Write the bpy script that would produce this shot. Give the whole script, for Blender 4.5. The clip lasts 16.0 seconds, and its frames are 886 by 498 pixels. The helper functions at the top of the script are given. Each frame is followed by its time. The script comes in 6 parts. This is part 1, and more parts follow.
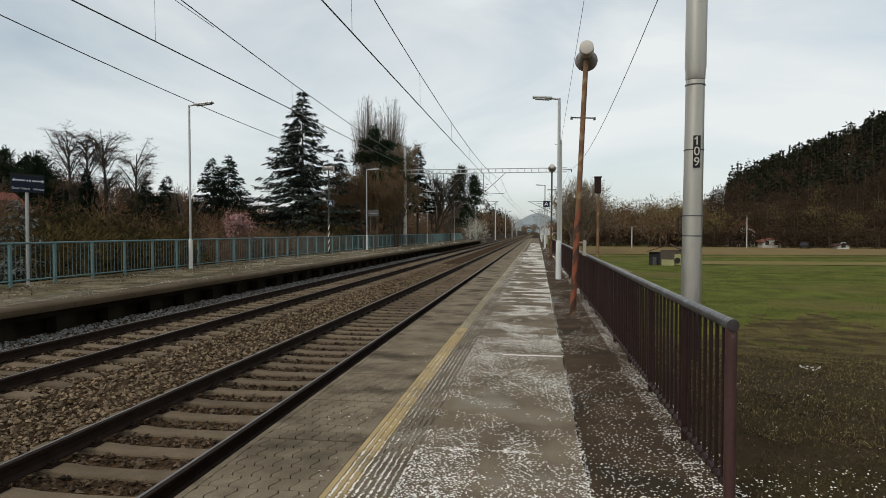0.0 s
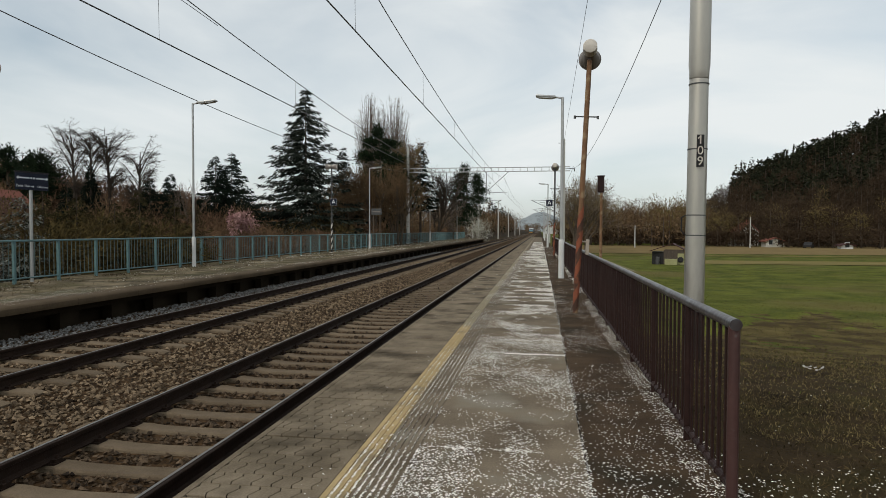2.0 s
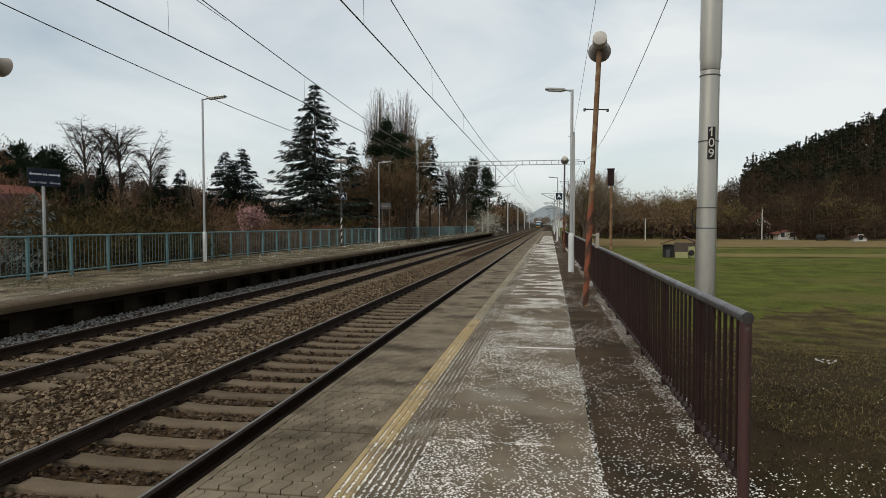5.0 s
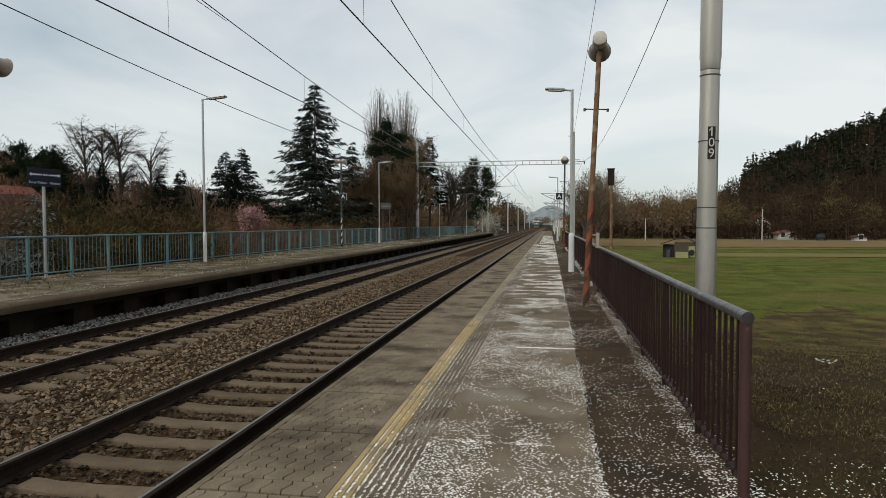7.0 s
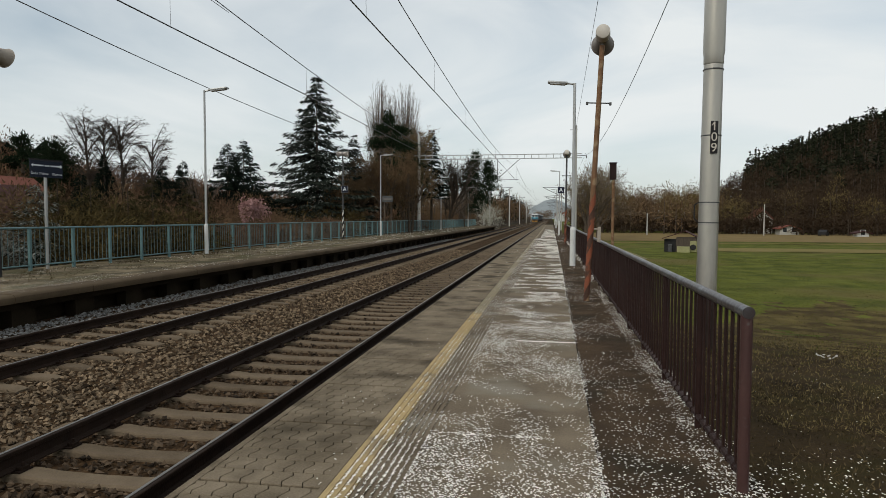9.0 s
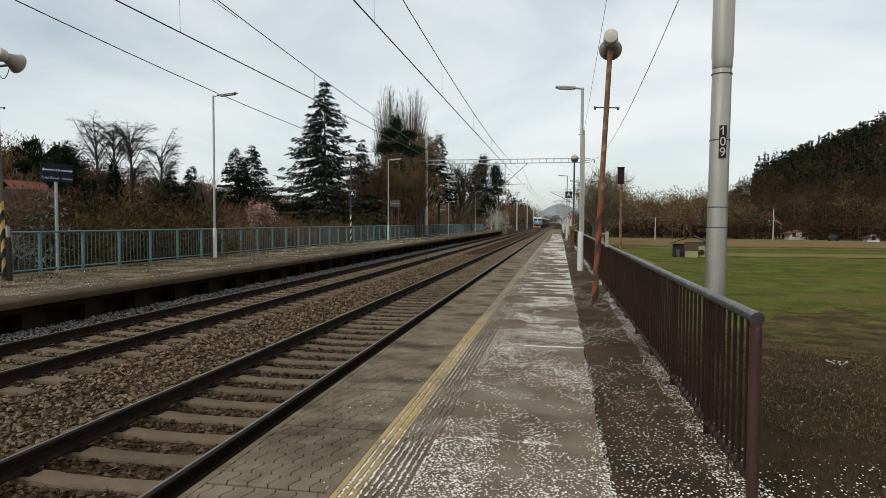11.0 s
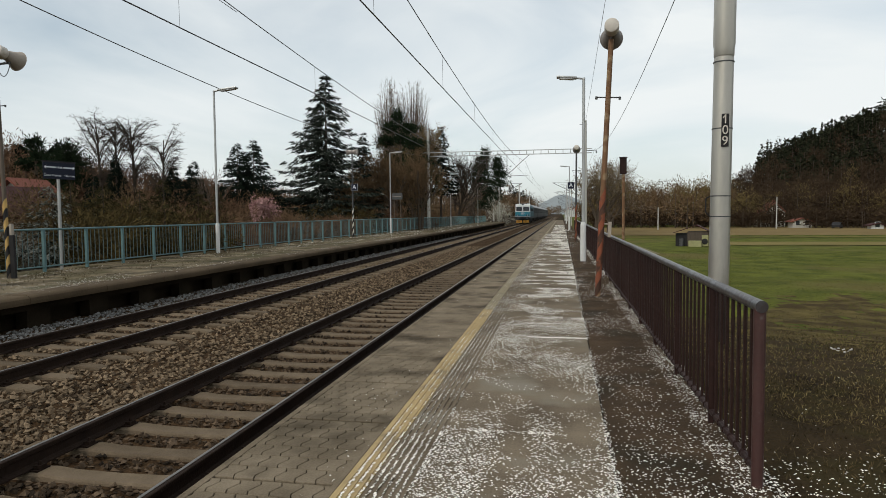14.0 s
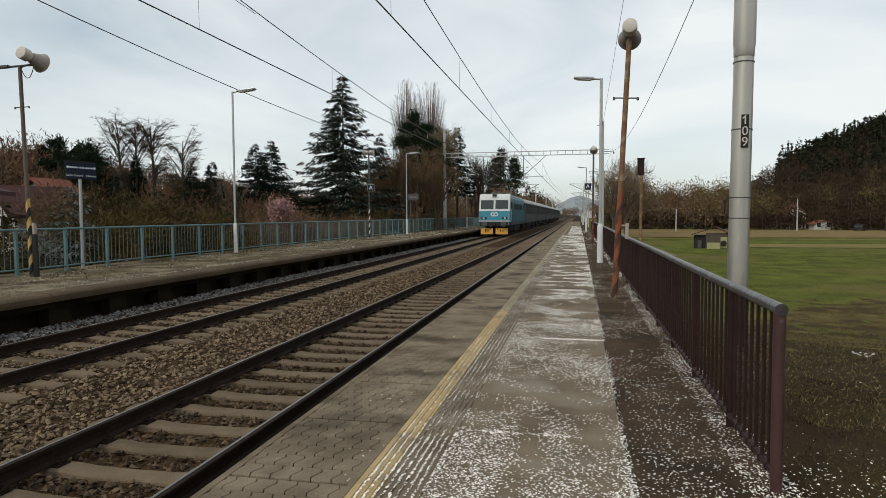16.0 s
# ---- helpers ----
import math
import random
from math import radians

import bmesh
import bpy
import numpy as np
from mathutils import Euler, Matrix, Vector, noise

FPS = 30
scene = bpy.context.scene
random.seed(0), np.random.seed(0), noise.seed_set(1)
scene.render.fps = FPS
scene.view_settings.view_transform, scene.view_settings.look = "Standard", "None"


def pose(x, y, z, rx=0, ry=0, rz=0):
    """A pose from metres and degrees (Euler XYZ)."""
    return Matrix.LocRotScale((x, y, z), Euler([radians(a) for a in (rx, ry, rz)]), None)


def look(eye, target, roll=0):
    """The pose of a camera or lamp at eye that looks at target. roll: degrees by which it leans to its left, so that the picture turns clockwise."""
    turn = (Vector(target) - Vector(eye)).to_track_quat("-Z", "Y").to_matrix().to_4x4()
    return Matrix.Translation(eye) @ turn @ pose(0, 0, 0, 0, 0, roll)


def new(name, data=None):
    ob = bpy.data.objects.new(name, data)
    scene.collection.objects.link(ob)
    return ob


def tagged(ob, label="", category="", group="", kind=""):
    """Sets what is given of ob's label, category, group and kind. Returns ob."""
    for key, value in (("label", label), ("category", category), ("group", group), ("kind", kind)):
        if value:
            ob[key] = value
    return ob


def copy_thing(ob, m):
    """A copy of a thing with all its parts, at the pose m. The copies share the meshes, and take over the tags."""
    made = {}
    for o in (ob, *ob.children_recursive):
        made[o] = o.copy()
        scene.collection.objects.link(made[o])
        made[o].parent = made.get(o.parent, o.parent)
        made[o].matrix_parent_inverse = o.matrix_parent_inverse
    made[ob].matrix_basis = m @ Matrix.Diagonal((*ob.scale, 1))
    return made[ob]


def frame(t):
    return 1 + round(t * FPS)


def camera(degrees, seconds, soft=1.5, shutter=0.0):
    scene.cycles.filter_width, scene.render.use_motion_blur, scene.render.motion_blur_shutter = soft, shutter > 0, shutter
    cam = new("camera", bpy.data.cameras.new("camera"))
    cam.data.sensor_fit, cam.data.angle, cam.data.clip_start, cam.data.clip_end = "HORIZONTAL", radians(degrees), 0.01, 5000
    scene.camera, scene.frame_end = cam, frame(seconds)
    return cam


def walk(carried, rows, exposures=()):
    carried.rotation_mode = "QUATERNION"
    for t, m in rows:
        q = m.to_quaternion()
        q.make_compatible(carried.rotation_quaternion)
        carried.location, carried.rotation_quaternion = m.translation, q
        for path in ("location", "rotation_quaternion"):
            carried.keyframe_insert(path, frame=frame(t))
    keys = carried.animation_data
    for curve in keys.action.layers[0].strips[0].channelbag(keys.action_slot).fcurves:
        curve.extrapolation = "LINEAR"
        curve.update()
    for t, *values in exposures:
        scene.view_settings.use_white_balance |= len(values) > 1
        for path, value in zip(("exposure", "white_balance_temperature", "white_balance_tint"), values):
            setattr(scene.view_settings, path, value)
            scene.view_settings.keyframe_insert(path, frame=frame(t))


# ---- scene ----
cam = camera(69.0, 16.0, soft=0.65)

# A hand-held camera that turns on the spot: seconds, yaw, pitch, roll
EYE = 1.40
TURNS = [
    (0, 8.33, -1.54, 0.00),
    (0.5, 8.52, -1.76, 0.00),
    (1, 8.50, -1.74, -0.05),
    (1.5, 8.51, -1.87, -0.17),
    (2, 8.58, -1.66, -0.16),
    (2.5, 8.67, -1.66, 0.03),
    (3, 8.90, -1.72, 0.14),
    (3.5, 8.98, -1.83, 0.07),
    (4, 9.22, -2.02, 0.03),
    (6.5, 9.47, -2.24, 0.12),
    (7, 9.43, -2.19, 0.15),
    (7.5, 9.30, -1.84, 0.07),
    (8, 9.29, -2.12, 0.19),
    (8.5, 9.36, -2.41, 0.00),
    (9, 9.56, -2.79, -0.18),
    (11.5, 10.32, -2.34, -0.16),
    (12, 10.38, -2.47, -0.04),
    (12.5, 10.45, -2.41, 0.11),
    (13, 10.35, -3.24, 0.48),
    (13.5, 10.51, -3.25, 0.47),
    (14, 10.43, -3.07, 0.48),
    (14.5, 10.64, -2.92, 0.45),
    (15, 11.03, -2.73, 0.17),
    (15.5, 11.45, -2.92, 0.33),
    (16, 11.86, -2.99, 0.28),
]
walk(cam, [(t, pose(0, 0, EYE, 90 + pitch, roll, yaw)) for t, yaw, pitch, roll in TURNS],
     exposures=[(0.0, 0.0), (9.0, -0.02), (11.5, 0.09), (16.0, 0.09)])

# ---------------------------------------------------------------- light
scene.view_settings.exposure = 0.0
world = bpy.data.worlds.new("sky")
scene.world = world
world.use_nodes = True
SUN_UP, SUN_AZ = 40.0, 212.0   # degrees; azimuth clockwise from the track's direction


def build_sky():
    nt = world.node_tree
    n, l = nt.nodes, nt.links
    n.clear()
    out = n.new("ShaderNodeOutputWorld")
    bg = n.new("ShaderNodeBackground")
    sky = n.new("ShaderNodeTexSky")
    sky.sky_type, sky.sun_disc = "NISHITA", False
    sky.sun_elevation, sky.sun_rotation = radians(SUN_UP), radians(SUN_AZ)
    sky.dust_density, sky.air_density = 2.0, 1.0
    gain = n.new("ShaderNodeVectorMath")
    gain.operation = "MULTIPLY"
    gain.inputs[1].default_value = (0.092, 0.108, 0.104)
    l.new(sky.outputs[0], gain.inputs[0])
    tc = n.new("ShaderNodeTexCoord")
    mp = n.new("ShaderNodeMapping")
    mp.inputs["Scale"].default_value = (1.0, 1.0, 3.2)
    mp.inputs["Rotation"].default_value = (0.0, 0.12, 0.5)
    l.new(tc.outputs["Generated"], mp.inputs[0])
    no = n.new("ShaderNodeTexNoise")
    no.inputs["Scale"].default_value, no.inputs["Detail"].default_value = 1.7, 7.0
    no.inputs["Roughness"].default_value, no.inputs["Distortion"].default_value = 0.5, 0.6
    l.new(mp.outputs[0], no.inputs["Vector"])
    ramp = n.new("ShaderNodeValToRGB")
    ramp.color_ramp.elements[0].position, ramp.color_ramp.elements[0].color = 0.34, (0.42, 0.42, 0.42, 1)
    ramp.color_ramp.elements[1].position, ramp.color_ramp.elements[1].color = 0.66, (0.97, 0.97, 0.97, 1)
    l.new(no.outputs["Fac"], ramp.inputs[0])
    mix = n.new("ShaderNodeMixRGB")
    mix.inputs[2].default_value = (0.825, 0.86, 0.862, 1)
    l.new(ramp.outputs[0], mix.inputs[0])
    l.new(gain.outputs[0], mix.inputs[1])
    l.new(mix.outputs[0], bg.inputs[0])
    bg.inputs[1].default_value = 1.0
    l.new(bg.outputs[0], out.inputs[0])


build_sky()
sun = new("sun", bpy.data.lights.new("sun", "SUN"))
sun.data.energy, sun.data.angle, sun.data.color = 1.2, radians(12), (1.0, 0.95, 0.87)
sun.matrix_world = look((0, 0, 0), (-math.sin(radians(SUN_AZ)) * math.cos(radians(SUN_UP)),
                                    -math.cos(radians(SUN_AZ)) * math.cos(radians(SUN_UP)), -math.sin(radians(SUN_UP))))


# ---------------------------------------------------------------- materials
def mat(name, color, color2=None, rough=0.8, metal=0.0, scale=3.0, fine=40.0, bump=0.15, spec=0.3, amount=0.6,
        stain=None, stain_scale=0.8, stain_at=0.62, rand=0.0, island=0.0, coat=0.0, stretch=(1, 1, 1), voronoi=0.0, world_space=False):
    """A surface with a coarse and a fine variation, stains of their own shape and a fine relief."""
    m = bpy.data.materials.new(name)
    m.use_nodes = True
    nt = m.node_tree
    n, l = nt.nodes, nt.links
    b = n["Principled BSDF"]
    tc = n.new("ShaderNodeTexCoord")
    mp = n.new("ShaderNodeMapping")
    mp.inputs["Scale"].default_value = stretch
    if world_space:
        l.new(n.new("ShaderNodeNewGeometry").outputs["Position"], mp.inputs[0])
    else:
        l.new(tc.outputs["Object"], mp.inputs[0])

    def noisy(sc, detail=6.0):
        q = n.new("ShaderNodeTexNoise")
        q.inputs["Scale"].default_value, q.inputs["Detail"].default_value = sc, detail
        l.new(mp.outputs[0], q.inputs["Vector"])
        return q

    def math_node(op, a, bb):
        q = n.new("ShaderNodeMath")
        q.operation = op
        for k, v in enumerate((a, bb)):
            if isinstance(v, (int, float)):
                q.inputs[k].default_value = v
            else:
                l.new(v, q.inputs[k])
        return q.outputs[0]

    c2 = color2 or tuple(v * 0.6 for v in color)
    coarse, grain = noisy(scale), noisy(fine, 3.0)
    f = math_node("ADD", math_node("MULTIPLY", coarse.outputs["Fac"], 0.65), math_node("MULTIPLY", grain.outputs["Fac"], 0.35))
    f = math_node("MULTIPLY", math_node("SUBTRACT", f, 0.5), 3.2 * amount)
    f = math_node("ADD", f, 0.5)
    if rand:
        oi = n.new("ShaderNodeObjectInfo")
        f = math_node("ADD", f, math_node("MULTIPLY", math_node("SUBTRACT", oi.outputs["Random"], 0.5), rand))
    if island:
        ge = n.new("ShaderNodeNewGeometry")
        f = math_node("ADD", f, math_node("MULTIPLY", math_node("SUBTRACT", ge.outputs["Random Per Island"], 0.5), island))
    mix = n.new("ShaderNodeMixRGB")
    mix.use_clamp = True
    cl = n.new("ShaderNodeClamp")
    l.new(f, cl.inputs[0])
    l.new(cl.outputs[0], mix.inputs[0])
    mix.inputs[1].default_value, mix.inputs[2].default_value = (*c2, 1), (*color, 1)
    col = mix.outputs[0]
    if stain:
        s = noisy(stain_scale, 8.0)
        r = n.new("ShaderNodeValToRGB")
        r.color_ramp.elements[0].position, r.color_ramp.elements[1].position = stain_at - 0.07, stain_at + 0.07
        l.new(s.outputs["Fac"], r.inputs[0])
        mx = n.new("ShaderNodeMixRGB")
        l.new(r.outputs[0], mx.inputs[0])
        l.new(col, mx.inputs[1])
        mx.inputs[2].default_value = (*stain, 1)
        col = mx.outputs[0]
    l.new(col, b.inputs["Base Color"])
    b.inputs["Metallic"].default_value = metal
    b.inputs["Specular IOR Level"].default_value = spec
    b.inputs["Coat Weight"].default_value = coat
    rr = math_node("ADD", math_node("MULTIPLY", math_node("SUBTRACT", grain.outputs["Fac"], 0.5), 0.3), rough)
    l.new(rr, b.inputs["Roughness"])
    if bump:
        bp = n.new("ShaderNodeBump")
        bp.inputs["Strength"].default_value, bp.inputs["Distance"].default_value = min(1.0, bump * 2), 0.02 if not voronoi else 0.04
        if voronoi:
            vo = n.new("ShaderNodeTexVoronoi")
            vo.inputs["Scale"].default_value = voronoi
            l.new(mp.outputs[0], vo.inputs["Vector"])
            l.new(math_node("SUBTRACT", 1.0, vo.outputs["Distance"]), bp.inputs["Height"])
        else:
            l.new(grain.outputs["Fac"], bp.inputs["Height"])
        l.new(bp.outputs[0], b.inputs["Normal"])
    return m


M_FIELD = mat("field_grass", (0.125, 0.132, 0.024), (0.046, 0.056, 0.011), 0.95, scale=0.5, fine=6, bump=0.4, amount=1.2, stain=(0.120, 0.100, 0.034), stain_scale=0.10, stain_at=0.59, spec=0.04)
M_SOIL = mat("rough_grass", (0.070, 0.047, 0.024), (0.0070, 0.0050, 0.0030), 0.95, scale=1.6, fine=30, bump=0.5, stain=(0.042, 0.034, 0.013), stain_scale=1.1, stain_at=0.56, spec=0.04)
M_THIN = mat("thin_grass", (0.165, 0.128, 0.046), (0.050, 0.038, 0.015), 0.95, scale=1.3, fine=24, bump=0.5, stain=(0.055, 0.039, 0.018), stain_scale=0.9, stain_at=0.50, spec=0.04)
M_BALLAST = mat("ballast", (0.09126, 0.05463, 0.02795), (0.02009, 0.01188, 0.006406), 0.9, scale=7, fine=22, bump=0.6, amount=1.0, voronoi=18, spec=0.04)
M_STONE = mat("ballast_stone", (0.285, 0.205, 0.13), (0.024, 0.016, 0.01), 0.9, scale=3, fine=60, bump=0.2, island=0.9, amount=0.5, spec=0.08)
M_STONE_DARK = mat("dark_ballast_stone", (0.150, 0.102, 0.064), (0.016, 0.011, 0.007), 0.85, scale=3, fine=60, bump=0.2, island=0.9, amount=0.5, spec=0.12)
M_STONE_GREY = mat("grey_ballast_stone", (0.30, 0.29, 0.275), (0.10, 0.095, 0.085), 0.9, scale=3, fine=60, bump=0.2, island=0.9, amount=0.5, spec=0.08)
M_SLEEPER = mat("sleeper_concrete", (0.2017, 0.1513, 0.1008), (0.0874, 0.06387, 0.04146), 0.9, scale=4, fine=60, bump=0.25, rand=0.5, spec=0.08)
M_RAIL_SIDE = mat("rail_rust", (0.036, 0.022, 0.015), (0.014, 0.009, 0.007), 0.75, metal=0.1, scale=6, fine=60, bump=0.2, spec=0.08)
M_RAIL_TOP = mat("rail_polish", (0.24, 0.22, 0.2), (0.165, 0.145, 0.125), 0.38, metal=0.9, scale=2, fine=30, bump=0.03, stretch=(6, 0.3, 1))
M_SLAB = mat("platform_slab", (0.226, 0.177, 0.123), (0.098, 0.074, 0.049), 0.85, scale=1.9, fine=70, amount=0.9, bump=0.15, stain=(0.225, 0.196, 0.152), stain_scale=1.3, stain_at=0.60, spec=0.08)
M_PAVER = mat("paver", (0.2438, 0.1938, 0.135), (0.115, 0.08875, 0.05875), 0.88, scale=2.6, fine=80, amount=1.0, bump=0.2, rand=0.22, stain=(0.066, 0.051, 0.033), stain_scale=1.6, stain_at=0.58, world_space=True, spec=0.08)
M_JOINT = mat("joint_sand", (0.050, 0.039, 0.027), (0.026, 0.020, 0.014), 0.95, scale=4, fine=60, bump=0.2, spec=0.08)
M_ASPHALT = mat("gritty_asphalt", (0.1176, 0.07705, 0.0441), (0.0252, 0.0161, 0.00945), 0.92, scale=2.2, fine=90, bump=0.5, stain=(0.04, 0.03, 0.018), stain_scale=1.5, stain_at=0.58, spec=0.08)
M_YELLOW = mat("yellow_tactile", (0.50, 0.370, 0.185), (0.33, 0.240, 0.120), 0.8, scale=2.5, fine=60, bump=0.15, stain=(0.25, 0.19, 0.11), stain_scale=3.5, stain_at=0.60, spec=0.08)
M_EDGE = mat("edge_concrete", (0.140, 0.102, 0.063), (0.048, 0.034, 0.021), 0.88, scale=1.2, fine=40, bump=0.25, spec=0.08)
M_LPLAT = mat("old_platform", (0.235, 0.185, 0.118), (0.030, 0.024, 0.014), 0.92, scale=1.1, fine=14, amount=1.3, bump=0.4, stain=(0.070, 0.062, 0.028), stain_scale=0.8, stain_at=0.56, spec=0.08)
# Near-black: the shade under the platform edges is put into this colour.
M_WALL = mat("shaded_wall", (0.0312, 0.023, 0.0144), (0.0104, 0.008, 0.0048), 0.95, scale=1.5, fine=30, bump=0.3, spec=0.04)
M_PETAL = mat("blossom_petal", (0.95, 0.9, 0.82), (0.82, 0.77, 0.69), 0.7, scale=3, fine=30, bump=0.0, island=0.8)
M_BROWN = mat("brown_paint", (0.034, 0.0145, 0.0115), (0.0125, 0.0058, 0.0046), 0.5, scale=2, fine=30, bump=0.1, spec=0.2, stain=(0.042, 0.0168, 0.0108), stain_scale=9, stain_at=0.66)
# Lighter copy of the railing's brown, the end post's highlights put into the colour.
M_ENDPOST = mat("lighter_brown_paint", (0.082, 0.036, 0.031), (0.040, 0.019, 0.017), 0.42, scale=2, fine=30, bump=0.1, spec=0.4, stain=(0.11, 0.10, 0.095), stain_scale=14, stain_at=0.69)
M_HAND = mat("worn_handrail", (0.0465, 0.03696, 0.0378), (0.02232, 0.01452, 0.014), 0.36, scale=2, fine=30, bump=0.08, spec=0.6, stain=(0.075, 0.08, 0.085), stain_scale=5, stain_at=0.58)
M_TEAL = mat("teal_paint", (0.135, 0.230, 0.232), (0.070, 0.132, 0.136), 0.55, scale=1.5, fine=30, bump=0.1, stain=(0.15, 0.10, 0.07), stain_scale=7, stain_at=0.68)
M_TEAL_DIM = mat("dim_teal", (0.120, 0.175, 0.172), (0.055, 0.088, 0.088), 0.6, scale=1.5, fine=30, bump=0.1, stain=(0.085, 0.07, 0.055), stain_scale=7, stain_at=0.62)
M_GALV = mat("galvanised", (0.50, 0.50, 0.49), (0.36, 0.355, 0.34), 0.42, metal=0.55, scale=3, fine=25, bump=0.03, stretch=(1, 1, 0.3))
M_SILVER = mat("silver_paint", (0.56, 0.525, 0.465), (0.42, 0.39, 0.34), 0.40, metal=0.75, scale=1.5, fine=25, bump=0.04, stretch=(1, 1, 0.25), stain=(0.30, 0.27, 0.22), stain_scale=2.5, stain_at=0.64)
M_WHITE = mat("white_paint", (0.70, 0.70, 0.68), (0.55, 0.54, 0.52), 0.6, scale=2, fine=30, bump=0.06)
M_POST = mat("grey_brown_post", (0.15, 0.118, 0.088), (0.08, 0.06, 0.045), 0.7, scale=4, fine=40, bump=0.1)
M_RUST = mat("rusty_pole", (0.235, 0.125, 0.06), (0.12, 0.062, 0.034), 0.75, scale=4, fine=40, bump=0.2, stain=(0.30, 0.21, 0.12), stain_scale=6, stain_at=0.58)
M_RUSTDARK = mat("dark_rust", (0.105, 0.052, 0.032), (0.040, 0.020, 0.014), 0.8, scale=6, fine=40, bump=0.2, stain=(0.20, 0.065, 0.032), stain_scale=9, stain_at=0.60)
M_ORANGE = mat("faded_orange", (0.30, 0.085, 0.040), (0.15, 0.05, 0.028), 0.75, scale=7, fine=40, bump=0.15, stain=(0.13, 0.065, 0.04), stain_scale=11, stain_at=0.60)
M_AMBER = mat("amber_stripe", (0.58, 0.38, 0.13), (0.42, 0.26, 0.09), 0.7, scale=5, fine=40, bump=0.1)
M_BLACK = mat("black_paint", (0.022, 0.020, 0.020), (0.012, 0.011, 0.011), 0.6, scale=4, fine=40, bump=0.1)
M_GREY_DARK = mat("dark_grey_metal", (0.10, 0.10, 0.10), (0.06, 0.058, 0.055), 0.5, metal=0.4, scale=4, fine=40, bump=0.05)
M_HORN = mat("horn_grey", (0.248, 0.216, 0.192), (0.1674, 0.144, 0.126), 0.6, scale=5, fine=40, bump=0.06)
M_HORN_PALE = mat("pale_horn", (0.40, 0.345, 0.285), (0.27, 0.23, 0.19), 0.6, scale=5, fine=40, bump=0.05)
M_CREAM = mat("horn_cream", (0.62, 0.57, 0.50), (0.48, 0.43, 0.37), 0.6, scale=5, fine=40, bump=0.05)
M_WIRE = mat("wire", (0.09, 0.085, 0.085), (0.06, 0.055, 0.055), 0.6, metal=0.3, scale=4, fine=20, bump=0.0)
M_CONC_MAST = mat("mast_concrete", (0.52, 0.50, 0.46), (0.40, 0.38, 0.345), 0.85, scale=2, fine=30, bump=0.1)
M_NAVY = mat("navy_sign", (0.009, 0.01344, 0.0315), (0.0063, 0.00924, 0.0225), 0.5, scale=4, fine=30, bump=0.0)
M_SIGNWHITE = mat("sign_white", (0.75, 0.76, 0.78), (0.62, 0.63, 0.65), 0.5, scale=4, fine=30, bump=0.0)
M_BARK = mat("bark", (0.115, 0.085, 0.06), (0.05, 0.037, 0.027), 0.95, scale=5, fine=30, bump=0.4)
M_TWIG = mat("grey_twigs", (0.1553, 0.1188, 0.0918), (0.06075, 0.04455, 0.0351), 0.95, scale=2, fine=10, bump=0.0, island=0.5, spec=0.04)
M_HILLTWIG = mat("hill_twigs", (0.070, 0.046, 0.028), (0.034, 0.023, 0.015), 0.95, scale=0.3, fine=3, bump=0.0, island=0.6, spec=0.04)
M_TWIG_DARK = mat("dark_bare_twigs", (0.082, 0.064, 0.050), (0.036, 0.028, 0.022), 0.95, scale=2, fine=10, bump=0.0, island=0.4, spec=0.04)
M_TWIG_PALE = mat("pale_bare_twigs", (0.25, 0.20, 0.16), (0.12, 0.09, 0.07), 0.95, scale=2, fine=10, bump=0.0, island=0.5, spec=0.04)
M_NEEDLE_OLIVE = mat("olive_needles", (0.062, 0.052, 0.022), (0.014, 0.012, 0.006), 0.9, scale=1.2, fine=10, bump=0.0, island=0.7, spec=0.04)
M_TWIG_RED = mat("red_brown_twigs", (0.185, 0.108, 0.062), (0.062, 0.038, 0.025), 0.95, scale=1.5, fine=10, bump=0.0, island=0.6, spec=0.04)
M_TWIG_OLIVE = mat("olive_twigs", (0.122, 0.088, 0.034), (0.036, 0.027, 0.012), 0.95, scale=1.5, fine=10, bump=0.0, island=0.6, spec=0.04)
M_TWIG_BROWN = mat("brown_twigs", (0.190, 0.122, 0.067), (0.082, 0.054, 0.031), 0.95, scale=1.5, fine=10, bump=0.0, island=0.6, spec=0.04)
M_TWIG_GOLD = mat("budding_twigs", (0.205, 0.152, 0.062), (0.095, 0.070, 0.030), 0.95, scale=1.5, fine=10, bump=0.0, island=0.6, spec=0.04)
M_NEEDLE = mat("spruce_needles", (0.040, 0.047, 0.036), (0.006, 0.009, 0.007), 0.9, scale=1.2, fine=10, bump=0.0, island=0.7, spec=0.04)
M_NEEDLE_DARK = mat("dark_needles", (0.014, 0.021, 0.013), (0.004, 0.007, 0.005), 0.9, scale=1.2, fine=10, bump=0.0, island=0.7, spec=0.04)
M_NEEDLE_PALE = mat("pale_needles", (0.27, 0.275, 0.245), (0.06, 0.068, 0.055), 0.9, scale=1.2, fine=10, bump=0.0, island=0.8, spec=0.04)
M_PINE = mat("pine_needles", (0.03024, 0.0457, 0.02285), (0.01075, 0.01747, 0.009408), 0.9, scale=1.2, fine=10, bump=0.0, island=0.7, spec=0.04)
M_PINK = mat("pink_blossom", (0.44, 0.26, 0.245), (0.20, 0.10, 0.09), 0.9, scale=2, fine=10, bump=0.0, island=0.7)
M_BLOSSOM = mat("white_blossom", (0.56, 0.54, 0.47), (0.30, 0.29, 0.22), 0.9, scale=2, fine=10, bump=0.0, island=0.7)
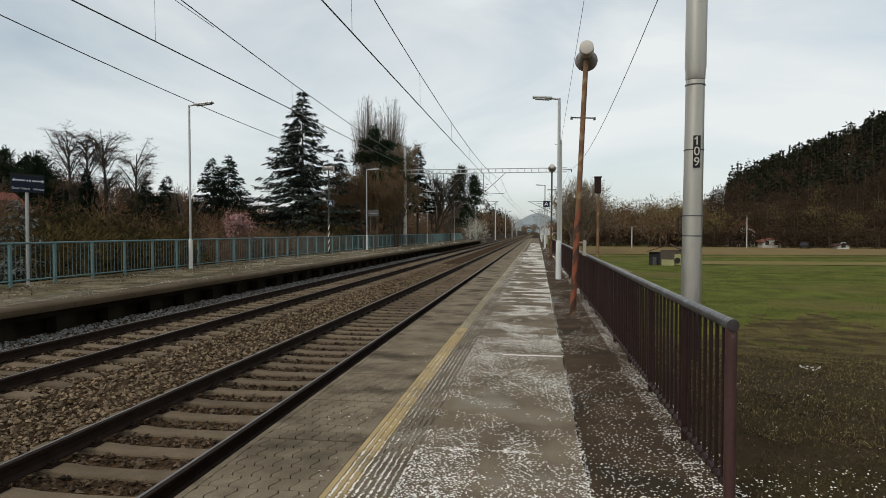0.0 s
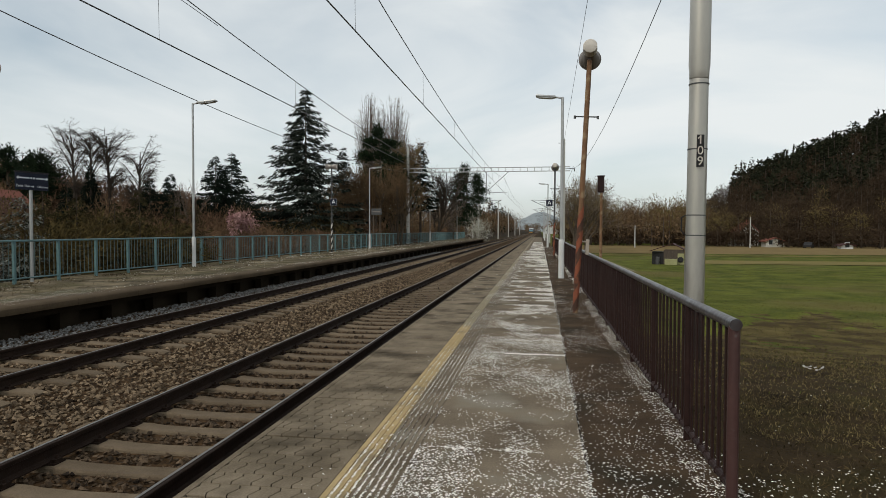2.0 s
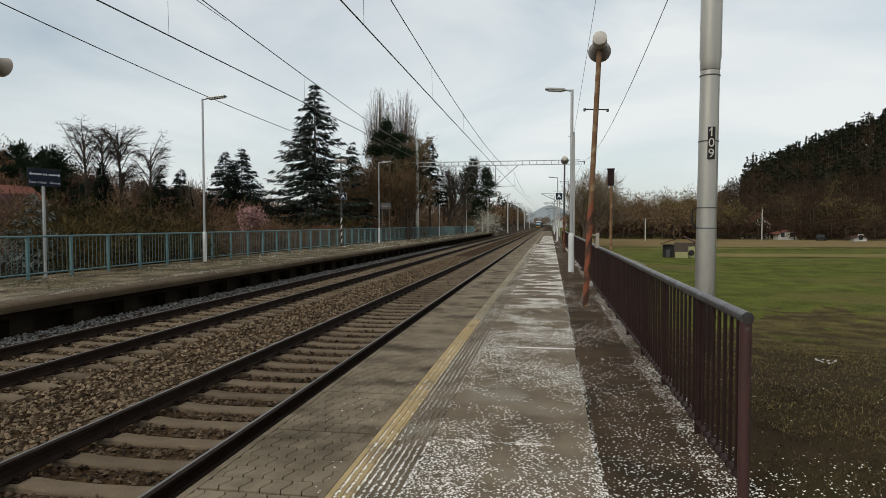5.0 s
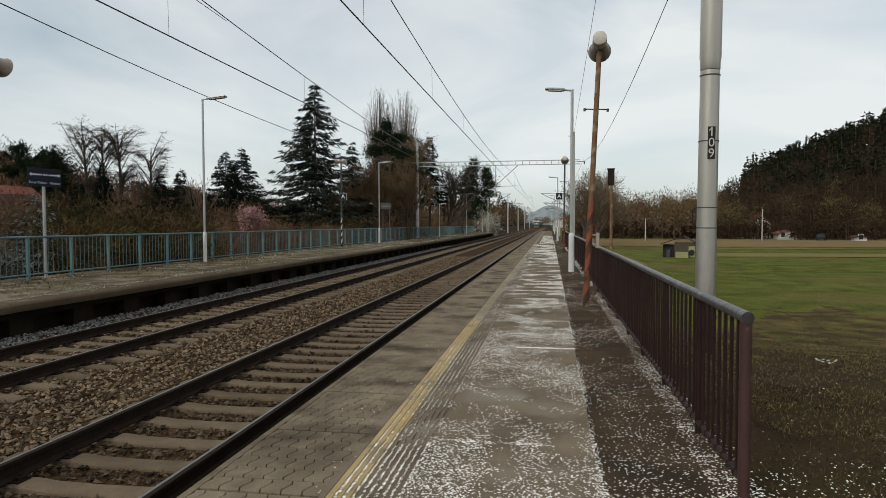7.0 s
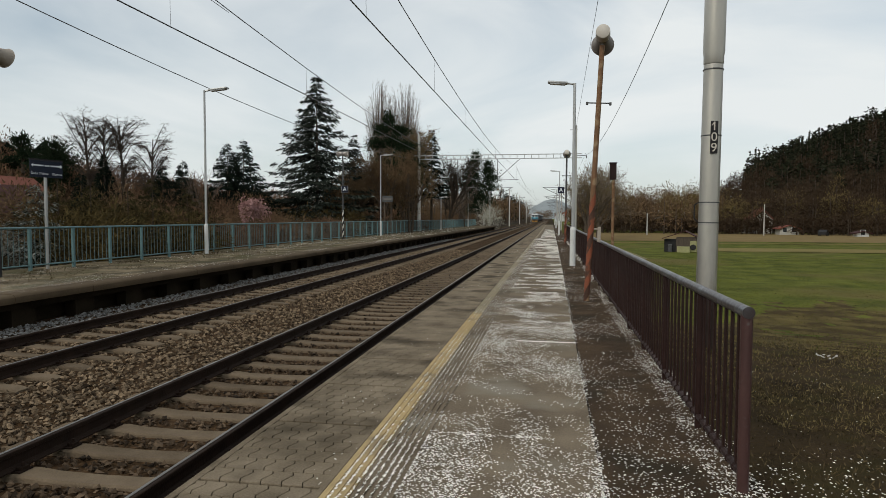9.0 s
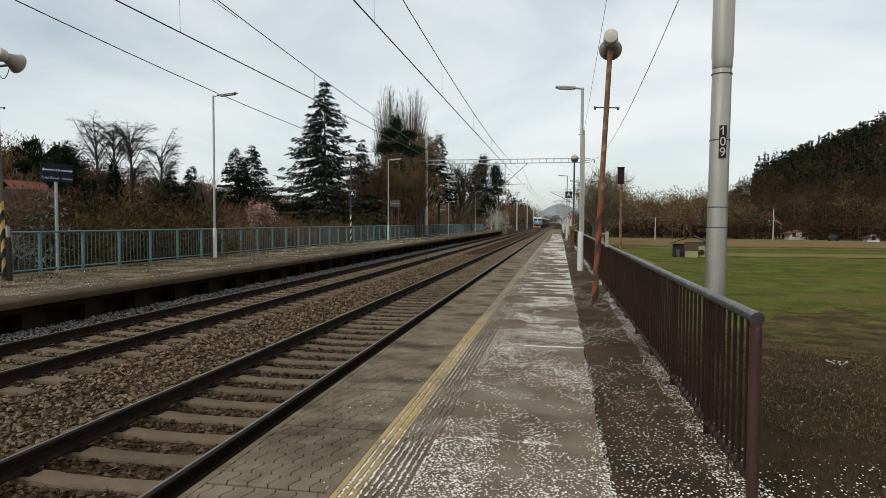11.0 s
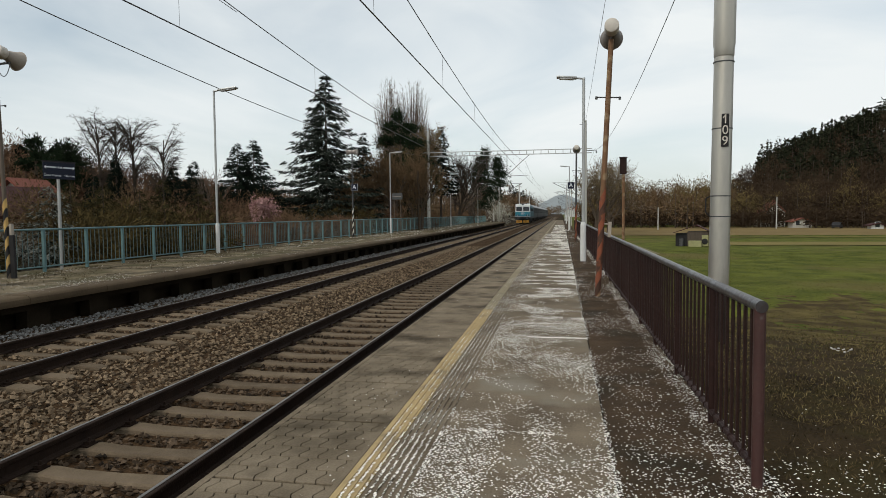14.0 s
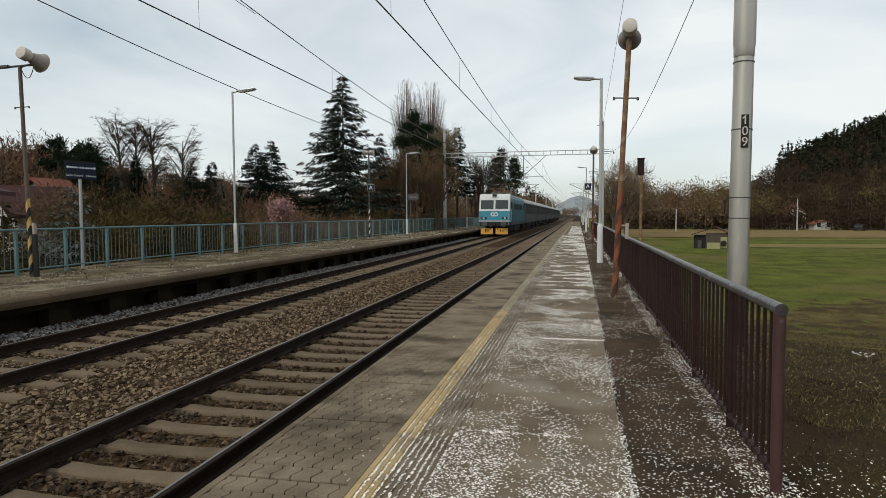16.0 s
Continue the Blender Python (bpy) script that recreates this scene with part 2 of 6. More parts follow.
M_HILL = mat("wooded_hill", (0.045, 0.034, 0.021), (0.020, 0.015, 0.010), 0.95, scale=0.08, fine=0.6, bump=0.0, spec=0.04)
# Far haze is mixed into this pale blue-grey.
M_FAR_HILL = mat("hazed_hill", (0.300, 0.325, 0.330), (0.235, 0.257, 0.264), 0.95, scale=0.01, fine=0.06, bump=0.0, spec=0.0)
M_PLASTER = mat("plaster", (0.55, 0.52, 0.46), (0.42, 0.40, 0.35), 0.9, scale=1, fine=20, bump=0.1)
M_ROOF_RED = mat("red_roof", (0.25, 0.085, 0.055), (0.14, 0.05, 0.035), 0.85, scale=2, fine=20, bump=0.2)
M_ROOF_DARK = mat("dark_roof", (0.07, 0.024, 0.02), (0.03, 0.011, 0.01), 0.8, scale=2, fine=20, bump=0.2)
M_WOOD = mat("weathered_boards", (0.11, 0.085, 0.065), (0.055, 0.042, 0.033), 0.9, scale=2, fine=30, bump=0.2, stretch=(6, 6, 1))
M_GLASS = mat("window_dark", (0.03, 0.035, 0.04), (0.02, 0.022, 0.025), 0.12, scale=1, fine=10, bump=0.0, spec=0.6)
M_LENS = mat("lamp_lens", (0.62, 0.62, 0.60), (0.5, 0.5, 0.48), 0.35, scale=4, fine=20, bump=0.0)
M_CLOTH = mat("pale_bag", (0.495, 0.4725, 0.45), (0.375, 0.3525, 0.3225), 0.7, scale=9, fine=40, bump=0.1)
M_CYAN = mat("train_cyan", (0.035, 0.27, 0.36), (0.026, 0.215, 0.29), 0.4, scale=1.2, fine=20, bump=0.0, spec=0.5, coat=0.2)
M_COACHGREY = mat("coach_grey", (0.100, 0.102, 0.100), (0.064, 0.066, 0.065), 0.6, scale=1.0, fine=20, bump=0.0, spec=0.06)
M_TRAINGREY = mat("train_grey", (0.375, 0.39, 0.3975), (0.3, 0.3075, 0.315), 0.45, scale=1.0, fine=20, bump=0.0, spec=0.2)
M_TRAINDARK = mat("train_dark_band", (0.040, 0.042, 0.044), (0.026, 0.028, 0.030), 0.65, scale=1.0, fine=20, bump=0.0, spec=0.06)
M_ROOFGREY = mat("train_roof", (0.46, 0.46, 0.45), (0.32, 0.31, 0.30), 0.6, scale=1.0, fine=20, bump=0.05)
M_TRAINGLASS = mat("train_glass", (0.024, 0.027, 0.030), (0.015, 0.017, 0.019), 0.5, scale=1, fine=10, bump=0.0, spec=0.08)
M_UNDER = mat("underframe", (0.03, 0.027, 0.025), (0.016, 0.014, 0.013), 0.85, scale=3, fine=30, bump=0.1)
M_PLOUGH = mat("plough_yellow", (0.68, 0.34, 0.05), (0.52, 0.25, 0.04), 0.6, scale=3, fine=30, bump=0.0)


# ---------------------------------------------------------------- mesh helpers
def bm_new():
    return bmesh.new()


def box(bm, x0, x1, y0, y1, z0, z1, bevel=0.0, m=None):
    v = [bm.verts.new(c) for c in ((x0, y0, z0), (x1, y0, z0), (x1, y1, z0), (x0, y1, z0), (x0, y0, z1), (x1, y0, z1), (x1, y1, z1), (x0, y1, z1))]
    fs = [bm.faces.new([v[i] for i in q]) for q in ((3, 2, 1, 0), (4, 5, 6, 7), (0, 1, 5, 4), (1, 2, 6, 5), (2, 3, 7, 6), (3, 0, 4, 7))]
    if m is not None:
        bmesh.ops.transform(bm, matrix=m, verts=v)
    if bevel:
        es = {e for f in fs for e in f.edges}
        bmesh.ops.bevel(bm, geom=list(es), offset=bevel, segments=2, affect="EDGES", profile=0.6)
    return bm


def tube(bm, p, q, r0, r1=None, n=10, cap=True):
    """A round bar from p to q, tapering from r0 to r1."""
    p, q = Vector(p), Vector(q)
    r1 = r0 if r1 is None else r1
    d = (q - p).normalized()
    a = d.orthogonal().normalized()
    c = d.cross(a)
    rings = []
    for o, r in ((p, r0), (q, r1)):
        rings.append([bm.verts.new(o + (a * math.cos(2 * math.pi * k / n) + c * math.sin(2 * math.pi * k / n)) * r) for k in range(n)])
    for k in range(n):
        bm.faces.new((rings[0][k], rings[0][(k + 1) % n], rings[1][(k + 1) % n], rings[1][k]))
    if cap:
        bm.faces.new(rings[0][::-1])
        bm.faces.new(rings[1])
    return bm


def lathe(bm, profile, n=16, m=None):
    """A body of revolution round z from (radius, height) pairs."""
    rings = [[bm.verts.new((r * math.cos(2 * math.pi * k / n), r * math.sin(2 * math.pi * k / n), z)) for k in range(n)] for r, z in profile]
    for a, b in zip(rings, rings[1:]):
        for k in range(n):
            bm.faces.new((a[k], a[(k + 1) % n], b[(k + 1) % n], b[k]))
    bm.faces.new(rings[0][::-1])
    bm.faces.new(rings[-1])
    if m is not None:
        bmesh.ops.transform(bm, matrix=m, verts=[v for r in rings for v in r])
    return bm


def prism(bm, outline, y0, y1, axis="y"):
    """A profile of (x, z) pairs drawn out along y (or, for axis x, of (y, z) pairs along x)."""
    def at(u, w, s):
        return (u, s, w) if axis == "y" else (s, u, w)
    a = [bm.verts.new(at(u, w, y0)) for u, w in outline]
    b = [bm.verts.new(at(u, w, y1)) for u, w in outline]
    k = len(outline)
    for i in range(k):
        bm.faces.new((a[i], a[(i + 1) % k], b[(i + 1) % k], b[i]))
    bm.faces.new(a[::-1])
    bm.faces.new(b)
    bmesh.ops.recalc_face_normals(bm, faces=bm.faces[:])
    return bm


def finish(name, bm, material, smooth=False):
    me = bpy.data.meshes.new(name)
    bm.to_mesh(me)
    bm.free()
    me.materials.append(material)
    if smooth:
        me.polygons.foreach_set("use_smooth", [True] * len(me.polygons))
        me.set_sharp_from_angle(angle=radians(40))
    return me


def part(name, bm, material, parent=None, label="", smooth=False):
    ob = new(name, finish(name, bm, material, smooth))
    ob.parent = parent
    if label:
        ob["label"] = label
    return ob


def piece(name, me, parent, loc, rot=(0, 0, 0)):
    ob = new(name, me)
    ob.parent = parent
    ob.location, ob.rotation_euler = loc, rot
    return ob


def thing(name, label, category, group="", kind="", at=(0, 0, 0), turn=0.0):
    ob = new(name)
    ob.location, ob.rotation_euler = at, (0, 0, radians(turn))
    return tagged(ob, label, category, group, kind)


def mesh_from(name, verts, faces, material, smooth=False):
    me = bpy.data.meshes.new(name)
    me.from_pydata(np.asarray(verts).tolist(), [], np.asarray(faces).tolist() if not isinstance(faces, list) else faces)
    me.materials.append(material)
    if smooth:
        me.polygons.foreach_set("use_smooth", [True] * len(me.polygons))
    me.update()
    return me


rng = np.random.default_rng(7)

# ---------------------------------------------------------------- plan, in metres
RAIL_Z = -0.50                       # top of rail; the platforms' tops are at 0
NEAR, FAR = -3.555, -7.60            # track centre lines
EDGE, YEL0, YEL1, RIDGE1, SEAM, BACK = -1.89, -1.135, -0.99, -0.755, 0.285, 1.04
L_EDGE, L_FENCE = -9.42, -13.15
BED = -0.722                          # top of the ballast
PORTAL_Y = 65.0


def smooth(a, b, v):
    t = np.clip((v - a) / (b - a), 0, 1)
    return t * t * (3 - 2 * t)


def ground_z(x, y):
    """Height of the ground away from the railway."""
    x, y = np.asarray(x, float), np.asarray(y, float)
    right = -0.035 - 1.95 * smooth(2, 26, y + 0.45 * (x - 1.2)) - 0.4 * smooth(30, 120, y)
    left = -0.45 + 6.5 * smooth(26, 75, -x) + 14.0 * smooth(70, 260, -x) - 0.3 * smooth(14, 20, -x)
    mid = np.full_like(x, -0.95)
    z = np.where(x > 1.045, right, np.where(x < -13.3, left, mid))
    return z


def hill_z(x, y):
    crest = np.interp(300 * np.asarray(x) / np.maximum(np.hypot(x, y), 1.0), [10, 45, 60, 72, 80, 88.6, 102, 120, 132, 200, 270, 300], [0, 2, 5, 9, 15.5, 21, 26.5, 34, 40, 54, 62, 64])
    return crest * smooth(185, 300, np.hypot(x, y)) - 2.6


# ---------------------------------------------------------------- ground, fields, hills
def build_ground():
    xs = np.unique(np.round(np.concatenate([np.linspace(-2600, -160, 18), np.linspace(-150, -14, 50), [-13.3, -13.2, -9.0, -2.0, 1.0, 1.05, 1.2],
                                            np.arange(1.45, 16, 0.25), np.arange(16, 40, 1.0), np.linspace(42, 160, 24), np.linspace(200, 2600, 16)]), 3))
    ys = np.unique(np.round(np.concatenate([np.linspace(-2600, -20, 16), np.arange(-18, 0, 2.0), np.arange(0, 26, 0.25), np.arange(26, 44, 0.5), np.arange(44, 60, 1.0),
                                            np.linspace(62, 220, 40), np.linspace(240, 3800, 24)]), 3))
    X, Y = np.meshgrid(xs, ys, indexing="ij")
    Z = ground_z(X, Y)
    rough = np.array([noise.noise((a * 0.7, b * 0.7, 0)) + 0.5 * noise.noise((a * 2.3, b * 2.3, 4)) for a, b in zip(X.ravel(), Y.ravel())]).reshape(X.shape)
    Z = Z + rough * np.where((X > 1.3) & (X < 40), 0.045, 0.0) + rough * np.where(X < -14, 0.06, 0)
    n, m = X.shape
    idx = np.arange(n * m).reshape(n, m)
    F = np.stack([idx[:-1, :-1], idx[1:, :-1], idx[1:, 1:], idx[:-1, 1:]], -1).reshape(-1, 4)
    me = mesh_from("ground", np.stack([X, Y, Z], -1).reshape(-1, 3), F, M_FIELD, True)
    me.materials.append(M_SOIL)
    me.materials.append(M_HILL)
    me.materials.append(M_THIN)
    cx, cy = (X[:-1, :-1] + X[1:, 1:]) / 2, (Y[:-1, :-1] + Y[1:, 1:]) / 2
    wob = np.array([noise.noise((a * 0.13, b * 0.13, 9)) * 7 + noise.noise((a * 0.5, b * 0.4, 9)) * 4.5 + noise.noise((a * 2, b * 2, 3)) * 3.0 for a, b in zip(cx.ravel(), cy.ravel())]).reshape(cx.shape)
    soil = (cy + wob < 25.0 - 0.25 * (cx - 6)) & (cx > 0) & (cx < 60)
    soil |= (cx > -13.5) & (cx < 1.3)
    thin = (cy + wob * 1.3 > 13.0 - 0.25 * (cx - 6)) & (cx > 1.3)
    k = np.where(cx < -13.2, 2, np.where(soil, np.where(thin, 3, 1), 0))
    me.polygons.foreach_set("material_index", k.ravel().astype(np.int32))
    tagged(new("ground", me), "green spring field and bare brown soil beside the railway", "ground", kind="structure")

    # strips of ploughed land and dry grass across the field
    for name, x0, x1, y0, y1, ma, lab in (("field_strip", 3.5, 420, 110, 172, M_PLOUGHED, "strip of pale ploughed earth at the field's far side"),
                                          ("field_strip", 16, 330, 73, 83, M_DRY, "strip of dry yellow grass across the green field"),
                                          ("field_strip", 8, 330, 100, 103, M_DRY, "thin pale strip of dry grass across the field"),
                                          ("dirt_track", 5.6, 8.05, 56, 112, M_DRYPALE, "pale dry dirt track along the railway bank")):
        X, Y = np.meshgrid(np.linspace(x0, x1, 40), np.linspace(y0, y1, 6), indexing="ij")
        Z = ground_z(X, Y) + 0.05
        idx = np.arange(X.size).reshape(X.shape)
        F = np.stack([idx[:-1, :-1], idx[1:, :-1], idx[1:, 1:], idx[:-1, 1:]], -1).reshape(-1, 4)
        tagged(new(name, mesh_from(name, np.stack([X, Y, Z], -1).reshape(-1, 3), F, ma)), lab, "field", kind="structure")

    # the wooded hill
    X, Y = np.meshgrid(np.linspace(8, 460, 90), np.linspace(60, 460, 80), indexing="ij")
    Z = hill_z(X, Y)
    Z = Z + np.array([noise.noise((a * 0.03, b * 0.03, 2)) for a, b in zip(X.ravel(), Y.ravel())]).reshape(X.shape) * np.clip(Z, 0, 4)
    idx = np.arange(X.size).reshape(X.shape)
    F = np.stack([idx[:-1, :-1], idx[1:, :-1], idx[1:, 1:], idx[:-1, 1:]], -1).reshape(-1, 4)
    tagged(new("hill", mesh_from("hill", np.stack([X, Y, Z], -1).reshape(-1, 3), F, M_HILL, True)), "brown wooded hillside beyond the field", "hill", kind="structure")

    # blue distant ridge in line with the railway, haze put into its colour
    X = np.linspace(-900, 700, 120)
    top = 20 + 56 * np.exp(-((X + 8) / 80) ** 2) + 16 * np.exp(-((X - 150) / 110) ** 2) + 18 * np.exp(-((X + 420) / 220) ** 2) + np.array([noise.noise((a * 0.01, 5, 0)) * 10 + noise.noise((a * 0.05, 5, 0)) * 3 for a in X])
    vs, fs = [], []
    for i, (a, h) in enumerate(zip(X, top)):
        vs += [(a, 2300, -10), (a, 2450, h * 0.6), (a, 2700, h)]
        if i:
            j = 3 * i
            fs += [[j - 3, j, j + 1, j - 2], [j - 2, j + 1, j + 2, j - 1]]
    tagged(new("distant_ridge", mesh_from("distant_ridge", vs, fs, M_FAR_HILL, True)), "wooded ridge in the far distance, haze painted into its blue-grey", "hill", kind="structure")


M_RIBS = mat("sandy_ribs", (0.35, 0.285, 0.175), (0.20, 0.16, 0.10), 0.85, scale=2.5, fine=60, bump=0.15)
M_PLOUGHED = mat("ploughed_earth", (0.225, 0.160, 0.072), (0.135, 0.098, 0.045), 0.95, scale=0.3, fine=4, bump=0.2, spec=0.03)
M_DRYPALE = mat("pale_dirt", (0.24, 0.20, 0.13), (0.13, 0.115, 0.06), 0.95, scale=0.6, fine=6, bump=0.2, spec=0.03)
M_DRY = mat("dry_grass", (0.215, 0.165, 0.066), (0.130, 0.112, 0.038), 0.95, scale=0.3, fine=4, bump=0.2, spec=0.03)


# ---------------------------------------------------------------- track
SLEEPER_STEP = 0.565


def rail_bm(y0, y1):
    h = [(-0.062, 0), (0.062, 0), (0.062, 0.012), (0.011, 0.03), (0.009, 0.105), (0.034, 0.118), (0.036, 0.148), (0.030, 0.1535), (-0.030, 0.1535),
         (-0.036, 0.148), (-0.034, 0.118), (-0.009, 0.105), (-0.011, 0.03), (-0.062, 0.012)]
    return prism(bm_new(), h, y0, y1)


def sleeper_mesh():
    """A concrete sleeper, lower in the middle, with sloping flanks and a seat for each rail."""
    half = [(-1.30, 0.185), (-1.18, 0.21), (-0.98, 0.215), (-0.55, 0.215), (-0.40, 0.20), (0, 0.193)]
    top = half + [(-x, z) for x, z in half[-2::-1]]
    bm = bm_new()
    rows = []
    for x, z in top:
        w = 0.135
        rows.append([bm.verts.new(c) for c in ((x, -w - 0.02, 0), (x, -w * 0.78, z - 0.015), (x, -w * 0.66, z), (x, w * 0.66, z), (x, w * 0.78, z - 0.015), (x, w + 0.02, 0))])
    for a, b in zip(rows, rows[1:]):
        for k in range(5):
            bm.faces.new((a[k], b[k], b[k + 1], a[k + 1]))
    bm.faces.new(rows[0])
    bm.faces.new(rows[-1][::-1])
    bmesh.ops.recalc_face_normals(bm, faces=bm.faces[:])
    return finish("sleeper", bm, M_SLEEPER)


def clip_mesh():
    bm = bm_new()
    box(bm, -0.12, 0.12, -0.07, 0.07, 0, 0.016)
    for s in (-1, 1):
        box(bm, s * 0.085 - 0.03, s * 0.085 + 0.03, -0.04, 0.04, 0.014, 0.045)
        tube(bm, (s * 0.088, 0, 0.04), (s * 0.088, 0, 0.075), 0.016, 0.012, 6)
    return finish("fastening", bm, M_RAIL_SIDE)


def build_track(cx, label):
    t = thing("railway_track", label, "track", "railway tracks", "structure", (cx, 0, RAIL_Z))
    sm, cm = sleeper_mesh(), clip_mesh()
    far_v, far_f = [], []
    for s in (-1, 1):
        r = part("rail", rail_bm(-12, 900), M_RAIL_SIDE, t, "rusty steel rail with a polished head")
        r.location = (s * 0.755, 0, -0.155)
        bm = bm_new()
        box(bm, -0.029, -0.003, -12, 900, 0, 0.004)
        c = part("running_surface", bm, M_RAIL_TOP, r)
        c.location = (0, 0, 0.1525)
    y0 = -2.26 - 16 * SLEEPER_STEP
    for k in range(151):
        y = y0 + k * SLEEPER_STEP
        o = piece("sleeper", sm, t, (0, y, -0.385))
        o.rotation_euler[2] = random.uniform(-0.006, 0.006)
        if k < 86:
            for s in (-1, 1):
                piece("fastening", cm, o, (s * 0.755, 0, 0.212))
    bm = bm_new()
    for k in range(151, 700):
        y = y0 + k * SLEEPER_STEP
        box(bm, -1.3, 1.3, y - 0.12, y + 0.12, -0.36, -0.18)
    tagged(part("sleepers", bm, M_SLEEPER, t), kind="stuff")


def build_ballast():
    prof = [(-10.0, -0.66), (-9.3, -0.65), (-9.05, -0.66), (-8.85, BED + 0.02), (-6.3, BED), (-5.6, BED - 0.02), (-4.9, BED), (-2.3, BED), (-1.95, BED - 0.03), (-1.5, BED - 0.06)]
    xs = [p[0] for p in prof]
    vs, fs = [], []
    ys = [-15] + list(np.linspace(-10, 60, 60)) + [100, 200, 400, 900]
    for j, y in enumerate(ys):
        vs += [(x, y, z) for x, z in prof]
        if j:
            for i in range(len(prof) - 1):
                a = (j - 1) * len(prof) + i
                fs.append([a, a + 1, a + 1 + len(prof), a + len(prof)])
    bed = tagged(new("ballast_bed", mesh_from("ballast_bed", vs, fs, M_BALLAST)), "brown crushed stone ballast under the two tracks", "ballast", kind="structure")
    # loose stones on top, thinning out with distance from the platform's end
    ico_v = np.array([(1, 0, 0), (-1, 0, 0), (0, 1, 0), (0, -1, 0), (0, 0, 1), (0, 0, -1)], float)
    ico_f = np.array([(0, 2, 4), (2, 1, 4), (1, 3, 4), (3, 0, 4), (2, 0, 5), (1, 2, 5), (3, 1, 5), (0, 3, 5)])

    def stones(name, count, x0, x1, y0, y1, power, material, label, size):
        u = rng.random(count)
        y = y0 + (y1 - y0) * u ** power
        x = x0 + (x1 - x0) * rng.random(count)
        z = np.interp(x, xs, [p[1] for p in prof])
        # a heap between the sleepers, open seats on them
        for c in (NEAR, FAR):
            on = (np.abs(x - c) < 1.33) & (np.abs((y + 2.26 + SLEEPER_STEP / 2) % SLEEPER_STEP - SLEEPER_STEP / 2) < 0.15)
            z = np.where(on, -9.0, z)
            onrail = np.abs(np.abs(x - c) - 0.755) < 0.09
            z = np.where(onrail, z - 0.02, z)
        keep = z > -5
        x, y, z = x[keep], y[keep], z[keep]
        k = len(x)
        s = (size * rng.uniform(0.6, 1.35, k))[:, None, None]
        v = ico_v[None] * (rng.uniform(0.6, 1.15, (k, 6, 1))) * s * np.array([1, 0.85, 0.7])
        v = v + rng.normal(0, 0.16, (k, 6, 3)) * s
        a = rng.uniform(0, 6.28, k)
        c, sn = np.cos(a)[:, None], np.sin(a)[:, None]
        tilt = rng.normal(0, 0.4, k)[:, None]
        vx, vy, vz = v[..., 0] * c - v[..., 1] * sn, v[..., 0] * sn + v[..., 1] * c, v[..., 2]
        vy, vz = vy * np.cos(tilt) - vz * np.sin(tilt), vy * np.sin(tilt) + vz * np.cos(tilt)
        P = np.stack([vx + x[:, None], vy + y[:, None], vz + z[:, None] + 0.012 + rng.normal(0, 0.012, k)[:, None]], -1).reshape(-1, 3)
        F = (ico_f[None] + 6 * np.arange(k)[:, None, None]).reshape(-1, 3)
        ob = new(name, mesh_from(name, P, F, material))
        ob.parent = bed
        tagged(ob, label, kind="stuff")

    stones("ballast_stones", 37000, -8.95, -4.40, 2.0, 42.0, 2.0, M_STONE, "loose brown ballast stones", 0.036)
    stones("ballast_stones", 19000, -4.40, -2.0, 2.0, 42.0, 2.0, M_STONE_DARK, "dark brown ballast stones", 0.034)
    stones("ballast_stones", 9000, -8.95, -2.0, -5.0, 2.0, 1.0, M_STONE, "loose brown ballast stones", 0.036)
    stones("shoulder_stones", 8800, -9.75, -8.80, 2.0, 60.0, 1.6, M_STONE_GREY, "loose pale grey ballast stones", 0.036)


# ---------------------------------------------------------------- near platform
def build_near_platform():
    p = thing("platform_near", "grey concrete station platform with a tactile strip", "platform", kind="structure")
    bm = bm_new()
    box(bm, EDGE + 0.25, BACK, -8, 135, -0.95, -0.045)
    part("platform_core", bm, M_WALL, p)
    # edge slab and paved strip base
    bm = bm_new()
    box(bm, EDGE, EDGE + 0.30, -8, 135, -0.14, -0.022, 0.008)
    box(bm, EDGE + 0.302, YEL0, -8, 135, -0.10, -0.022)
    part("paving_bed", bm, M_JOINT, p)
    # slabs of the middle walkway
    y = -7.0
    k = 0
    while y < 134:
        bm = bm_new()
        box(bm, RIDGE1 + 0.004, SEAM - 0.006, y + 0.006, y + 3.23, -0.06, 0.0, 0.005)
        o = part("slab", bm, M_SLAB, p)
        y += 3.236
    bm = bm_new()
    box(bm, SEAM + 0.008, BACK, -8, 135, -0.06, -0.008)
    part("asphalt_margin", bm, M_ASPHALT, p, "dark gritty asphalt margin by the railing")
    # tactile strip: yellow plate with ribs, then grey ribs
    bm = bm_new()
    box(bm, YEL0, YEL1, -8, 9.4, -0.05, 0.0)
    for i in range(3):
        x = YEL0 + 0.022 + i * 0.045
        box(bm, x, x + 0.016, -8, 9.4, -0.002, 0.006)
    part("yellow_strip", bm, M_YELLOW, p, "worn yellow safety strip")
    bm = bm_new()
    box(bm, YEL0, YEL1, 9.402, 135, -0.05, -0.008)
    for i in range(4):
        x = YEL0 + 0.006 + i * 0.0375
        box(bm, x, x + 0.022, 9.402, 135, -0.0085, 0.001)
    part("ribbed_strip", bm, M_RIBS, p, "pale sandy ribbed tactile strip")
    bm = bm_new()
    box(bm, YEL1, RIDGE1, -8, 135, -0.05, -0.008)
    for i in range(6):
        x = YEL1 + 0.006 + i * 0.0388
        box(bm, x, x + 0.022, -8, 135, -0.0085, 0.001)
    part("ribbed_strip", bm, M_SLAB, p, "grey ribbed tactile strip")
    return p


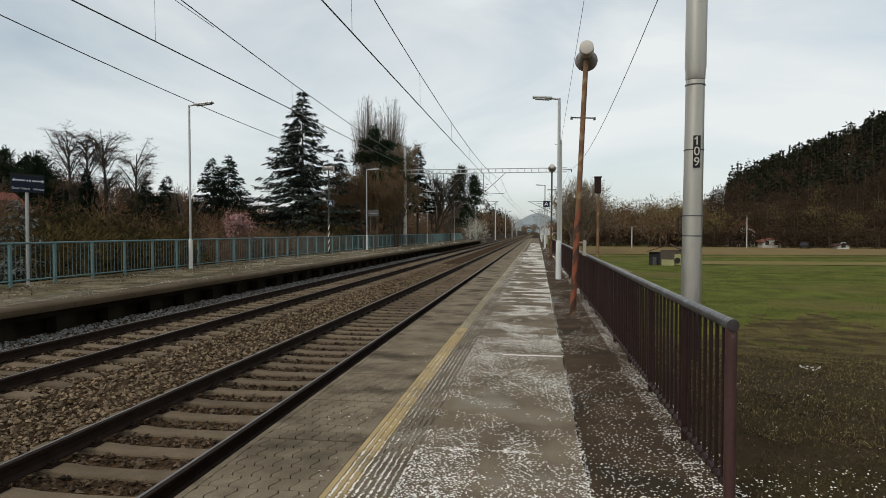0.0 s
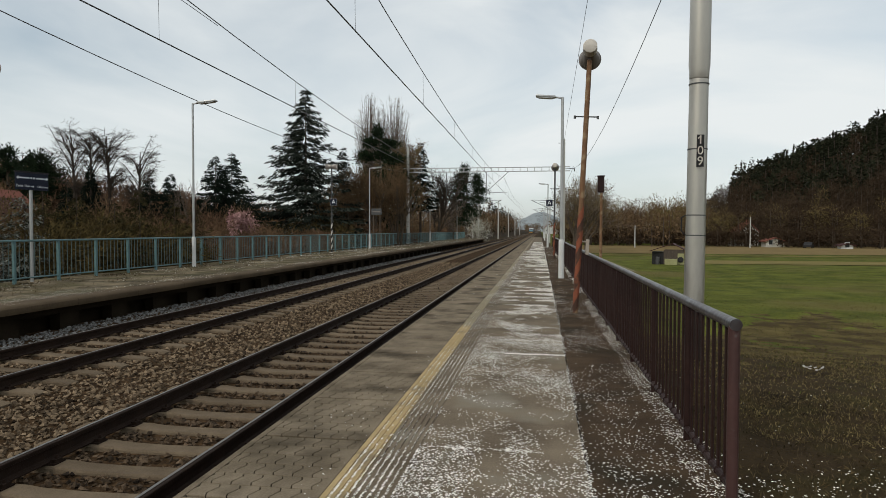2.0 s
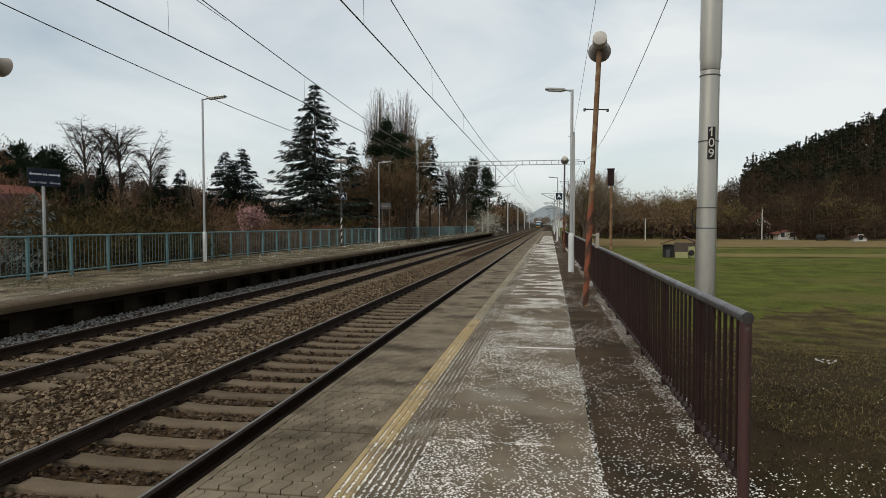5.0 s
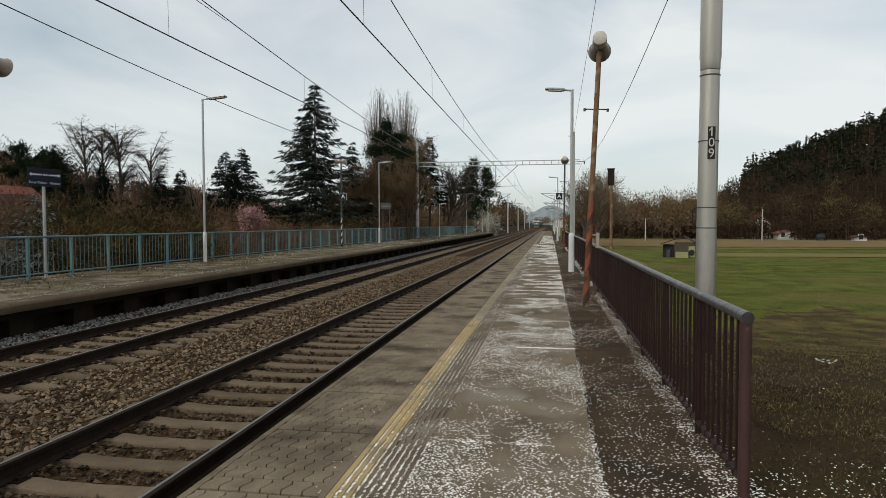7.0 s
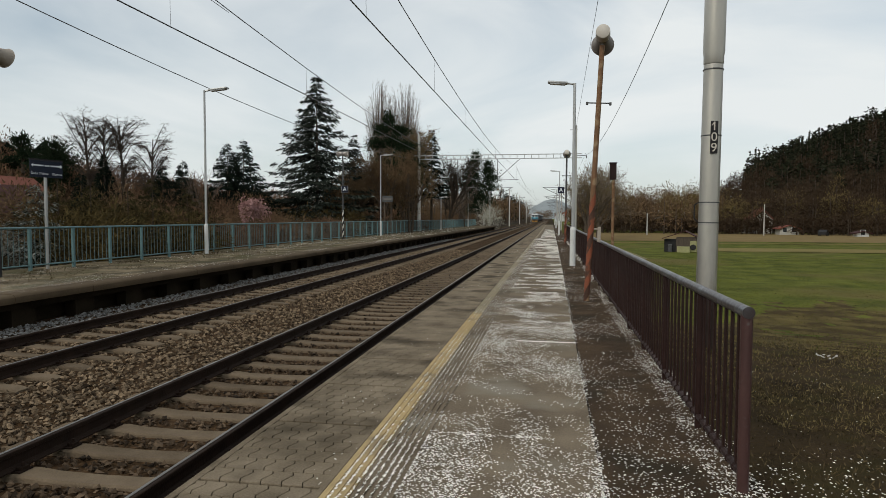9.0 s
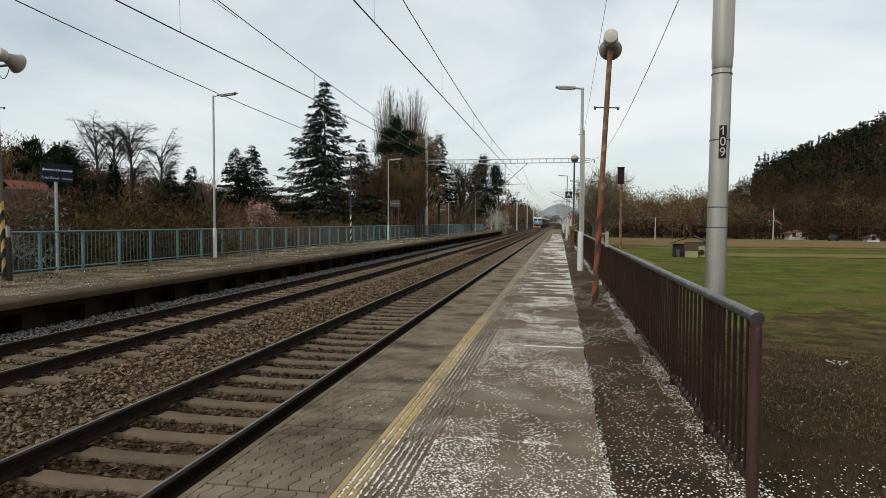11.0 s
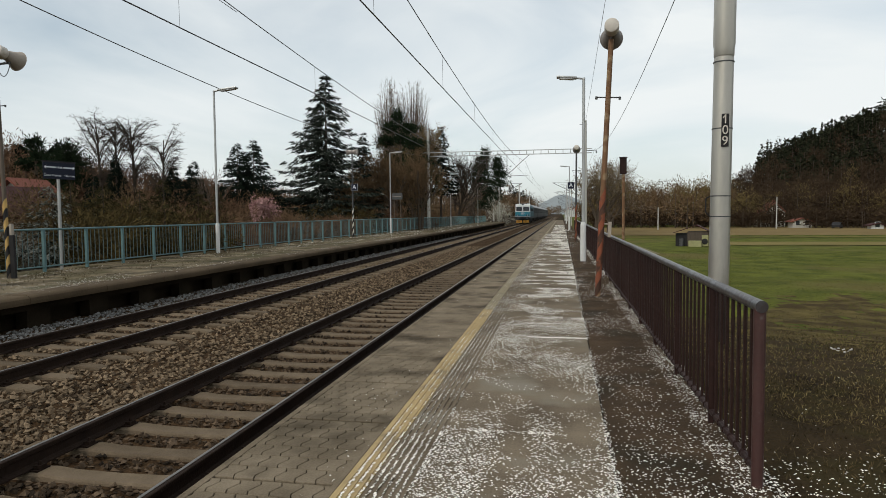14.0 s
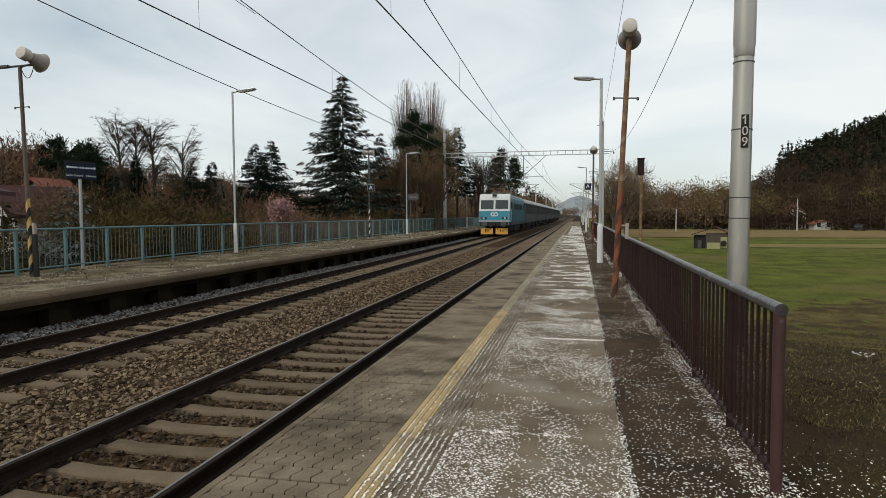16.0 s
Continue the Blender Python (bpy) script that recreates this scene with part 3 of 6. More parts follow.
def paver_mesh(l=0.20, w=0.098, hand=1):
    """An interlocking paver: long sides zigzag."""
    zig = [(-l / 2, 0.0), (-l / 4, 0.016 * hand), (l / 4, -0.016 * hand), (l / 2, 0.0)]
    lo = [(x, y - w / 2) for x, y in zig]
    hi = [(x, y + w / 2) for x, y in zig[::-1]]
    ring = [(x * 0.974, y * 0.957) for x, y in lo + hi]
    bm = bm_new()
    a = [bm.verts.new((x, y, -0.03)) for x, y in ring]
    b = [bm.verts.new((x, y, -0.004)) for x, y in ring]
    c = [bm.verts.new((x * 0.972, y * 0.955, 0.0)) for x, y in ring]
    n = len(ring)
    for lo_, hi_ in ((a, b), (b, c)):
        for i in range(n):
            bm.faces.new((lo_[i], lo_[(i + 1) % n], hi_[(i + 1) % n], hi_[i]))
    bm.faces.new(c)
    return finish("paver", bm, M_PAVER)


def build_pavers(p):
    """Interlocking pavers between the platform's edge and the yellow strip, the near stretch one by one."""
    cols, l = 6, 0.165
    w = (YEL0 - EDGE - 0.055) / cols
    x0 = EDGE + 0.04 + w / 2
    me, half = paver_mesh(l, w), paver_mesh(l, w / 2)
    bm = bm_new()
    box(bm, EDGE + 0.002, EDGE + 0.046, -8, 135, -0.03, 0.0025, 0.003)
    part("edge_trim", bm, M_PAVER, p, "straight concrete edge trim")
    bm = bm_new()
    box(bm, YEL0 - 0.034, YEL0 - 0.002, -8, 135, -0.03, 0.002, 0.003)
    part("edge_trim", bm, M_PAVER, p, "straight concrete edge trim")
    bmf = []
    y = 2.2 - 42 * l - 7 * 0.022
    r = 0
    while y < 70:
        row = [(x0 + c * w, 0) for c in range(cols)]
        if r % 2:
            row = [(x0 - w / 4, 1)] + [(x0 + (c + 0.5) * w, 0) for c in range(cols - 1)] + [(x0 + (cols - 0.75) * w, 1)]
        for x, short in row:
            if 2.0 < y < 9.5:
                piece("paver", half if short else me, p, (x, y, random.uniform(-0.0012, 0.0004)), (random.uniform(-0.004, 0.004), random.uniform(-0.005, 0.005), math.pi / 2))
            else:
                bmf.append((x, y, short))
        r += 1
        y += l + (0.022 if r % 6 == 0 else 0)
    both = []
    for q in (me, half):
        base = np.array([v.co[:] for v in q.vertices])
        both.append(np.stack([-base[:, 1], base[:, 0], base[:, 2]], -1))
    rot = both[0]
    polys = [list(q.vertices) for q in me.polygons]
    vs, fs = [], []
    for i, (x, yy, odd) in enumerate(bmf):
        vs.append(both[odd] + np.array([x, yy, random.uniform(-0.003, 0.001)]))
        fs += [[k + i * len(rot) for k in q] for q in polys]
    ob = new("pavers", mesh_from("pavers", np.concatenate(vs), fs, M_PAVER))
    ob.parent = p
    tagged(ob, kind="stuff")
    bm = bm_new()
    box(bm, EDGE + 0.03, YEL0 - 0.002, 70, 135, -0.03, -0.002)
    part("far_paving", bm, M_PAVER, p)


def build_petals():
    """Fallen blossom petals: drifts on the slabs, lines in the grooves and along the railing's foot."""
    def patches(x, y):
        a = np.array([noise.noise((px * 1.5, py * 0.9, 0.3)) * 0.9 + noise.noise((px * 5, py * 4, 2.0)) * 0.55 for px, py in zip(x, y)])
        return a
    xs, ys = [], []

    def add(count, x0, x1, y0, y1, power, lo, hi, stripes=0.0):
        u = rng.random(count)
        y = y0 + (y1 - y0) * u ** power
        x = x0 + (x1 - x0) * rng.random(count)
        d = patches(x, y)
        if stripes:
            d = d + stripes * np.array([noise.noise((px * 0.8, py * 2.2, 7.0)) for px, py in zip(x, y)]) * np.clip((y - 6) / 6, 0, 1)
        far = np.clip((y - 5) / 8, 0, 1) if stripes else 0
        lo, hi = lo + 0.34 * far, hi - 0.75 * far
        keep = rng.random(count) < np.clip((d - lo) / (hi - lo), 0.0, 1)
        xs.append(x[keep])
        ys.append(y[keep])

    add(190000, RIDGE1, SEAM, 2.4, 78, 2.2, -0.38, 1.0, 1.0)
    add(46000, -0.56, SEAM, 8.2, 36, 1.25, -0.30, 1.05, 1.6)
    add(900, -0.38, SEAM, 7.27, 7.33, 1.0, -1.2, -0.2)
    add(500, -0.7, 0.1, 4.05, 4.09, 1.0, -0.4, 0.6)
    add(16000, SEAM, 1.0, 2.4, 14, 1.3, -0.35, 1.2)
    add(7000, SEAM, 1.0, 12, 60, 1.8, -0.1, 0.6)
    add(17000, 0.86, 1.10, 2.4, 40, 2.0, -0.6, 0.5)
    add(2600, SEAM - 0.02, SEAM + 0.02, 2.4, 50, 2.2, -0.9, 0.1)
    add(1500, EDGE, YEL0, 2.4, 30, 1.6, 0.0, 0.9)
    for i in range(6):
        x = YEL1 + 0.034 + i * 0.0388
        add(2100, x - 0.006, x + 0.007, 2.4, 45, 2.0, -0.6, 0.55)
    for i in range(3):
        x = YEL0 + 0.052 + i * 0.045
        add(1800, x - 0.006, x + 0.006, 2.4, 45, 2.3, -0.3, 0.6)
    add(40000, RIDGE1, SEAM, 2.4, -5, 1.7, -0.38, 1.0)
    add(9000, SEAM, 1.0, 2.4, -5, 1.4, -0.35, 1.2)
    x, y = np.concatenate(xs), np.concatenate(ys)

    def petals(x, y, z, name, label):
        k = len(x)
        s = rng.uniform(0.004, 0.0095, k) * (1 + np.clip(y - 7, 0, 40) * 0.035)
        a = rng.uniform(0, 6.28, k)
        dx, dy = np.cos(a) * s, np.sin(a) * s
        up = rng.uniform(0.0, 0.6, (k, 4)) * s[:, None]
        v = np.stack([np.stack([x - dx, y - dy, z + up[:, 0]], -1), np.stack([x + dy * 0.7, y - dx * 0.7, z + up[:, 1]], -1),
                      np.stack([x + dx, y + dy, z + up[:, 2]], -1), np.stack([x - dy * 0.7, y + dx * 0.7, z + up[:, 3]], -1)], 1).reshape(-1, 3)
        f = np.arange(4 * k).reshape(k, 4)
        tagged(new(name, mesh_from(name, v, f, M_PETAL)), label, "petals", kind="stuff")

    z = np.where(x > SEAM, -0.004, np.where(x > RIDGE1, 0.004, np.where(x > YEL1, 0.0035, 0.004)))
    petals(x, y, z, "fallen_petals", "white fallen blossom petals scattered over the platform")
    k = 22000
    x = 1.08 + 5.5 * rng.random(k) ** 1.5
    y = 2.2 + 6.0 * rng.random(k) ** 2.6
    keep = patches(x, y) + 0.5 - 0.42 * (y - 2.6) > rng.uniform(-0.4, 0.75, k)
    keep |= rng.random(k) < 0.03
    y = np.where(rng.random(k) < 0.25, 4.4 - y, y)
    x, y = x[keep], y[keep]
    petals(x, y, ground_z(x, y) + 0.05, "fallen_petals", "white fallen petals on the bare soil")
    k = 48000
    x = -13.0 + 3.5 * rng.random(k)
    y = 9 + 75 * rng.random(k) ** 1.6
    keep = patches(x * 0.8, y * 0.35) + np.where((np.abs(x + 9.98) < 0.09) | (x < -12.6), 0.5, 0) > rng.uniform(-0.05, 0.75, k)
    x, y = x[keep], y[keep]
    petals(x, y, np.full(len(x), 0.012), "fallen_petals", "white fallen petals on the far platform")


# ---------------------------------------------------------------- far platform
def build_far_platform():
    p = thing("platform_far", "old raised island platform with a worn concrete edge", "platform", kind="structure")
    bm = bm_new()
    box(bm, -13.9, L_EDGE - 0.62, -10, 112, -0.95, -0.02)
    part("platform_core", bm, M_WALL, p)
    bm = bm_new()
    box(bm, -13.9, L_EDGE - 0.50, -10, 112, -0.05, 0.0)
    part("platform_surface", bm, M_LPLAT, p, "worn gritty platform surface with blown petals")
    edge = [(0, -0.16), (0.015, -0.10), (0.015, -0.045), (-0.02, -0.012), (-0.08, 0.004), (-0.50, 0.006), (-0.50, -0.16)]
    for k in range(61):
        y = -10 + k * 2.0
        bm = prism(bm_new(), [(L_EDGE + x, z) for x, z in edge], y + 0.006, y + 1.994)
        o = part("edge_slab", bm, M_EDGE, p)
        o.location[2] = random.uniform(-0.006, 0.004)
    # Beam and supports under the overhang, their shade in the dark wall colour.
    bm = bm_new()
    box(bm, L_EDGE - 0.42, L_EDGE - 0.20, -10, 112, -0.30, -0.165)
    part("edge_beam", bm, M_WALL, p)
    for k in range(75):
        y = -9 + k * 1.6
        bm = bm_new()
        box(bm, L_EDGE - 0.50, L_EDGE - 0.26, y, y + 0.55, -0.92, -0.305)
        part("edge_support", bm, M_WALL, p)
    # white line worn along the edge
    bm = bm_new()
    box(bm, L_EDGE - 0.58, L_EDGE - 0.49, -10, 112, 0.0, 0.008)
    part("edge_line", bm, M_LPLAT, p)


# ---------------------------------------------------------------- railings
def build_near_railing():
    X, Y0, Z = 0.985, 3.47, 0.925
    r = thing("railing", "dark red-brown steel platform railing with a worn round handrail", "railing", at=(X, 0, 0))
    posts = [Y0] + [4.50 + 1.31 * k for k in range(38)]
    bm = bm_new()
    tube(bm, (0, Y0 - 0.033, Z), (0, posts[-1], Z), 0.031, n=18)
    part("handrail", bm, M_HAND, r, "worn greyish handrail tube", True)
    bm = bm_new()
    tube(bm, (0, Y0, 0.075), (0, posts[-1], 0.075), 0.02, n=8)
    part("lower_rail", bm, M_BROWN, r, smooth=True)
    bm = bm_new()
    tube(bm, (0, 0, -0.03), (0, 0, Z - 0.005), 0.0295, n=18)
    o = part("end_post", bm, M_ENDPOST, r, "round brown end post", True)
    o.location[1] = Y0
    bm = bm_new()
    tube(bm, (0, 0, -0.03), (0, 0, Z - 0.01), 0.022, n=12)
    pm = finish("post", bm, M_BROWN, True)
    bm = bm_new()
    tube(bm, (0, 0, 0.075), (0, 0, Z - 0.02), 0.0105, n=6, cap=False)
    lathe(bm, [(0.011, 0.05), (0.023, 0.06), (0.023, 0.085), (0.012, 0.10)], 6)
    bar = finish("baluster", bm, M_BROWN, True)
    rest = bm_new()
    for a, b in zip(posts, posts[1:]):
        piece("post", pm, r, (0, b, 0))
        n = 8 if a > Y0 else 7
        for k in range(1, n + 1):
            y = a + (b - a) * k / (n + 1)
            if a < 34:
                piece("baluster", bar, r, (0, y, 0))
            else:
                tube(rest, (0, y, 0.115), (0, y, Z - 0.02), 0.0105, n=4, cap=False)
    tagged(part("balusters", rest, M_BROWN, r), kind="stuff")


def build_far_railing():
    f = thing("platform_fence", "teal painted steel fence along the far platform", "fence", at=(L_FENCE, 0, 0))
    y_end = 112.0
    bm = bm_new()
    tube(bm, (0, -8, 1.10), (0, y_end, 1.10), 0.027, n=8)
    part("top_rail", bm, M_TEAL, f, smooth=True)
    bm = bm_new()
    tube(bm, (0, -8, 0.14), (0, y_end, 0.14), 0.02, n=6)
    part("bottom_rail", bm, M_TEAL, f, smooth=True)
    bm = bm_new()
    box(bm, -0.035, 0.035, -0.035, 0.035, -0.02, 1.09, 0.006)
    pm = finish("post", bm, M_TEAL)
    bm = bm_new()
    tube(bm, (0, 0, 0.14), (0, 0, 1.09), 0.010, n=5, cap=False)
    bar = finish("baluster", bm, M_TEAL_DIM, True)
    rest = bm_new()
    y = 14.48 - 1.52 * 5
    n = 0
    while y < y_end:
        piece("post", pm, f, (0, y, 0))
        for k in range(1, 9):
            yy = y + 1.52 * k / 9
            if 12 < yy and n < 290:
                piece("baluster", bar, f, (0, yy, 0))
                n += 1
            else:
                tube(rest, (0, yy, 0.14), (0, yy, 1.09), 0.010, n=4, cap=False)
        y += 1.52
    tagged(part("balusters", rest, M_TEAL, f), kind="stuff")


# ---------------------------------------------------------------- lamps, loudspeakers, signs
def lamp_post(at, h, arm, side, label, thick=0.075):
    """A tubular platform lamp with a flat head on a short arm."""
    t = thing("lamp_post", label, "lamp post", "platform lamps", at=at)
    bm = bm_new()
    tube(bm, (0, 0, -0.02), (0, 0, 1.05), thick, thick * 0.96, 14)
    lathe(bm, [(thick, 1.05), (thick * 0.9, 1.09), (thick * 0.62, 1.14)], 14)
    part("sleeve", bm, M_WHITE, t, "white painted thick base tube", True)
    bm = bm_new()
    tube(bm, (0, 0, 1.1), (0, 0, h), thick * 0.6, thick * 0.5, 12)
    part("pole", bm, M_GALV, t, smooth=True)
    bm = bm_new()
    tube(bm, (0, 0, h - 0.03), (side * 0.22, 0, h), 0.028, 0.028, 8)
    part("arm", bm, M_GALV, t, smooth=True)
    bm = bm_new()
    box(bm, side * 0.2 if side > 0 else -arm, arm if side > 0 else -0.2, -0.12, 0.12, h - 0.03, h + 0.035, 0.028)
    bmesh.ops.rotate(bm, verts=bm.verts[:], cent=(side * 0.2, 0, h), matrix=Matrix.Rotation(radians(-5 * side), 3, "Y"))
    hd = part("head", bm, M_GALV, t, smooth=True)
    bm = bm_new()
    box(bm, min(side * 0.28, side * (arm - 0.08)), max(side * 0.28, side * (arm - 0.08)), -0.10, 0.10, h - 0.055, h - 0.028, 0.012)
    bmesh.ops.rotate(bm, verts=bm.verts[:], cent=(side * 0.2, 0, h), matrix=Matrix.Rotation(radians(-5 * side), 3, "Y"))
    part("lens", bm, M_LENS, hd, smooth=True)
    return t


def horn_mesh(parent, at, yaw, k=1.0, tilt=95, shell=M_HORN):
    """A horn loudspeaker with a flared bell and a driver can behind."""
    m = pose(*at, tilt, 0, yaw)
    s = k
    bm = bm_new()
    lathe(bm, [(0.085 * s, -0.02), (0.10 * s, 0.08 * s), (0.14 * s, 0.25 * s), (0.185 * s, 0.40 * s), (0.195 * s, 0.405 * s), (0.18 * s, 0.385 * s), (0.115 * s, 0.25 * s), (0.04 * s, 0.10 * s)], 20)
    h = part("horn", bm, shell, parent, "flared horn bell", True)
    h.matrix_basis = m @ Matrix.Diagonal((1, 1, 0.74 if k > 1.1 else 1.0, 1))
    bm = bm_new()
    lathe(bm, [(0.03 * s, 0.06 * s), (0.075 * s, 0.085 * s), (0.08 * s, 0.22 * s), (0.05 * s, 0.25 * s)], 14)
    part("phase_plug", bm, M_GREY_DARK, h, smooth=True)
    bm = bm_new()
    lathe(bm, [(0.10 * s, -0.26 * s), (0.115 * s, -0.25 * s), (0.12 * s, -0.05 * s), (0.10 * s, -0.01)], 18)
    part("driver", bm, M_CREAM, h, "cream round driver housing", True)


def stripes(parent, r, z0, z1, n, ma, mb, lean=(0, 0)):
    """Diagonal warning bands round a pole."""
    dz = (z1 - z0) / n
    for k in range(n):
        bm = bm_new()
        seg = 14
        lo = [bm.verts.new((r * math.cos(2 * math.pi * i / seg), r * math.sin(2 * math.pi * i / seg), z0 + k * dz + dz * 0.5 * math.cos(2 * math.pi * i / seg))) for i in range(seg)]
        hi = [bm.verts.new((r * math.cos(2 * math.pi * i / seg), r * math.sin(2 * math.pi * i / seg), z0 + (k + 1) * dz + dz * 0.5 * math.cos(2 * math.pi * i / seg) - 0.001)) for i in range(seg)]
        for i in range(seg):
            bm.faces.new((lo[i], lo[(i + 1) % seg], hi[(i + 1) % seg], hi[i]))
        part("band", bm, ma if k % 2 else mb, parent, smooth=True)


def speaker_post(at, h, lean, horn_yaws, body, band, label, box_side=0, cross=True):
    t = thing("loudspeaker_post", label, "loudspeaker post", "loudspeaker posts", at=at)
    t.rotation_euler = (0, radians(lean), 0)
    bm = bm_new()
    tube(bm, (0, 0, -0.05), (0, 0, h), 0.048, 0.042, 14)
    part("pole", bm, body, t, smooth=True)
    stripes(t, 0.0505, 0.02, 1.75, 8, band, M_BLACK if band in (M_AMBER, M_CREAM) else M_RUSTDARK)
    if cross:
        bm = bm_new()
        tube(bm, (-0.19, 0, h - 0.95), (0.19, 0, h - 0.95), 0.011, n=6)
        for s in (-1, 1):
            tube(bm, (s * 0.19, 0, h - 0.985), (s * 0.19, 0, h - 0.935), 0.02, n=6)
        part("crossbar", bm, M_GREY_DARK, t)
    for k, (yaw, dx, dz) in enumerate(horn_yaws):
        bm = bm_new()
        tube(bm, (0, 0, h - 0.04), (dx, 0, h + dz - 0.02), 0.018, n=6)
        if abs(dx) > 0.2:
            tube(bm, (-0.55, 0, h - 0.0), (dx + 0.1, 0, h - 0.0), 0.025, n=6)
        part("bracket", bm, M_GREY_DARK, t)
        wide = abs(dx) > 0.2
        horn_mesh(t, (dx, 0, h + dz + (0.16 if wide else 0.10)), yaw, 1.22 if wide else 1.0, 102 if wide else 95, M_HORN_PALE if wide else M_HORN)
        if wide:
            part("end_plate", box(bm_new(), -0.62, -0.30, -0.05, 0.05, h - 0.02, h + 0.045, 0.01), M_GREY_DARK, t, "dark plate on the bracket's end")
            pts = [(0.06 + 0.34 * u, 0, h - 0.12 - 0.95 * u * (1 - u) + 0.14 * u) for u in [i / 10 for i in range(11)]]
            o = new("cable", wire_mesh(pts, 0.009))
            o.parent = t
    if box_side:
        bm = bm_new()
        box(bm, box_side * 0.14 - 0.028, box_side * 0.14 + 0.028, -0.04, 0.04, 1.0, 1.26, 0.01)
        tube(bm, (0, 0, 1.22), (box_side * 0.15, 0, 1.22), 0.015, n=6)
        part("junction_box", bm, M_HORN_PALE, t, "pale junction box")
        if band is M_AMBER:
            part("cable_duct", box(bm_new(), 0.075, 0.19, -0.03, 0.03, -0.02, 1.0, 0.004), M_BLACK, t, "dark cable duct")
    return t


def text_mesh(words, size, material, name, depth=0.004):
    cu = bpy.data.curves.new(name, "FONT")
    cu.body, cu.size, cu.align_x, cu.align_y, cu.extrude = words, size, "CENTER", "CENTER", depth
    ob = bpy.data.objects.new(name, cu)
    scene.collection.objects.link(ob)
    dg = bpy.context.evaluated_depsgraph_get()
    me = bpy.data.meshes.new_from_object(ob.evaluated_get(dg))
    bpy.data.objects.remove(ob)
    me.materials.clear()
    me.materials.append(material)
    return me


M_POST_DARK = mat("dark_foot", (0.045, 0.034, 0.028), (0.02, 0.015, 0.013), 0.8, scale=3, fine=30, bump=0.15, spec=0.1)


def mast_109():
    t = thing("catenary_mast", "thick silver tubular overhead-line mast behind the railing", "mast", "catenary masts", at=(2.52, 11.15, 0))
    t.rotation_euler = (0, radians(0.55), 0)
    bm = bm_new()
    lathe(bm, [(0.161, 0.182), (0.160, 0.5), (0.154, 2.0), (0.149, 3.88)], 28)
    part("lower_tube", bm, M_SILVER, t, smooth=True)
    # Below 0.18 m the mast is near-black.
    bm = bm_new()
    lathe(bm, [(0.170, -2.4), (0.166, 0.16), (0.163, 0.18)], 28)
    part("foot_tube", bm, M_POST_DARK, t, "dark foot of the mast", smooth=True)
    bm = bm_new()
    lathe(bm, [(0.149, 3.885), (0.154, 3.90), (0.156, 4.02), (0.167, 4.09), (0.165, 9.0)], 28)
    part("upper_tube", bm, M_SILVER, t, smooth=True)
    for z in (1.33, 1.66, 2.74, 3.80):
        bm = bm_new()
        lathe(bm, [(0.150, z - 0.010), (0.160, z - 0.008), (0.160, z + 0.008), (0.150, z + 0.010)], 28)
        part("clamp_band", bm, M_GREY_DARK, t, smooth=True)
    bm = bm_new()
    box(bm, -0.052, 0.063, -0.180, -0.170, 2.44, 2.96, 0.003)
    pl = part("number_plate", bm, M_BLACK, t, "black plate with pale digits")
    for k, ch in enumerate("109"):
        o = new("digit", text_mesh(ch, 0.20, M_CREAM, "digit", 0.003))
        o.parent = pl
        o.matrix_basis = pose(0.0055, -0.1825, 2.87 - 0.170 * k, 90, 0, 0)
    bm = prism(bm_new(), [(-0.002, 2.938), (-0.002, 2.912), (-0.034, 2.886), (-0.034, 2.908)], -0.1855, -0.1805)
    part("digit_flag", bm, M_CREAM, pl)
    bm = bm_new()
    for a, b in (((-0.17, -0.05, 1.66), (-0.235, -0.05, 1.62)), ((-0.235, -0.05, 1.62), (-0.235, -0.05, 1.40)), ((-0.235, -0.05, 1.40), (-0.17, -0.05, 1.33))):
        tube(bm, a, b, 0.012, n=6)
    part("earthing_cable", bm, M_BLACK, t)


def signal_board():
    t = thing("board_post", "rusty post carrying a small dark weathered box board", "post", at=(2.05, 22.6, 0))
    bm = bm_new()
    tube(bm, (0, 0, -2.1), (0, 0, 2.75), 0.05, n=10)
    part("pole", bm, M_RUST, t, smooth=True)
    bm = bm_new()
    box(bm, -0.13, 0.09, -0.09, 0.03, 2.70, 3.26, 0.012)
    box(bm, -0.15, 0.11, -0.11, 0.04, 3.24, 3.28, 0.006)
    part("board", bm, M_BROWN, t, "dark rusty box")


def station_board(at):
    t = thing("station_board", "small dark station name board on two posts", "sign", at=at)
    for x in (-0.26, 0.28):
        bm = bm_new()
        tube(bm, (x, 0, -0.02), (x, 0, 3.05), 0.03, n=8)
        part("post", bm, M_POST, t, smooth=True)
    b = part("board", box(bm_new(), -0.42, 0.44, -0.07, -0.035, 2.62, 3.12, 0.006), M_GREY_DARK, t, "dark board")
    part("lettering_bar", box(bm_new(), -0.30, 0.32, -0.076, -0.069, 2.83, 2.90), M_HORN, b)


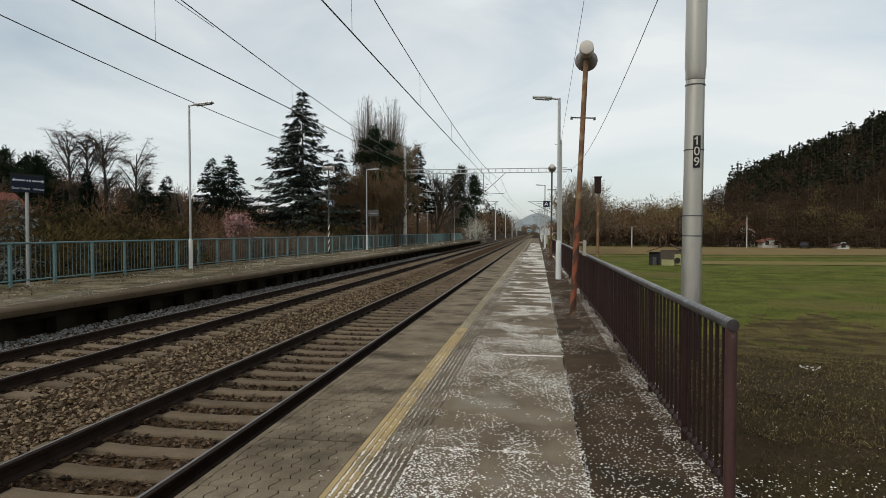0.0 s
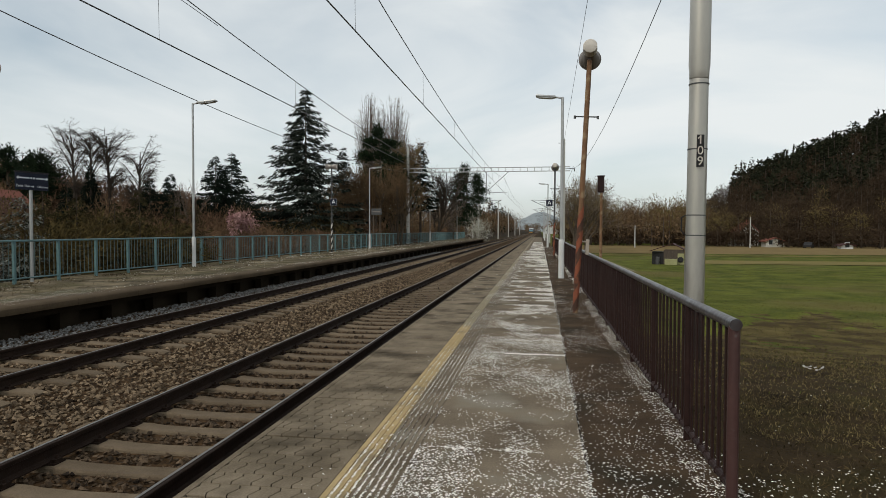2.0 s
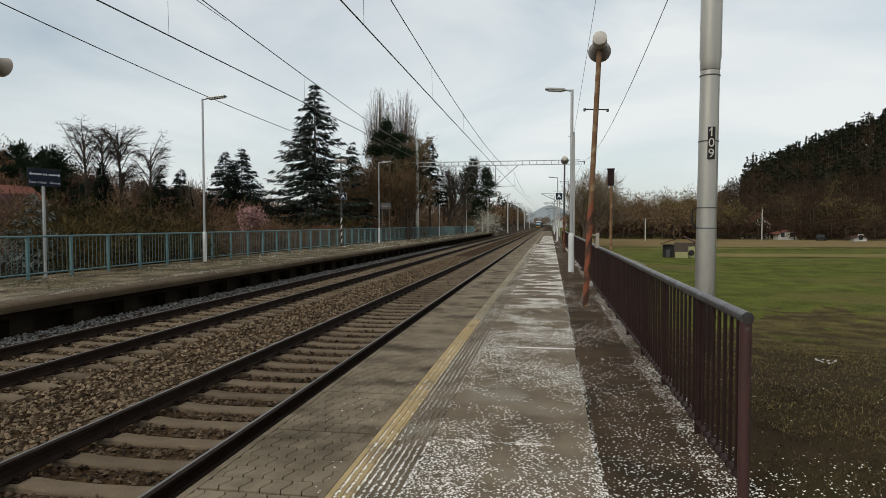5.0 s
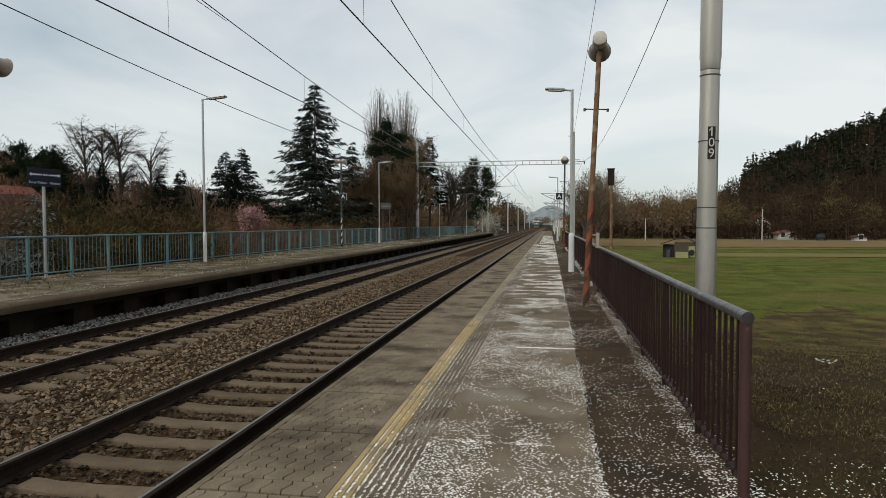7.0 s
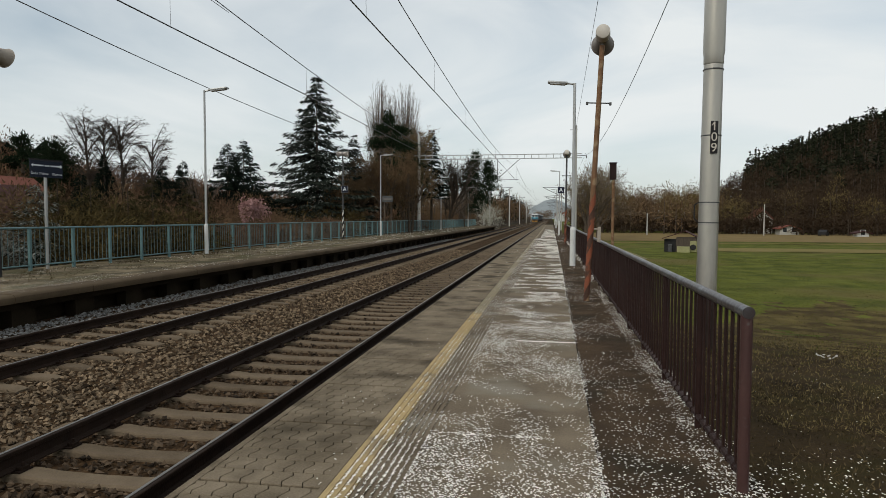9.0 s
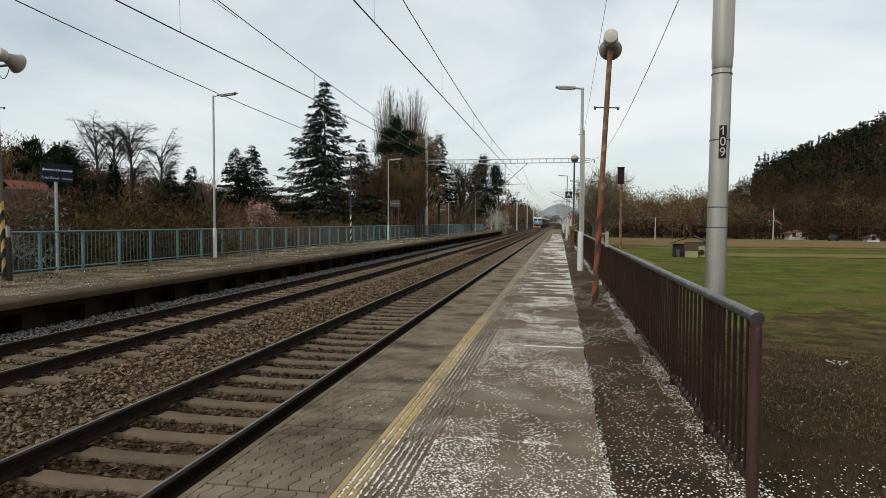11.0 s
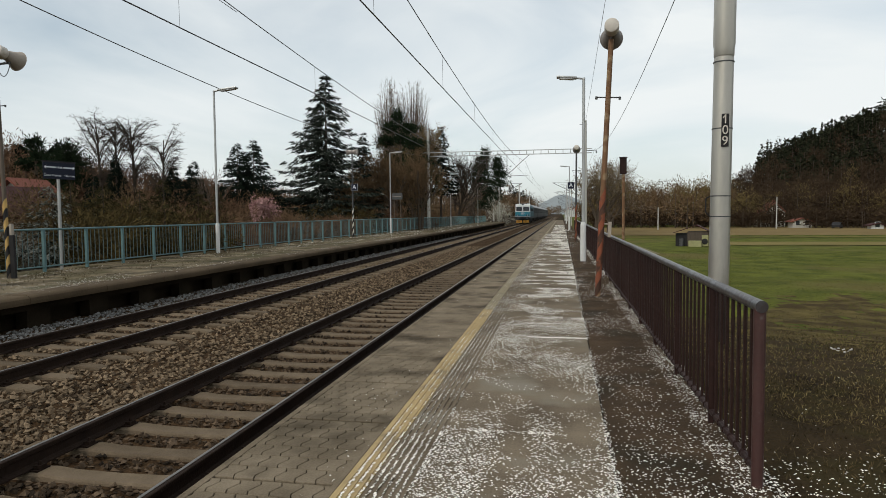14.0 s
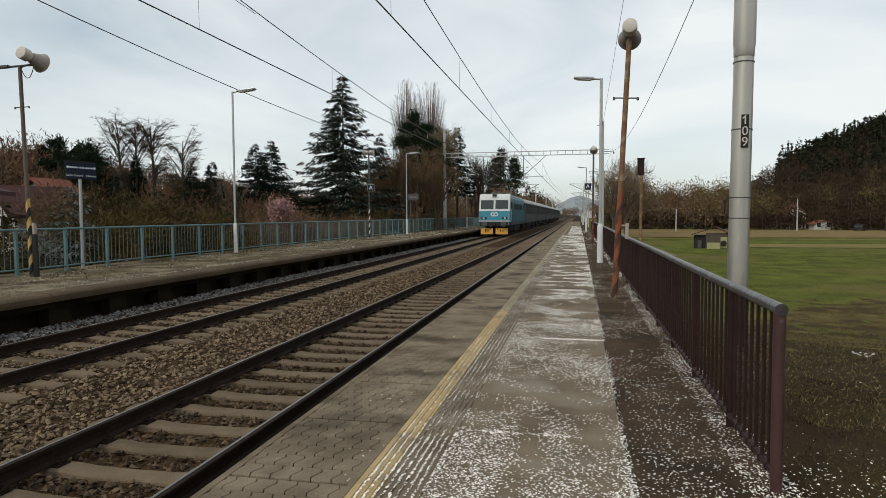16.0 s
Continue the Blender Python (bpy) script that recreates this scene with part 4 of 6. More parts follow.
def direction_sign():
    t = thing("direction_sign", "navy station direction sign with white arrows on a grey post", "sign", at=(-13.32, 15.25, -0.19))
    bm = bm_new()
    tube(bm, (0, 0, -0.5), (0, 0, 2.98), 0.045, 0.04, 10)
    part("pole", bm, M_GALV, t, smooth=True)
    b = part("board", box(bm_new(), -0.48, 0.46, -0.075, -0.05, 2.62, 3.06, 0.004), M_NAVY, t, "navy board")
    bm = bm_new()
    box(bm, -0.50, 0.48, -0.085, -0.045, 3.06, 3.10, 0.004)
    part("frame", bm, M_BLACK, b)
    for s, x, x0, x1 in ((-1, -0.40, -0.40, -0.10), (1, 0.39, 0.10, 0.39)):
        bm = bm_new()
        prism(bm, [(x, 2.88), (x, 2.98), (x + s * 0.06, 2.93)], -0.079, -0.074)
        box(bm, x0, x1, -0.079, -0.074, 2.912, 2.948)
        part("arrow", bm, M_SIGNWHITE, b, "white arrow")
    for x0, x1 in ((-0.06, -0.02), (0.01, 0.06)):
        part("lettering_bar", box(bm_new(), x0, x1, -0.079, -0.074, 2.905, 2.955), M_SIGNWHITE, b)
    for words, x in (("\u010cesk\u00e1 T\u0159ebov\u00e1", -0.22), ("Olomouc", 0.29)):
        o = new("lettering", text_mesh(words, 0.082, M_SIGNWHITE, "lettering", 0.002))
        o.parent = b
        o.matrix_basis = pose(x, -0.078, 2.715, 90, 0, 0)
    t.rotation_euler = (0, 0, radians(80))


def platform_letter(at, parent_name, z, size, lean=0):
    """A square navy sign with a white frame and the platform's letter."""
    t = thing("platform_sign", "small navy square sign with a white letter A", "sign", "platform letter signs", at=at)
    bm = bm_new()
    box(bm, -size / 2, size / 2, -0.012, 0.012, z - size / 2, z + size / 2, 0.003)
    b = part("board", bm, M_SIGNWHITE, t, "white edged board")
    bm = bm_new()
    box(bm, -size * 0.48, size * 0.48, -0.018, -0.0125, z - size * 0.48, z + size * 0.48)
    part("panel", bm, M_NAVY, b)
    o = new("letter", text_mesh("A", size * 0.85, M_SIGNWHITE, "letter", 0.002))
    o.parent = b
    o.matrix_basis = pose(0, -0.021, z, 90, 0, 0)
    bm = bm_new()
    for dz in (-size * 0.3, size * 0.3):
        box(bm, -0.05, 0.05, 0.012, 0.05, z + dz - 0.015, z + dz + 0.015)
    part("bracket", bm, M_GREY_DARK, t)


def build_platform_furniture():
    # far platform
    first = lamp_post((L_FENCE + 0.28, 22.55, 0), 6.12, 0.95, 1, "tall galvanised platform lamp with a white base by the fence")
    for y in (47.8, 75.0, 100.0, 124.0):
        copy_thing(first, Matrix.Translation((L_FENCE + 0.28, y, 0)))
    # near platform
    b = lamp_post((0.62, 19.35, 0), 5.32, 0.78, -1, "galvanised platform lamp with a white base beside the railing", 0.085)
    for y in (55.2, 91.0, 126.8):
        copy_thing(b, Matrix.Translation((0.62, y, 0)))
    speaker_post((0.60, 11.2, 0), 4.28, 2.7, [(176, 0.0, 0.05)], M_RUST, M_ORANGE, "rusty loudspeaker post with faded orange bands and a horn", 1)
    speaker_post((0.68, 32.6, 0), 4.45, 0.3, [(178, 0.0, 0.06)], M_GREY_DARK, M_ORANGE, "dark loudspeaker post with one horn beside the railing", 0)
    speaker_post((-12.63, 12.86, 0), 4.92, -1.4, [(179, 0.26, 0.04)], M_POST, M_AMBER, "loudspeaker post with amber and black bands and one horn", 1)
    speaker_post((-12.88, 38.8, 0), 5.2, 0.0, [(90, -0.05, 0.05), (-90, 0.05, 0.05)], M_GREY_DARK, M_CREAM, "grey loudspeaker post with two horns on the far platform", 0, False)
    platform_letter((-12.72, 38.68, 0), "", 3.14, 0.42)
    platform_letter((0.74, 55.05, 0), "", 3.73, 0.56)
    station_board((-12.95, 50.2, 0))
    mast_109()
    signal_board()
    direction_sign()


# ---------------------------------------------------------------- overhead line
def wire_mesh(pts, r, n=5):
    vs, fs = [], []
    P = [Vector(p) for p in pts]
    for i, p in enumerate(P):
        d = (P[min(i + 1, len(P) - 1)] - P[max(i - 1, 0)]).normalized()
        a = d.cross(Vector((0, 0, 1))).normalized() if abs(d.z) < 0.95 else Vector((1, 0, 0))
        c = d.cross(a)
        for k in range(n):
            vs.append(tuple(p + (a * math.cos(2 * math.pi * k / n) + c * math.sin(2 * math.pi * k / n)) * r))
        if i:
            for k in range(n):
                fs.append([(i - 1) * n + k, (i - 1) * n + (k + 1) % n, i * n + (k + 1) % n, i * n + k])
    return mesh_from("wire", vs, fs, M_WIRE, True)


SPANS = [(-44.0, 10.6), (10.6, 65.0), (65.0, 122.0), (122.0, 180.0), (180.0, 238.0), (238.0, 300.0)]


def contact_z(y):
    return 5.19


def overhead(cx, label, low, rise):
    t = thing("overhead_line", label, "overhead line", "overhead lines")
    pts, mes = [], []
    for k, (a, b) in enumerate(SPANS):
        for i in range(12):
            u = i / 12
            y = a + (b - a) * u
            stag = (0.05 if k % 2 else -0.05) * (1 - 2 * u)
            pts.append((cx + stag, y, contact_z(y)))
            mes.append((cx + stag * 0.6, y, contact_z(y) + low + rise * (2 * u - 1) ** 2))
    o = new("contact_wire", wire_mesh(pts, 0.014))
    o.parent = t
    o = new("messenger_wire", wire_mesh(mes, 0.012))
    o.parent = t
    for k, (a, b) in enumerate(SPANS[1:3]):
        for i in range(7):
            y = a + 1.4 + 7.3 * i
            u = (y - a) / (b - a)
            stag = (0.05 if (k + 1) % 2 else -0.05) * (1 - 2 * u)
            d = new("dropper", wire_mesh([(cx + stag, y, contact_z(y)), (cx + stag * 0.6, y, contact_z(y) + low + rise * (2 * u - 1) ** 2)], 0.004, 4))
            d.parent = t
    return t


def feeder(p, q, sag, r, label):
    pts = [(p[0] + (q[0] - p[0]) * u, p[1] + (q[1] - p[1]) * u, p[2] + (q[2] - p[2]) * u - 4 * sag * u * (1 - u)) for u in [i / 20 for i in range(21)]]
    tagged(new("feeder_wire", wire_mesh(pts, r)), label, "wire", "feeder wires")


def portal(y, xl, xr, zbeam, top):
    """Two concrete masts, a lattice beam and a hanging arm for each track."""
    t = thing("catenary_portal", "overhead-line portal with a lattice beam over both tracks", "portal", "catenary portals", at=(0, y, 0))
    for x, tz in ((xl, top), (xr, top + 0.6)):
        bm = bm_new()
        tube(bm, (x, 0, -2.2), (x, 0, tz), 0.19, 0.13, 12)
        part("mast", bm, M_CONC_MAST, t, "pale tapered mast", True)
    bm = bm_new()
    box(bm, xl - 0.5, xr + 0.6, -0.12, -0.06, zbeam + 0.16, zbeam + 0.24)
    box(bm, xl - 0.5, xr + 0.6, -0.12, -0.06, zbeam - 0.24, zbeam - 0.16)
    n = 22
    for k in range(n + 1):
        x = xl + (xr - xl) * k / n
        box(bm, x - 0.03, x + 0.03, -0.115, -0.065, zbeam - 0.17, zbeam + 0.17)
    part("beam", bm, M_GALV, t, "grey lattice beam")
    for cx in (NEAR, FAR):
        a = cx - 1.85
        bm = bm_new()
        tube(bm, (a, 0, zbeam - 0.2), (a, 0, contact_z(y) - 0.15), 0.035, n=6)
        tube(bm, (a, 0, contact_z(y)), (cx + 0.25, 0, contact_z(y) + 0.05), 0.02, n=6)
        tube(bm, (a, 0, contact_z(y) + 0.1), (cx + 0.4, 0, zbeam - 0.2), 0.028, n=6)
        part("hanger", bm, M_GREY_DARK, t)
    bm = bm_new()
    tube(bm, (xr, 0, zbeam), (xr + 1.1, 0, zbeam + 0.05), 0.03, n=6)
    part("bracket", bm, M_GREY_DARK, t)
    bm = bm_new()
    tube(bm, (xr - 0.55, 0, top + 0.2), (xr + 0.15, 0, top + 0.2), 0.025, n=6)
    part("bracket", bm, M_GREY_DARK, t)
    for x, z in ((xr + 1.05, zbeam), (xl - 0.3, zbeam)):
        bm = bm_new()
        lathe(bm, [(0.04, -0.25), (0.07, -0.2), (0.04, -0.15), (0.07, -0.1), (0.04, 0)], 8, Matrix.Translation((x, 0, z)))
        part("insulator", bm, M_GREY_DARK, t)
    return t


def far_mast(at, side, label):
    t = thing("catenary_mast", label, "mast", "catenary masts", at=at)
    bm = bm_new()
    tube(bm, (0, 0, -2.0), (0, 0, 9.6), 0.19, 0.13, 10)
    part("tube", bm, M_CONC_MAST, t, smooth=True)
    bm = bm_new()
    tube(bm, (0, 0, 5.0), (side * 4.3, 0, 7.1), 0.045, n=6)
    tube(bm, (0, 0, 7.0), (side * 4.3, 0, 7.1), 0.035, n=6)
    tube(bm, (side * 1.3, 0, 5.65), (side * 4.0, 0, 5.35), 0.03, n=6)
    tube(bm, (-0.7, 0, 9.0), (0.7, 0, 9.0), 0.03, n=6)
    part("cantilever", bm, M_GREY_DARK, t)


def build_overhead():
    overhead(NEAR, "contact and messenger wires with droppers over the near track", 0.58, 0.85)
    stitch = overhead(FAR, "contact and messenger wires with droppers over the far track", 0.42, 0.90)
    o = new("stitch_wire", wire_mesh([(FAR + 0.03, 2, 7.1), (FAR + 0.03, 10.6, 6.35), (FAR + 0.03, 14.4, 6.22)], 0.007))
    o.parent = stitch
    portal(PORTAL_Y, -13.45, 2.25, 7.50, 9.85)
    feeder((3.15, 10, 8.4), (3.25, PORTAL_Y, 7.6), 1.35, 0.012, "thin feeder wire on the field side")
    feeder((1.55, 10, 10.5), (2.12, PORTAL_Y, 9.4), 0.1, 0.010, "thin upper wire on the field side")
    feeder((-13.85, 10.6, 7.3), (-13.85, PORTAL_Y, 7.4), 0.9, 0.016, "thin feeder wire behind the far platform")
    feeder((3.2, PORTAL_Y, 7.75), (3.2, 122, 7.6), 0.4, 0.012, "thin feeder wire on the field side")
    for y in (122.0, 180.0, 238.0, 300.0, 370.0):
        far_mast((2.6, y, 0), -1, "pale far catenary mast with a cantilever arm")
        far_mast((-11.6, y, 0), 1, "pale far catenary mast with a cantilever arm")


# ---------------------------------------------------------------- vegetation
def sprays(P, D, L, W, droop=0.0, r=None):
    """Thin leaf-like quads at points P along directions D, of lengths L and widths W."""
    r = r or rng
    k = len(P)
    D = D / np.maximum(np.linalg.norm(D, axis=1, keepdims=True), 1e-6)
    S = np.cross(D, r.normal(0, 1, (k, 3)))
    S = S / np.maximum(np.linalg.norm(S, axis=1, keepdims=True), 1e-6) * W[:, None] / 2
    tip = P + D * L[:, None]
    tip[:, 2] -= droop * L
    mid = (P + tip) / 2
    mid[:, 2] += 0.1 * L * droop
    v = np.stack([P, mid + S, tip, mid - S], 1).reshape(-1, 3)
    return v, np.arange(4 * k).reshape(k, 4)


def tapered_trunk(bm, pts, radii, n=8):
    for p, q, a, b in zip(pts, pts[1:], radii, radii[1:]):
        tube(bm, p, q, a, b, n, cap=False)
    return bm


def conifer(name, label, at, h, r, needles, seed, bare=0.06, dens=1.0, top_pow=0.85, ragged=0.25, droop=0.25, category="conifer", pale_share=0.0):
    """A trunk with whorls of drooping branches, each carrying many needle sprays."""
    g = np.random.default_rng(seed)
    t = thing(name, label, category, "conifers", at=at)
    bm = tapered_trunk(bm_new(), [(0, 0, -0.6), (0.03, 0, h * 0.5), (0, 0.02, h)], [0.018 * h ** 0.9, 0.010 * h ** 0.9, 0.01], 8)
    part("trunk", bm, M_TWIG_DARK, t, smooth=True)
    levels = int(h * 3.0 * dens)
    Ps, Ds, Ls, Ws = [], [], [], []
    for i in range(levels):
        f = bare + (1 - bare) * (i + g.uniform(-0.3, 0.3)) / levels
        f = min(max(f, 0.02), 0.995)
        reach = r * (1 - f) ** top_pow * (0.75 + 0.25 * min(1, f / 0.12)) + 0.05
        nb = int(7 + 5 * (1 - f))
        for b in range(nb):
            a = g.uniform(0, 6.283)
            R = reach * g.uniform(1 - ragged * 1.6, 1 + ragged * 0.5)
            ns = max(6, int(R * 24 * dens))
            s = g.uniform(0.03, 1, ns) ** 0.72
            zz = f * h + R * (-droop * s * 1.1 + 0.35 * droop * s ** 3 * 1.6)
            fan = g.normal(0, 0.14, ns) * s * R
            ca, sa = math.cos(a), math.sin(a)
            P = np.stack([ca * s * R - sa * fan, sa * s * R + ca * fan, zz + g.normal(0, 0.05, ns)], -1)
            side = g.choice([-1.0, 1.0], ns) * g.uniform(0.3, 1.1, ns)
            D = np.stack([ca - sa * side, sa + ca * side, np.full(ns, -0.15) + g.normal(0, 0.25, ns)], -1)
            Ps.append(P)
            Ds.append(D)
            Ls.append(g.uniform(0.16, 0.42, ns) * (0.22 + 0.07 * h))
            Ws.append(g.uniform(0.05, 0.11, ns) * (0.22 + 0.07 * h))
    v, f = sprays(np.concatenate(Ps), np.concatenate(Ds), np.concatenate(Ls), np.concatenate(Ws), 0.3, g)
    # A share of the sprays takes the pale needle colour.
    if pale_share:
        pale = g.random(len(f)) < pale_share
        q = (f[pale])
        o = new("frosted_crown", mesh_from("frosted_crown", v[q.ravel()] + np.array([0, 0, 0.03]), np.arange(q.size).reshape(-1, 4), M_NEEDLE_PALE))
        o.parent = t
        f = f[~pale]
    o = new("crown", mesh_from("crown", v, f, needles))
    o.parent = t
    return t


def pine(name, label, at, h, lobes, seed, needles, size=1.0):
    """A pine: bare lower trunk, limbs, and separate plates of needles."""
    g = np.random.default_rng(seed)
    t = thing(name, label, "pine", "conifers", at=at)
    bm = tapered_trunk(bm_new(), [(0, 0, -0.6), (0.1, 0, h * 0.5), (0, 0.1, h * 0.95)], [0.22, 0.15, 0.03], 8)
    for x, y, z, rx, rz in lobes:
        tube(bm, (0, 0, max(z - 0.8, 0.5)), (x, y, z), 0.06, 0.02, 5, cap=False)
    part("trunk", bm, M_BARK, t, smooth=True)
    Ps, Ds = [], []
    for x, y, z, rx, rz in lobes:
        n = int((1500 * rx * rz + 350) / size ** 2)
        d = g.normal(0, 1, (n, 3))
        d /= np.linalg.norm(d, axis=1, keepdims=True)
        q = d * g.uniform(0.2, 1, (n, 1)) ** 0.6 * np.array([rx, rx, rz]) * g.uniform(0.45, 1.55, (n, 1)) * (1 + 0.3 * np.sin(7 * d[:, :1] + 5 * d[:, 1:2]))
        Ps.append(q + np.array([x, y, z]))
        Ds.append(d + np.array([0, 0, 0.5]) + g.normal(0, 0.5, (n, 3)))
    P, D = np.concatenate(Ps), np.concatenate(Ds)
    v, f = sprays(P, D, g.uniform(0.18, 0.4, len(P)) * size, g.uniform(0.05, 0.12, len(P)) * size, 0.0, g)
    o = new("crown", mesh_from("crown", v, f, needles))
    o.parent = t
    return t


def branching(g, start, direction, length, radius, depth, out, twigs, spread, up, shrink=0.72, kids=3):
    """Grow limbs: out takes the thick segments, twigs the thin ends."""
    p = np.array(start, float)
    d = np.array(direction, float)
    d /= np.linalg.norm(d)
    segs = 3
    for k in range(segs):
        q = p + d * length / segs
        r0, r1 = radius * (1 - 0.3 * k / segs), radius * (1 - 0.3 * (k + 1) / segs)
        (out if radius > 0.028 and depth > 1 else twigs).append((p, q, r0, r1))
        if depth > 0:
            nk = kids if k == segs - 1 else max(1, kids - 2)
            for _ in range(nk):
                nd = d + g.normal(0, spread, 3)
                nd[2] += up
                branching(g, q, nd, length * shrink * g.uniform(0.75, 1.15), radius * 0.62, depth - 1, out, twigs, spread, up, shrink, kids)
        p = q
        d = d + g.normal(0, 0.12, 3)
        d /= np.linalg.norm(d)


def bare_tree(name, label, at, h, seed, depth=4, spread=0.45, up=0.12, stems=1, twig=M_TWIG, buds=None, kids=3, radius=None, base=0.34, lean=0.06):
    g = np.random.default_rng(seed)
    t = thing(name, label, "tree", "bare trees", at=at)
    out, tw = [], []
    for s in range(stems):
        d = np.array([g.normal(0, lean), g.normal(0, lean), 1.0])
        branching(g, (g.normal(0, 0.15) * (stems > 1), g.normal(0, 0.15) * (stems > 1), -0.3), d, h * base, radius or h * 0.017, depth, out, tw, spread, up, 0.72, kids)
    bm = bm_new()
    for p, q, a, b in out:
        tube(bm, p, q, a, b, 6, cap=False)
    part("trunk", bm, M_BARK, t, smooth=True)
    P, Q = np.array([s[0] for s in tw]), np.array([s[1] for s in tw])
    w = np.array([max(s[2] * 1.6, 0.032) for s in tw])
    v, f = sprays(P, Q - P, np.linalg.norm(Q - P, axis=1) * 1.15, w, 0.0, g)
    # fine end twigs
    k = len(Q)
    i = g.integers(0, len(Q), k)
    D = (Q - P)[i] / np.linalg.norm((Q - P)[i], axis=1, keepdims=True) + g.normal(0, 0.5, (k, 3))
    v2, f2 = sprays(Q[i], D, g.uniform(0.2, 0.6, k) * h / 10, np.full(k, 0.026), 0.0, g)
    o = new("twig_mass", mesh_from("twig_mass", np.concatenate([v, v2]), np.concatenate([f, f2 + len(v)]), twig))
    o.parent = t
    if buds:
        j = g.integers(0, len(Q), len(Q) * 2)
        v, f = sprays(Q[j] + g.normal(0, 0.14, (len(j), 3)), g.normal(0, 1, (len(j), 3)), g.uniform(0.08, 0.2, len(j)), g.uniform(0.06, 0.12, len(j)), 0.0, g)
        o = new("bud_cover", mesh_from("bud_cover", v, f, buds))
        o.parent = t
    return t


def bush(name, label, at, size, material, seed, count=2600, category="shrub", group="shrubs", fine=1.0, upright=0.6):
    """A shrub of stems and a great many short twigs in several uneven clumps."""
    g = np.random.default_rng(seed)
    t = thing(name, label, category, group, at=at)
    rx, ry, h = size
    lob = [(g.normal(0, 0.38) * rx, g.normal(0, 0.38) * ry, h * g.uniform(0.3, 0.72), g.uniform(0.4, 0.65)) for _ in range(9)]
    bm = bm_new()
    for x, y, z, s in lob:
        tube(bm, (x * 0.25, y * 0.25, -0.4), (x, y, z), 0.05, 0.012, 5, cap=False)
    part("stem", bm, M_BARK, t)
    Ps, Ds = [], []
    for x, y, z, s in lob:
        n = count // 9
        d = g.normal(0, 1, (n, 3))
        d /= np.linalg.norm(d, axis=1, keepdims=True)
        q = d * (g.uniform(0.05, 1, (n, 1)) ** 0.45) * np.array([rx * s, ry * s, h * s * 0.62]) * g.uniform(0.7, 1.2, (n, 1))
        q = q + np.array([x, y, z])
        q[:, 2] = np.abs(q[:, 2])
        Ps.append(q)
        Ds.append(d + np.array([0, 0, upright]) + g.normal(0, 0.5, (n, 3)))
    P, D = np.concatenate(Ps), np.concatenate(Ds)
    v, f = sprays(P, D, g.uniform(0.22, 0.7, len(P)) * fine, g.uniform(0.03, 0.085, len(P)) * fine, 0.0, g)
    o = new("twig_mass", mesh_from("twig_mass", v, f, material))
    o.parent = t
    return t


def poplar(at, h, r, seed):
    """A broom-shaped bare crown: steep limbs that bow out and close in to an egg-shaped outline, with upright twigs."""
    g = np.random.default_rng(seed)
    t = thing("poplar_tree", "bare broom-shaped poplar with fine pale twigs", "tree", "bare trees", at=at)
    bm = tapered_trunk(bm_new(), [(0, 0, -0.5), (0.1, 0, h * 0.4), (0, 0, h * 0.8)], [0.3, 0.2, 0.04], 8)
    Ps, Qs = [], []
    for k in range(150):
        a, top = g.uniform(0, 6.283), 1 - 0.46 * g.random() ** 0.85
        f = 0.36 + 0.40 * (top - 0.55)
        swell = math.sin(math.pi * min(0.9, 0.03 + 0.90 * (1 - top) / 0.50)) ** 0.6
        R = r * swell * math.sqrt(g.uniform(0.02, 1.0))
        d = np.array([math.cos(a), math.sin(a), 0])
        p = np.array([0, 0, f * h])
        m = d * R * 0.66 + np.array([0, 0, h * (f + (top - f) * 0.5)])
        q = d * R + np.array([0, 0, h * top])
        tube(bm, p, m, 0.045, 0.028, 4, cap=False)
        tube(bm, m, q, 0.028, 0.008, 4, cap=False)
        n = 46
        u = g.uniform(0.25, 1, n)[:, None]
        s = np.where(u < 0.5, p + (m - p) * u * 2, m + (q - m) * (u - 0.5) * 2)
        e = s + np.stack([g.normal(0, 0.2, n) + d[0] * 0.22, g.normal(0, 0.2, n) + d[1] * 0.22, g.uniform(0.2, 0.65, n)], -1)
        Ps.append(s)
        Qs.append(e)
    part("trunk", bm, M_BARK, t, smooth=True)
    P, Q = np.concatenate(Ps), np.concatenate(Qs)
    v, f = sprays(P, Q - P, np.linalg.norm(Q - P, axis=1), np.full(len(P), 0.030), 0.0, g)
    o = new("twig_mass", mesh_from("twig_mass", v, f, M_TWIG_PALE))
    o.parent = t


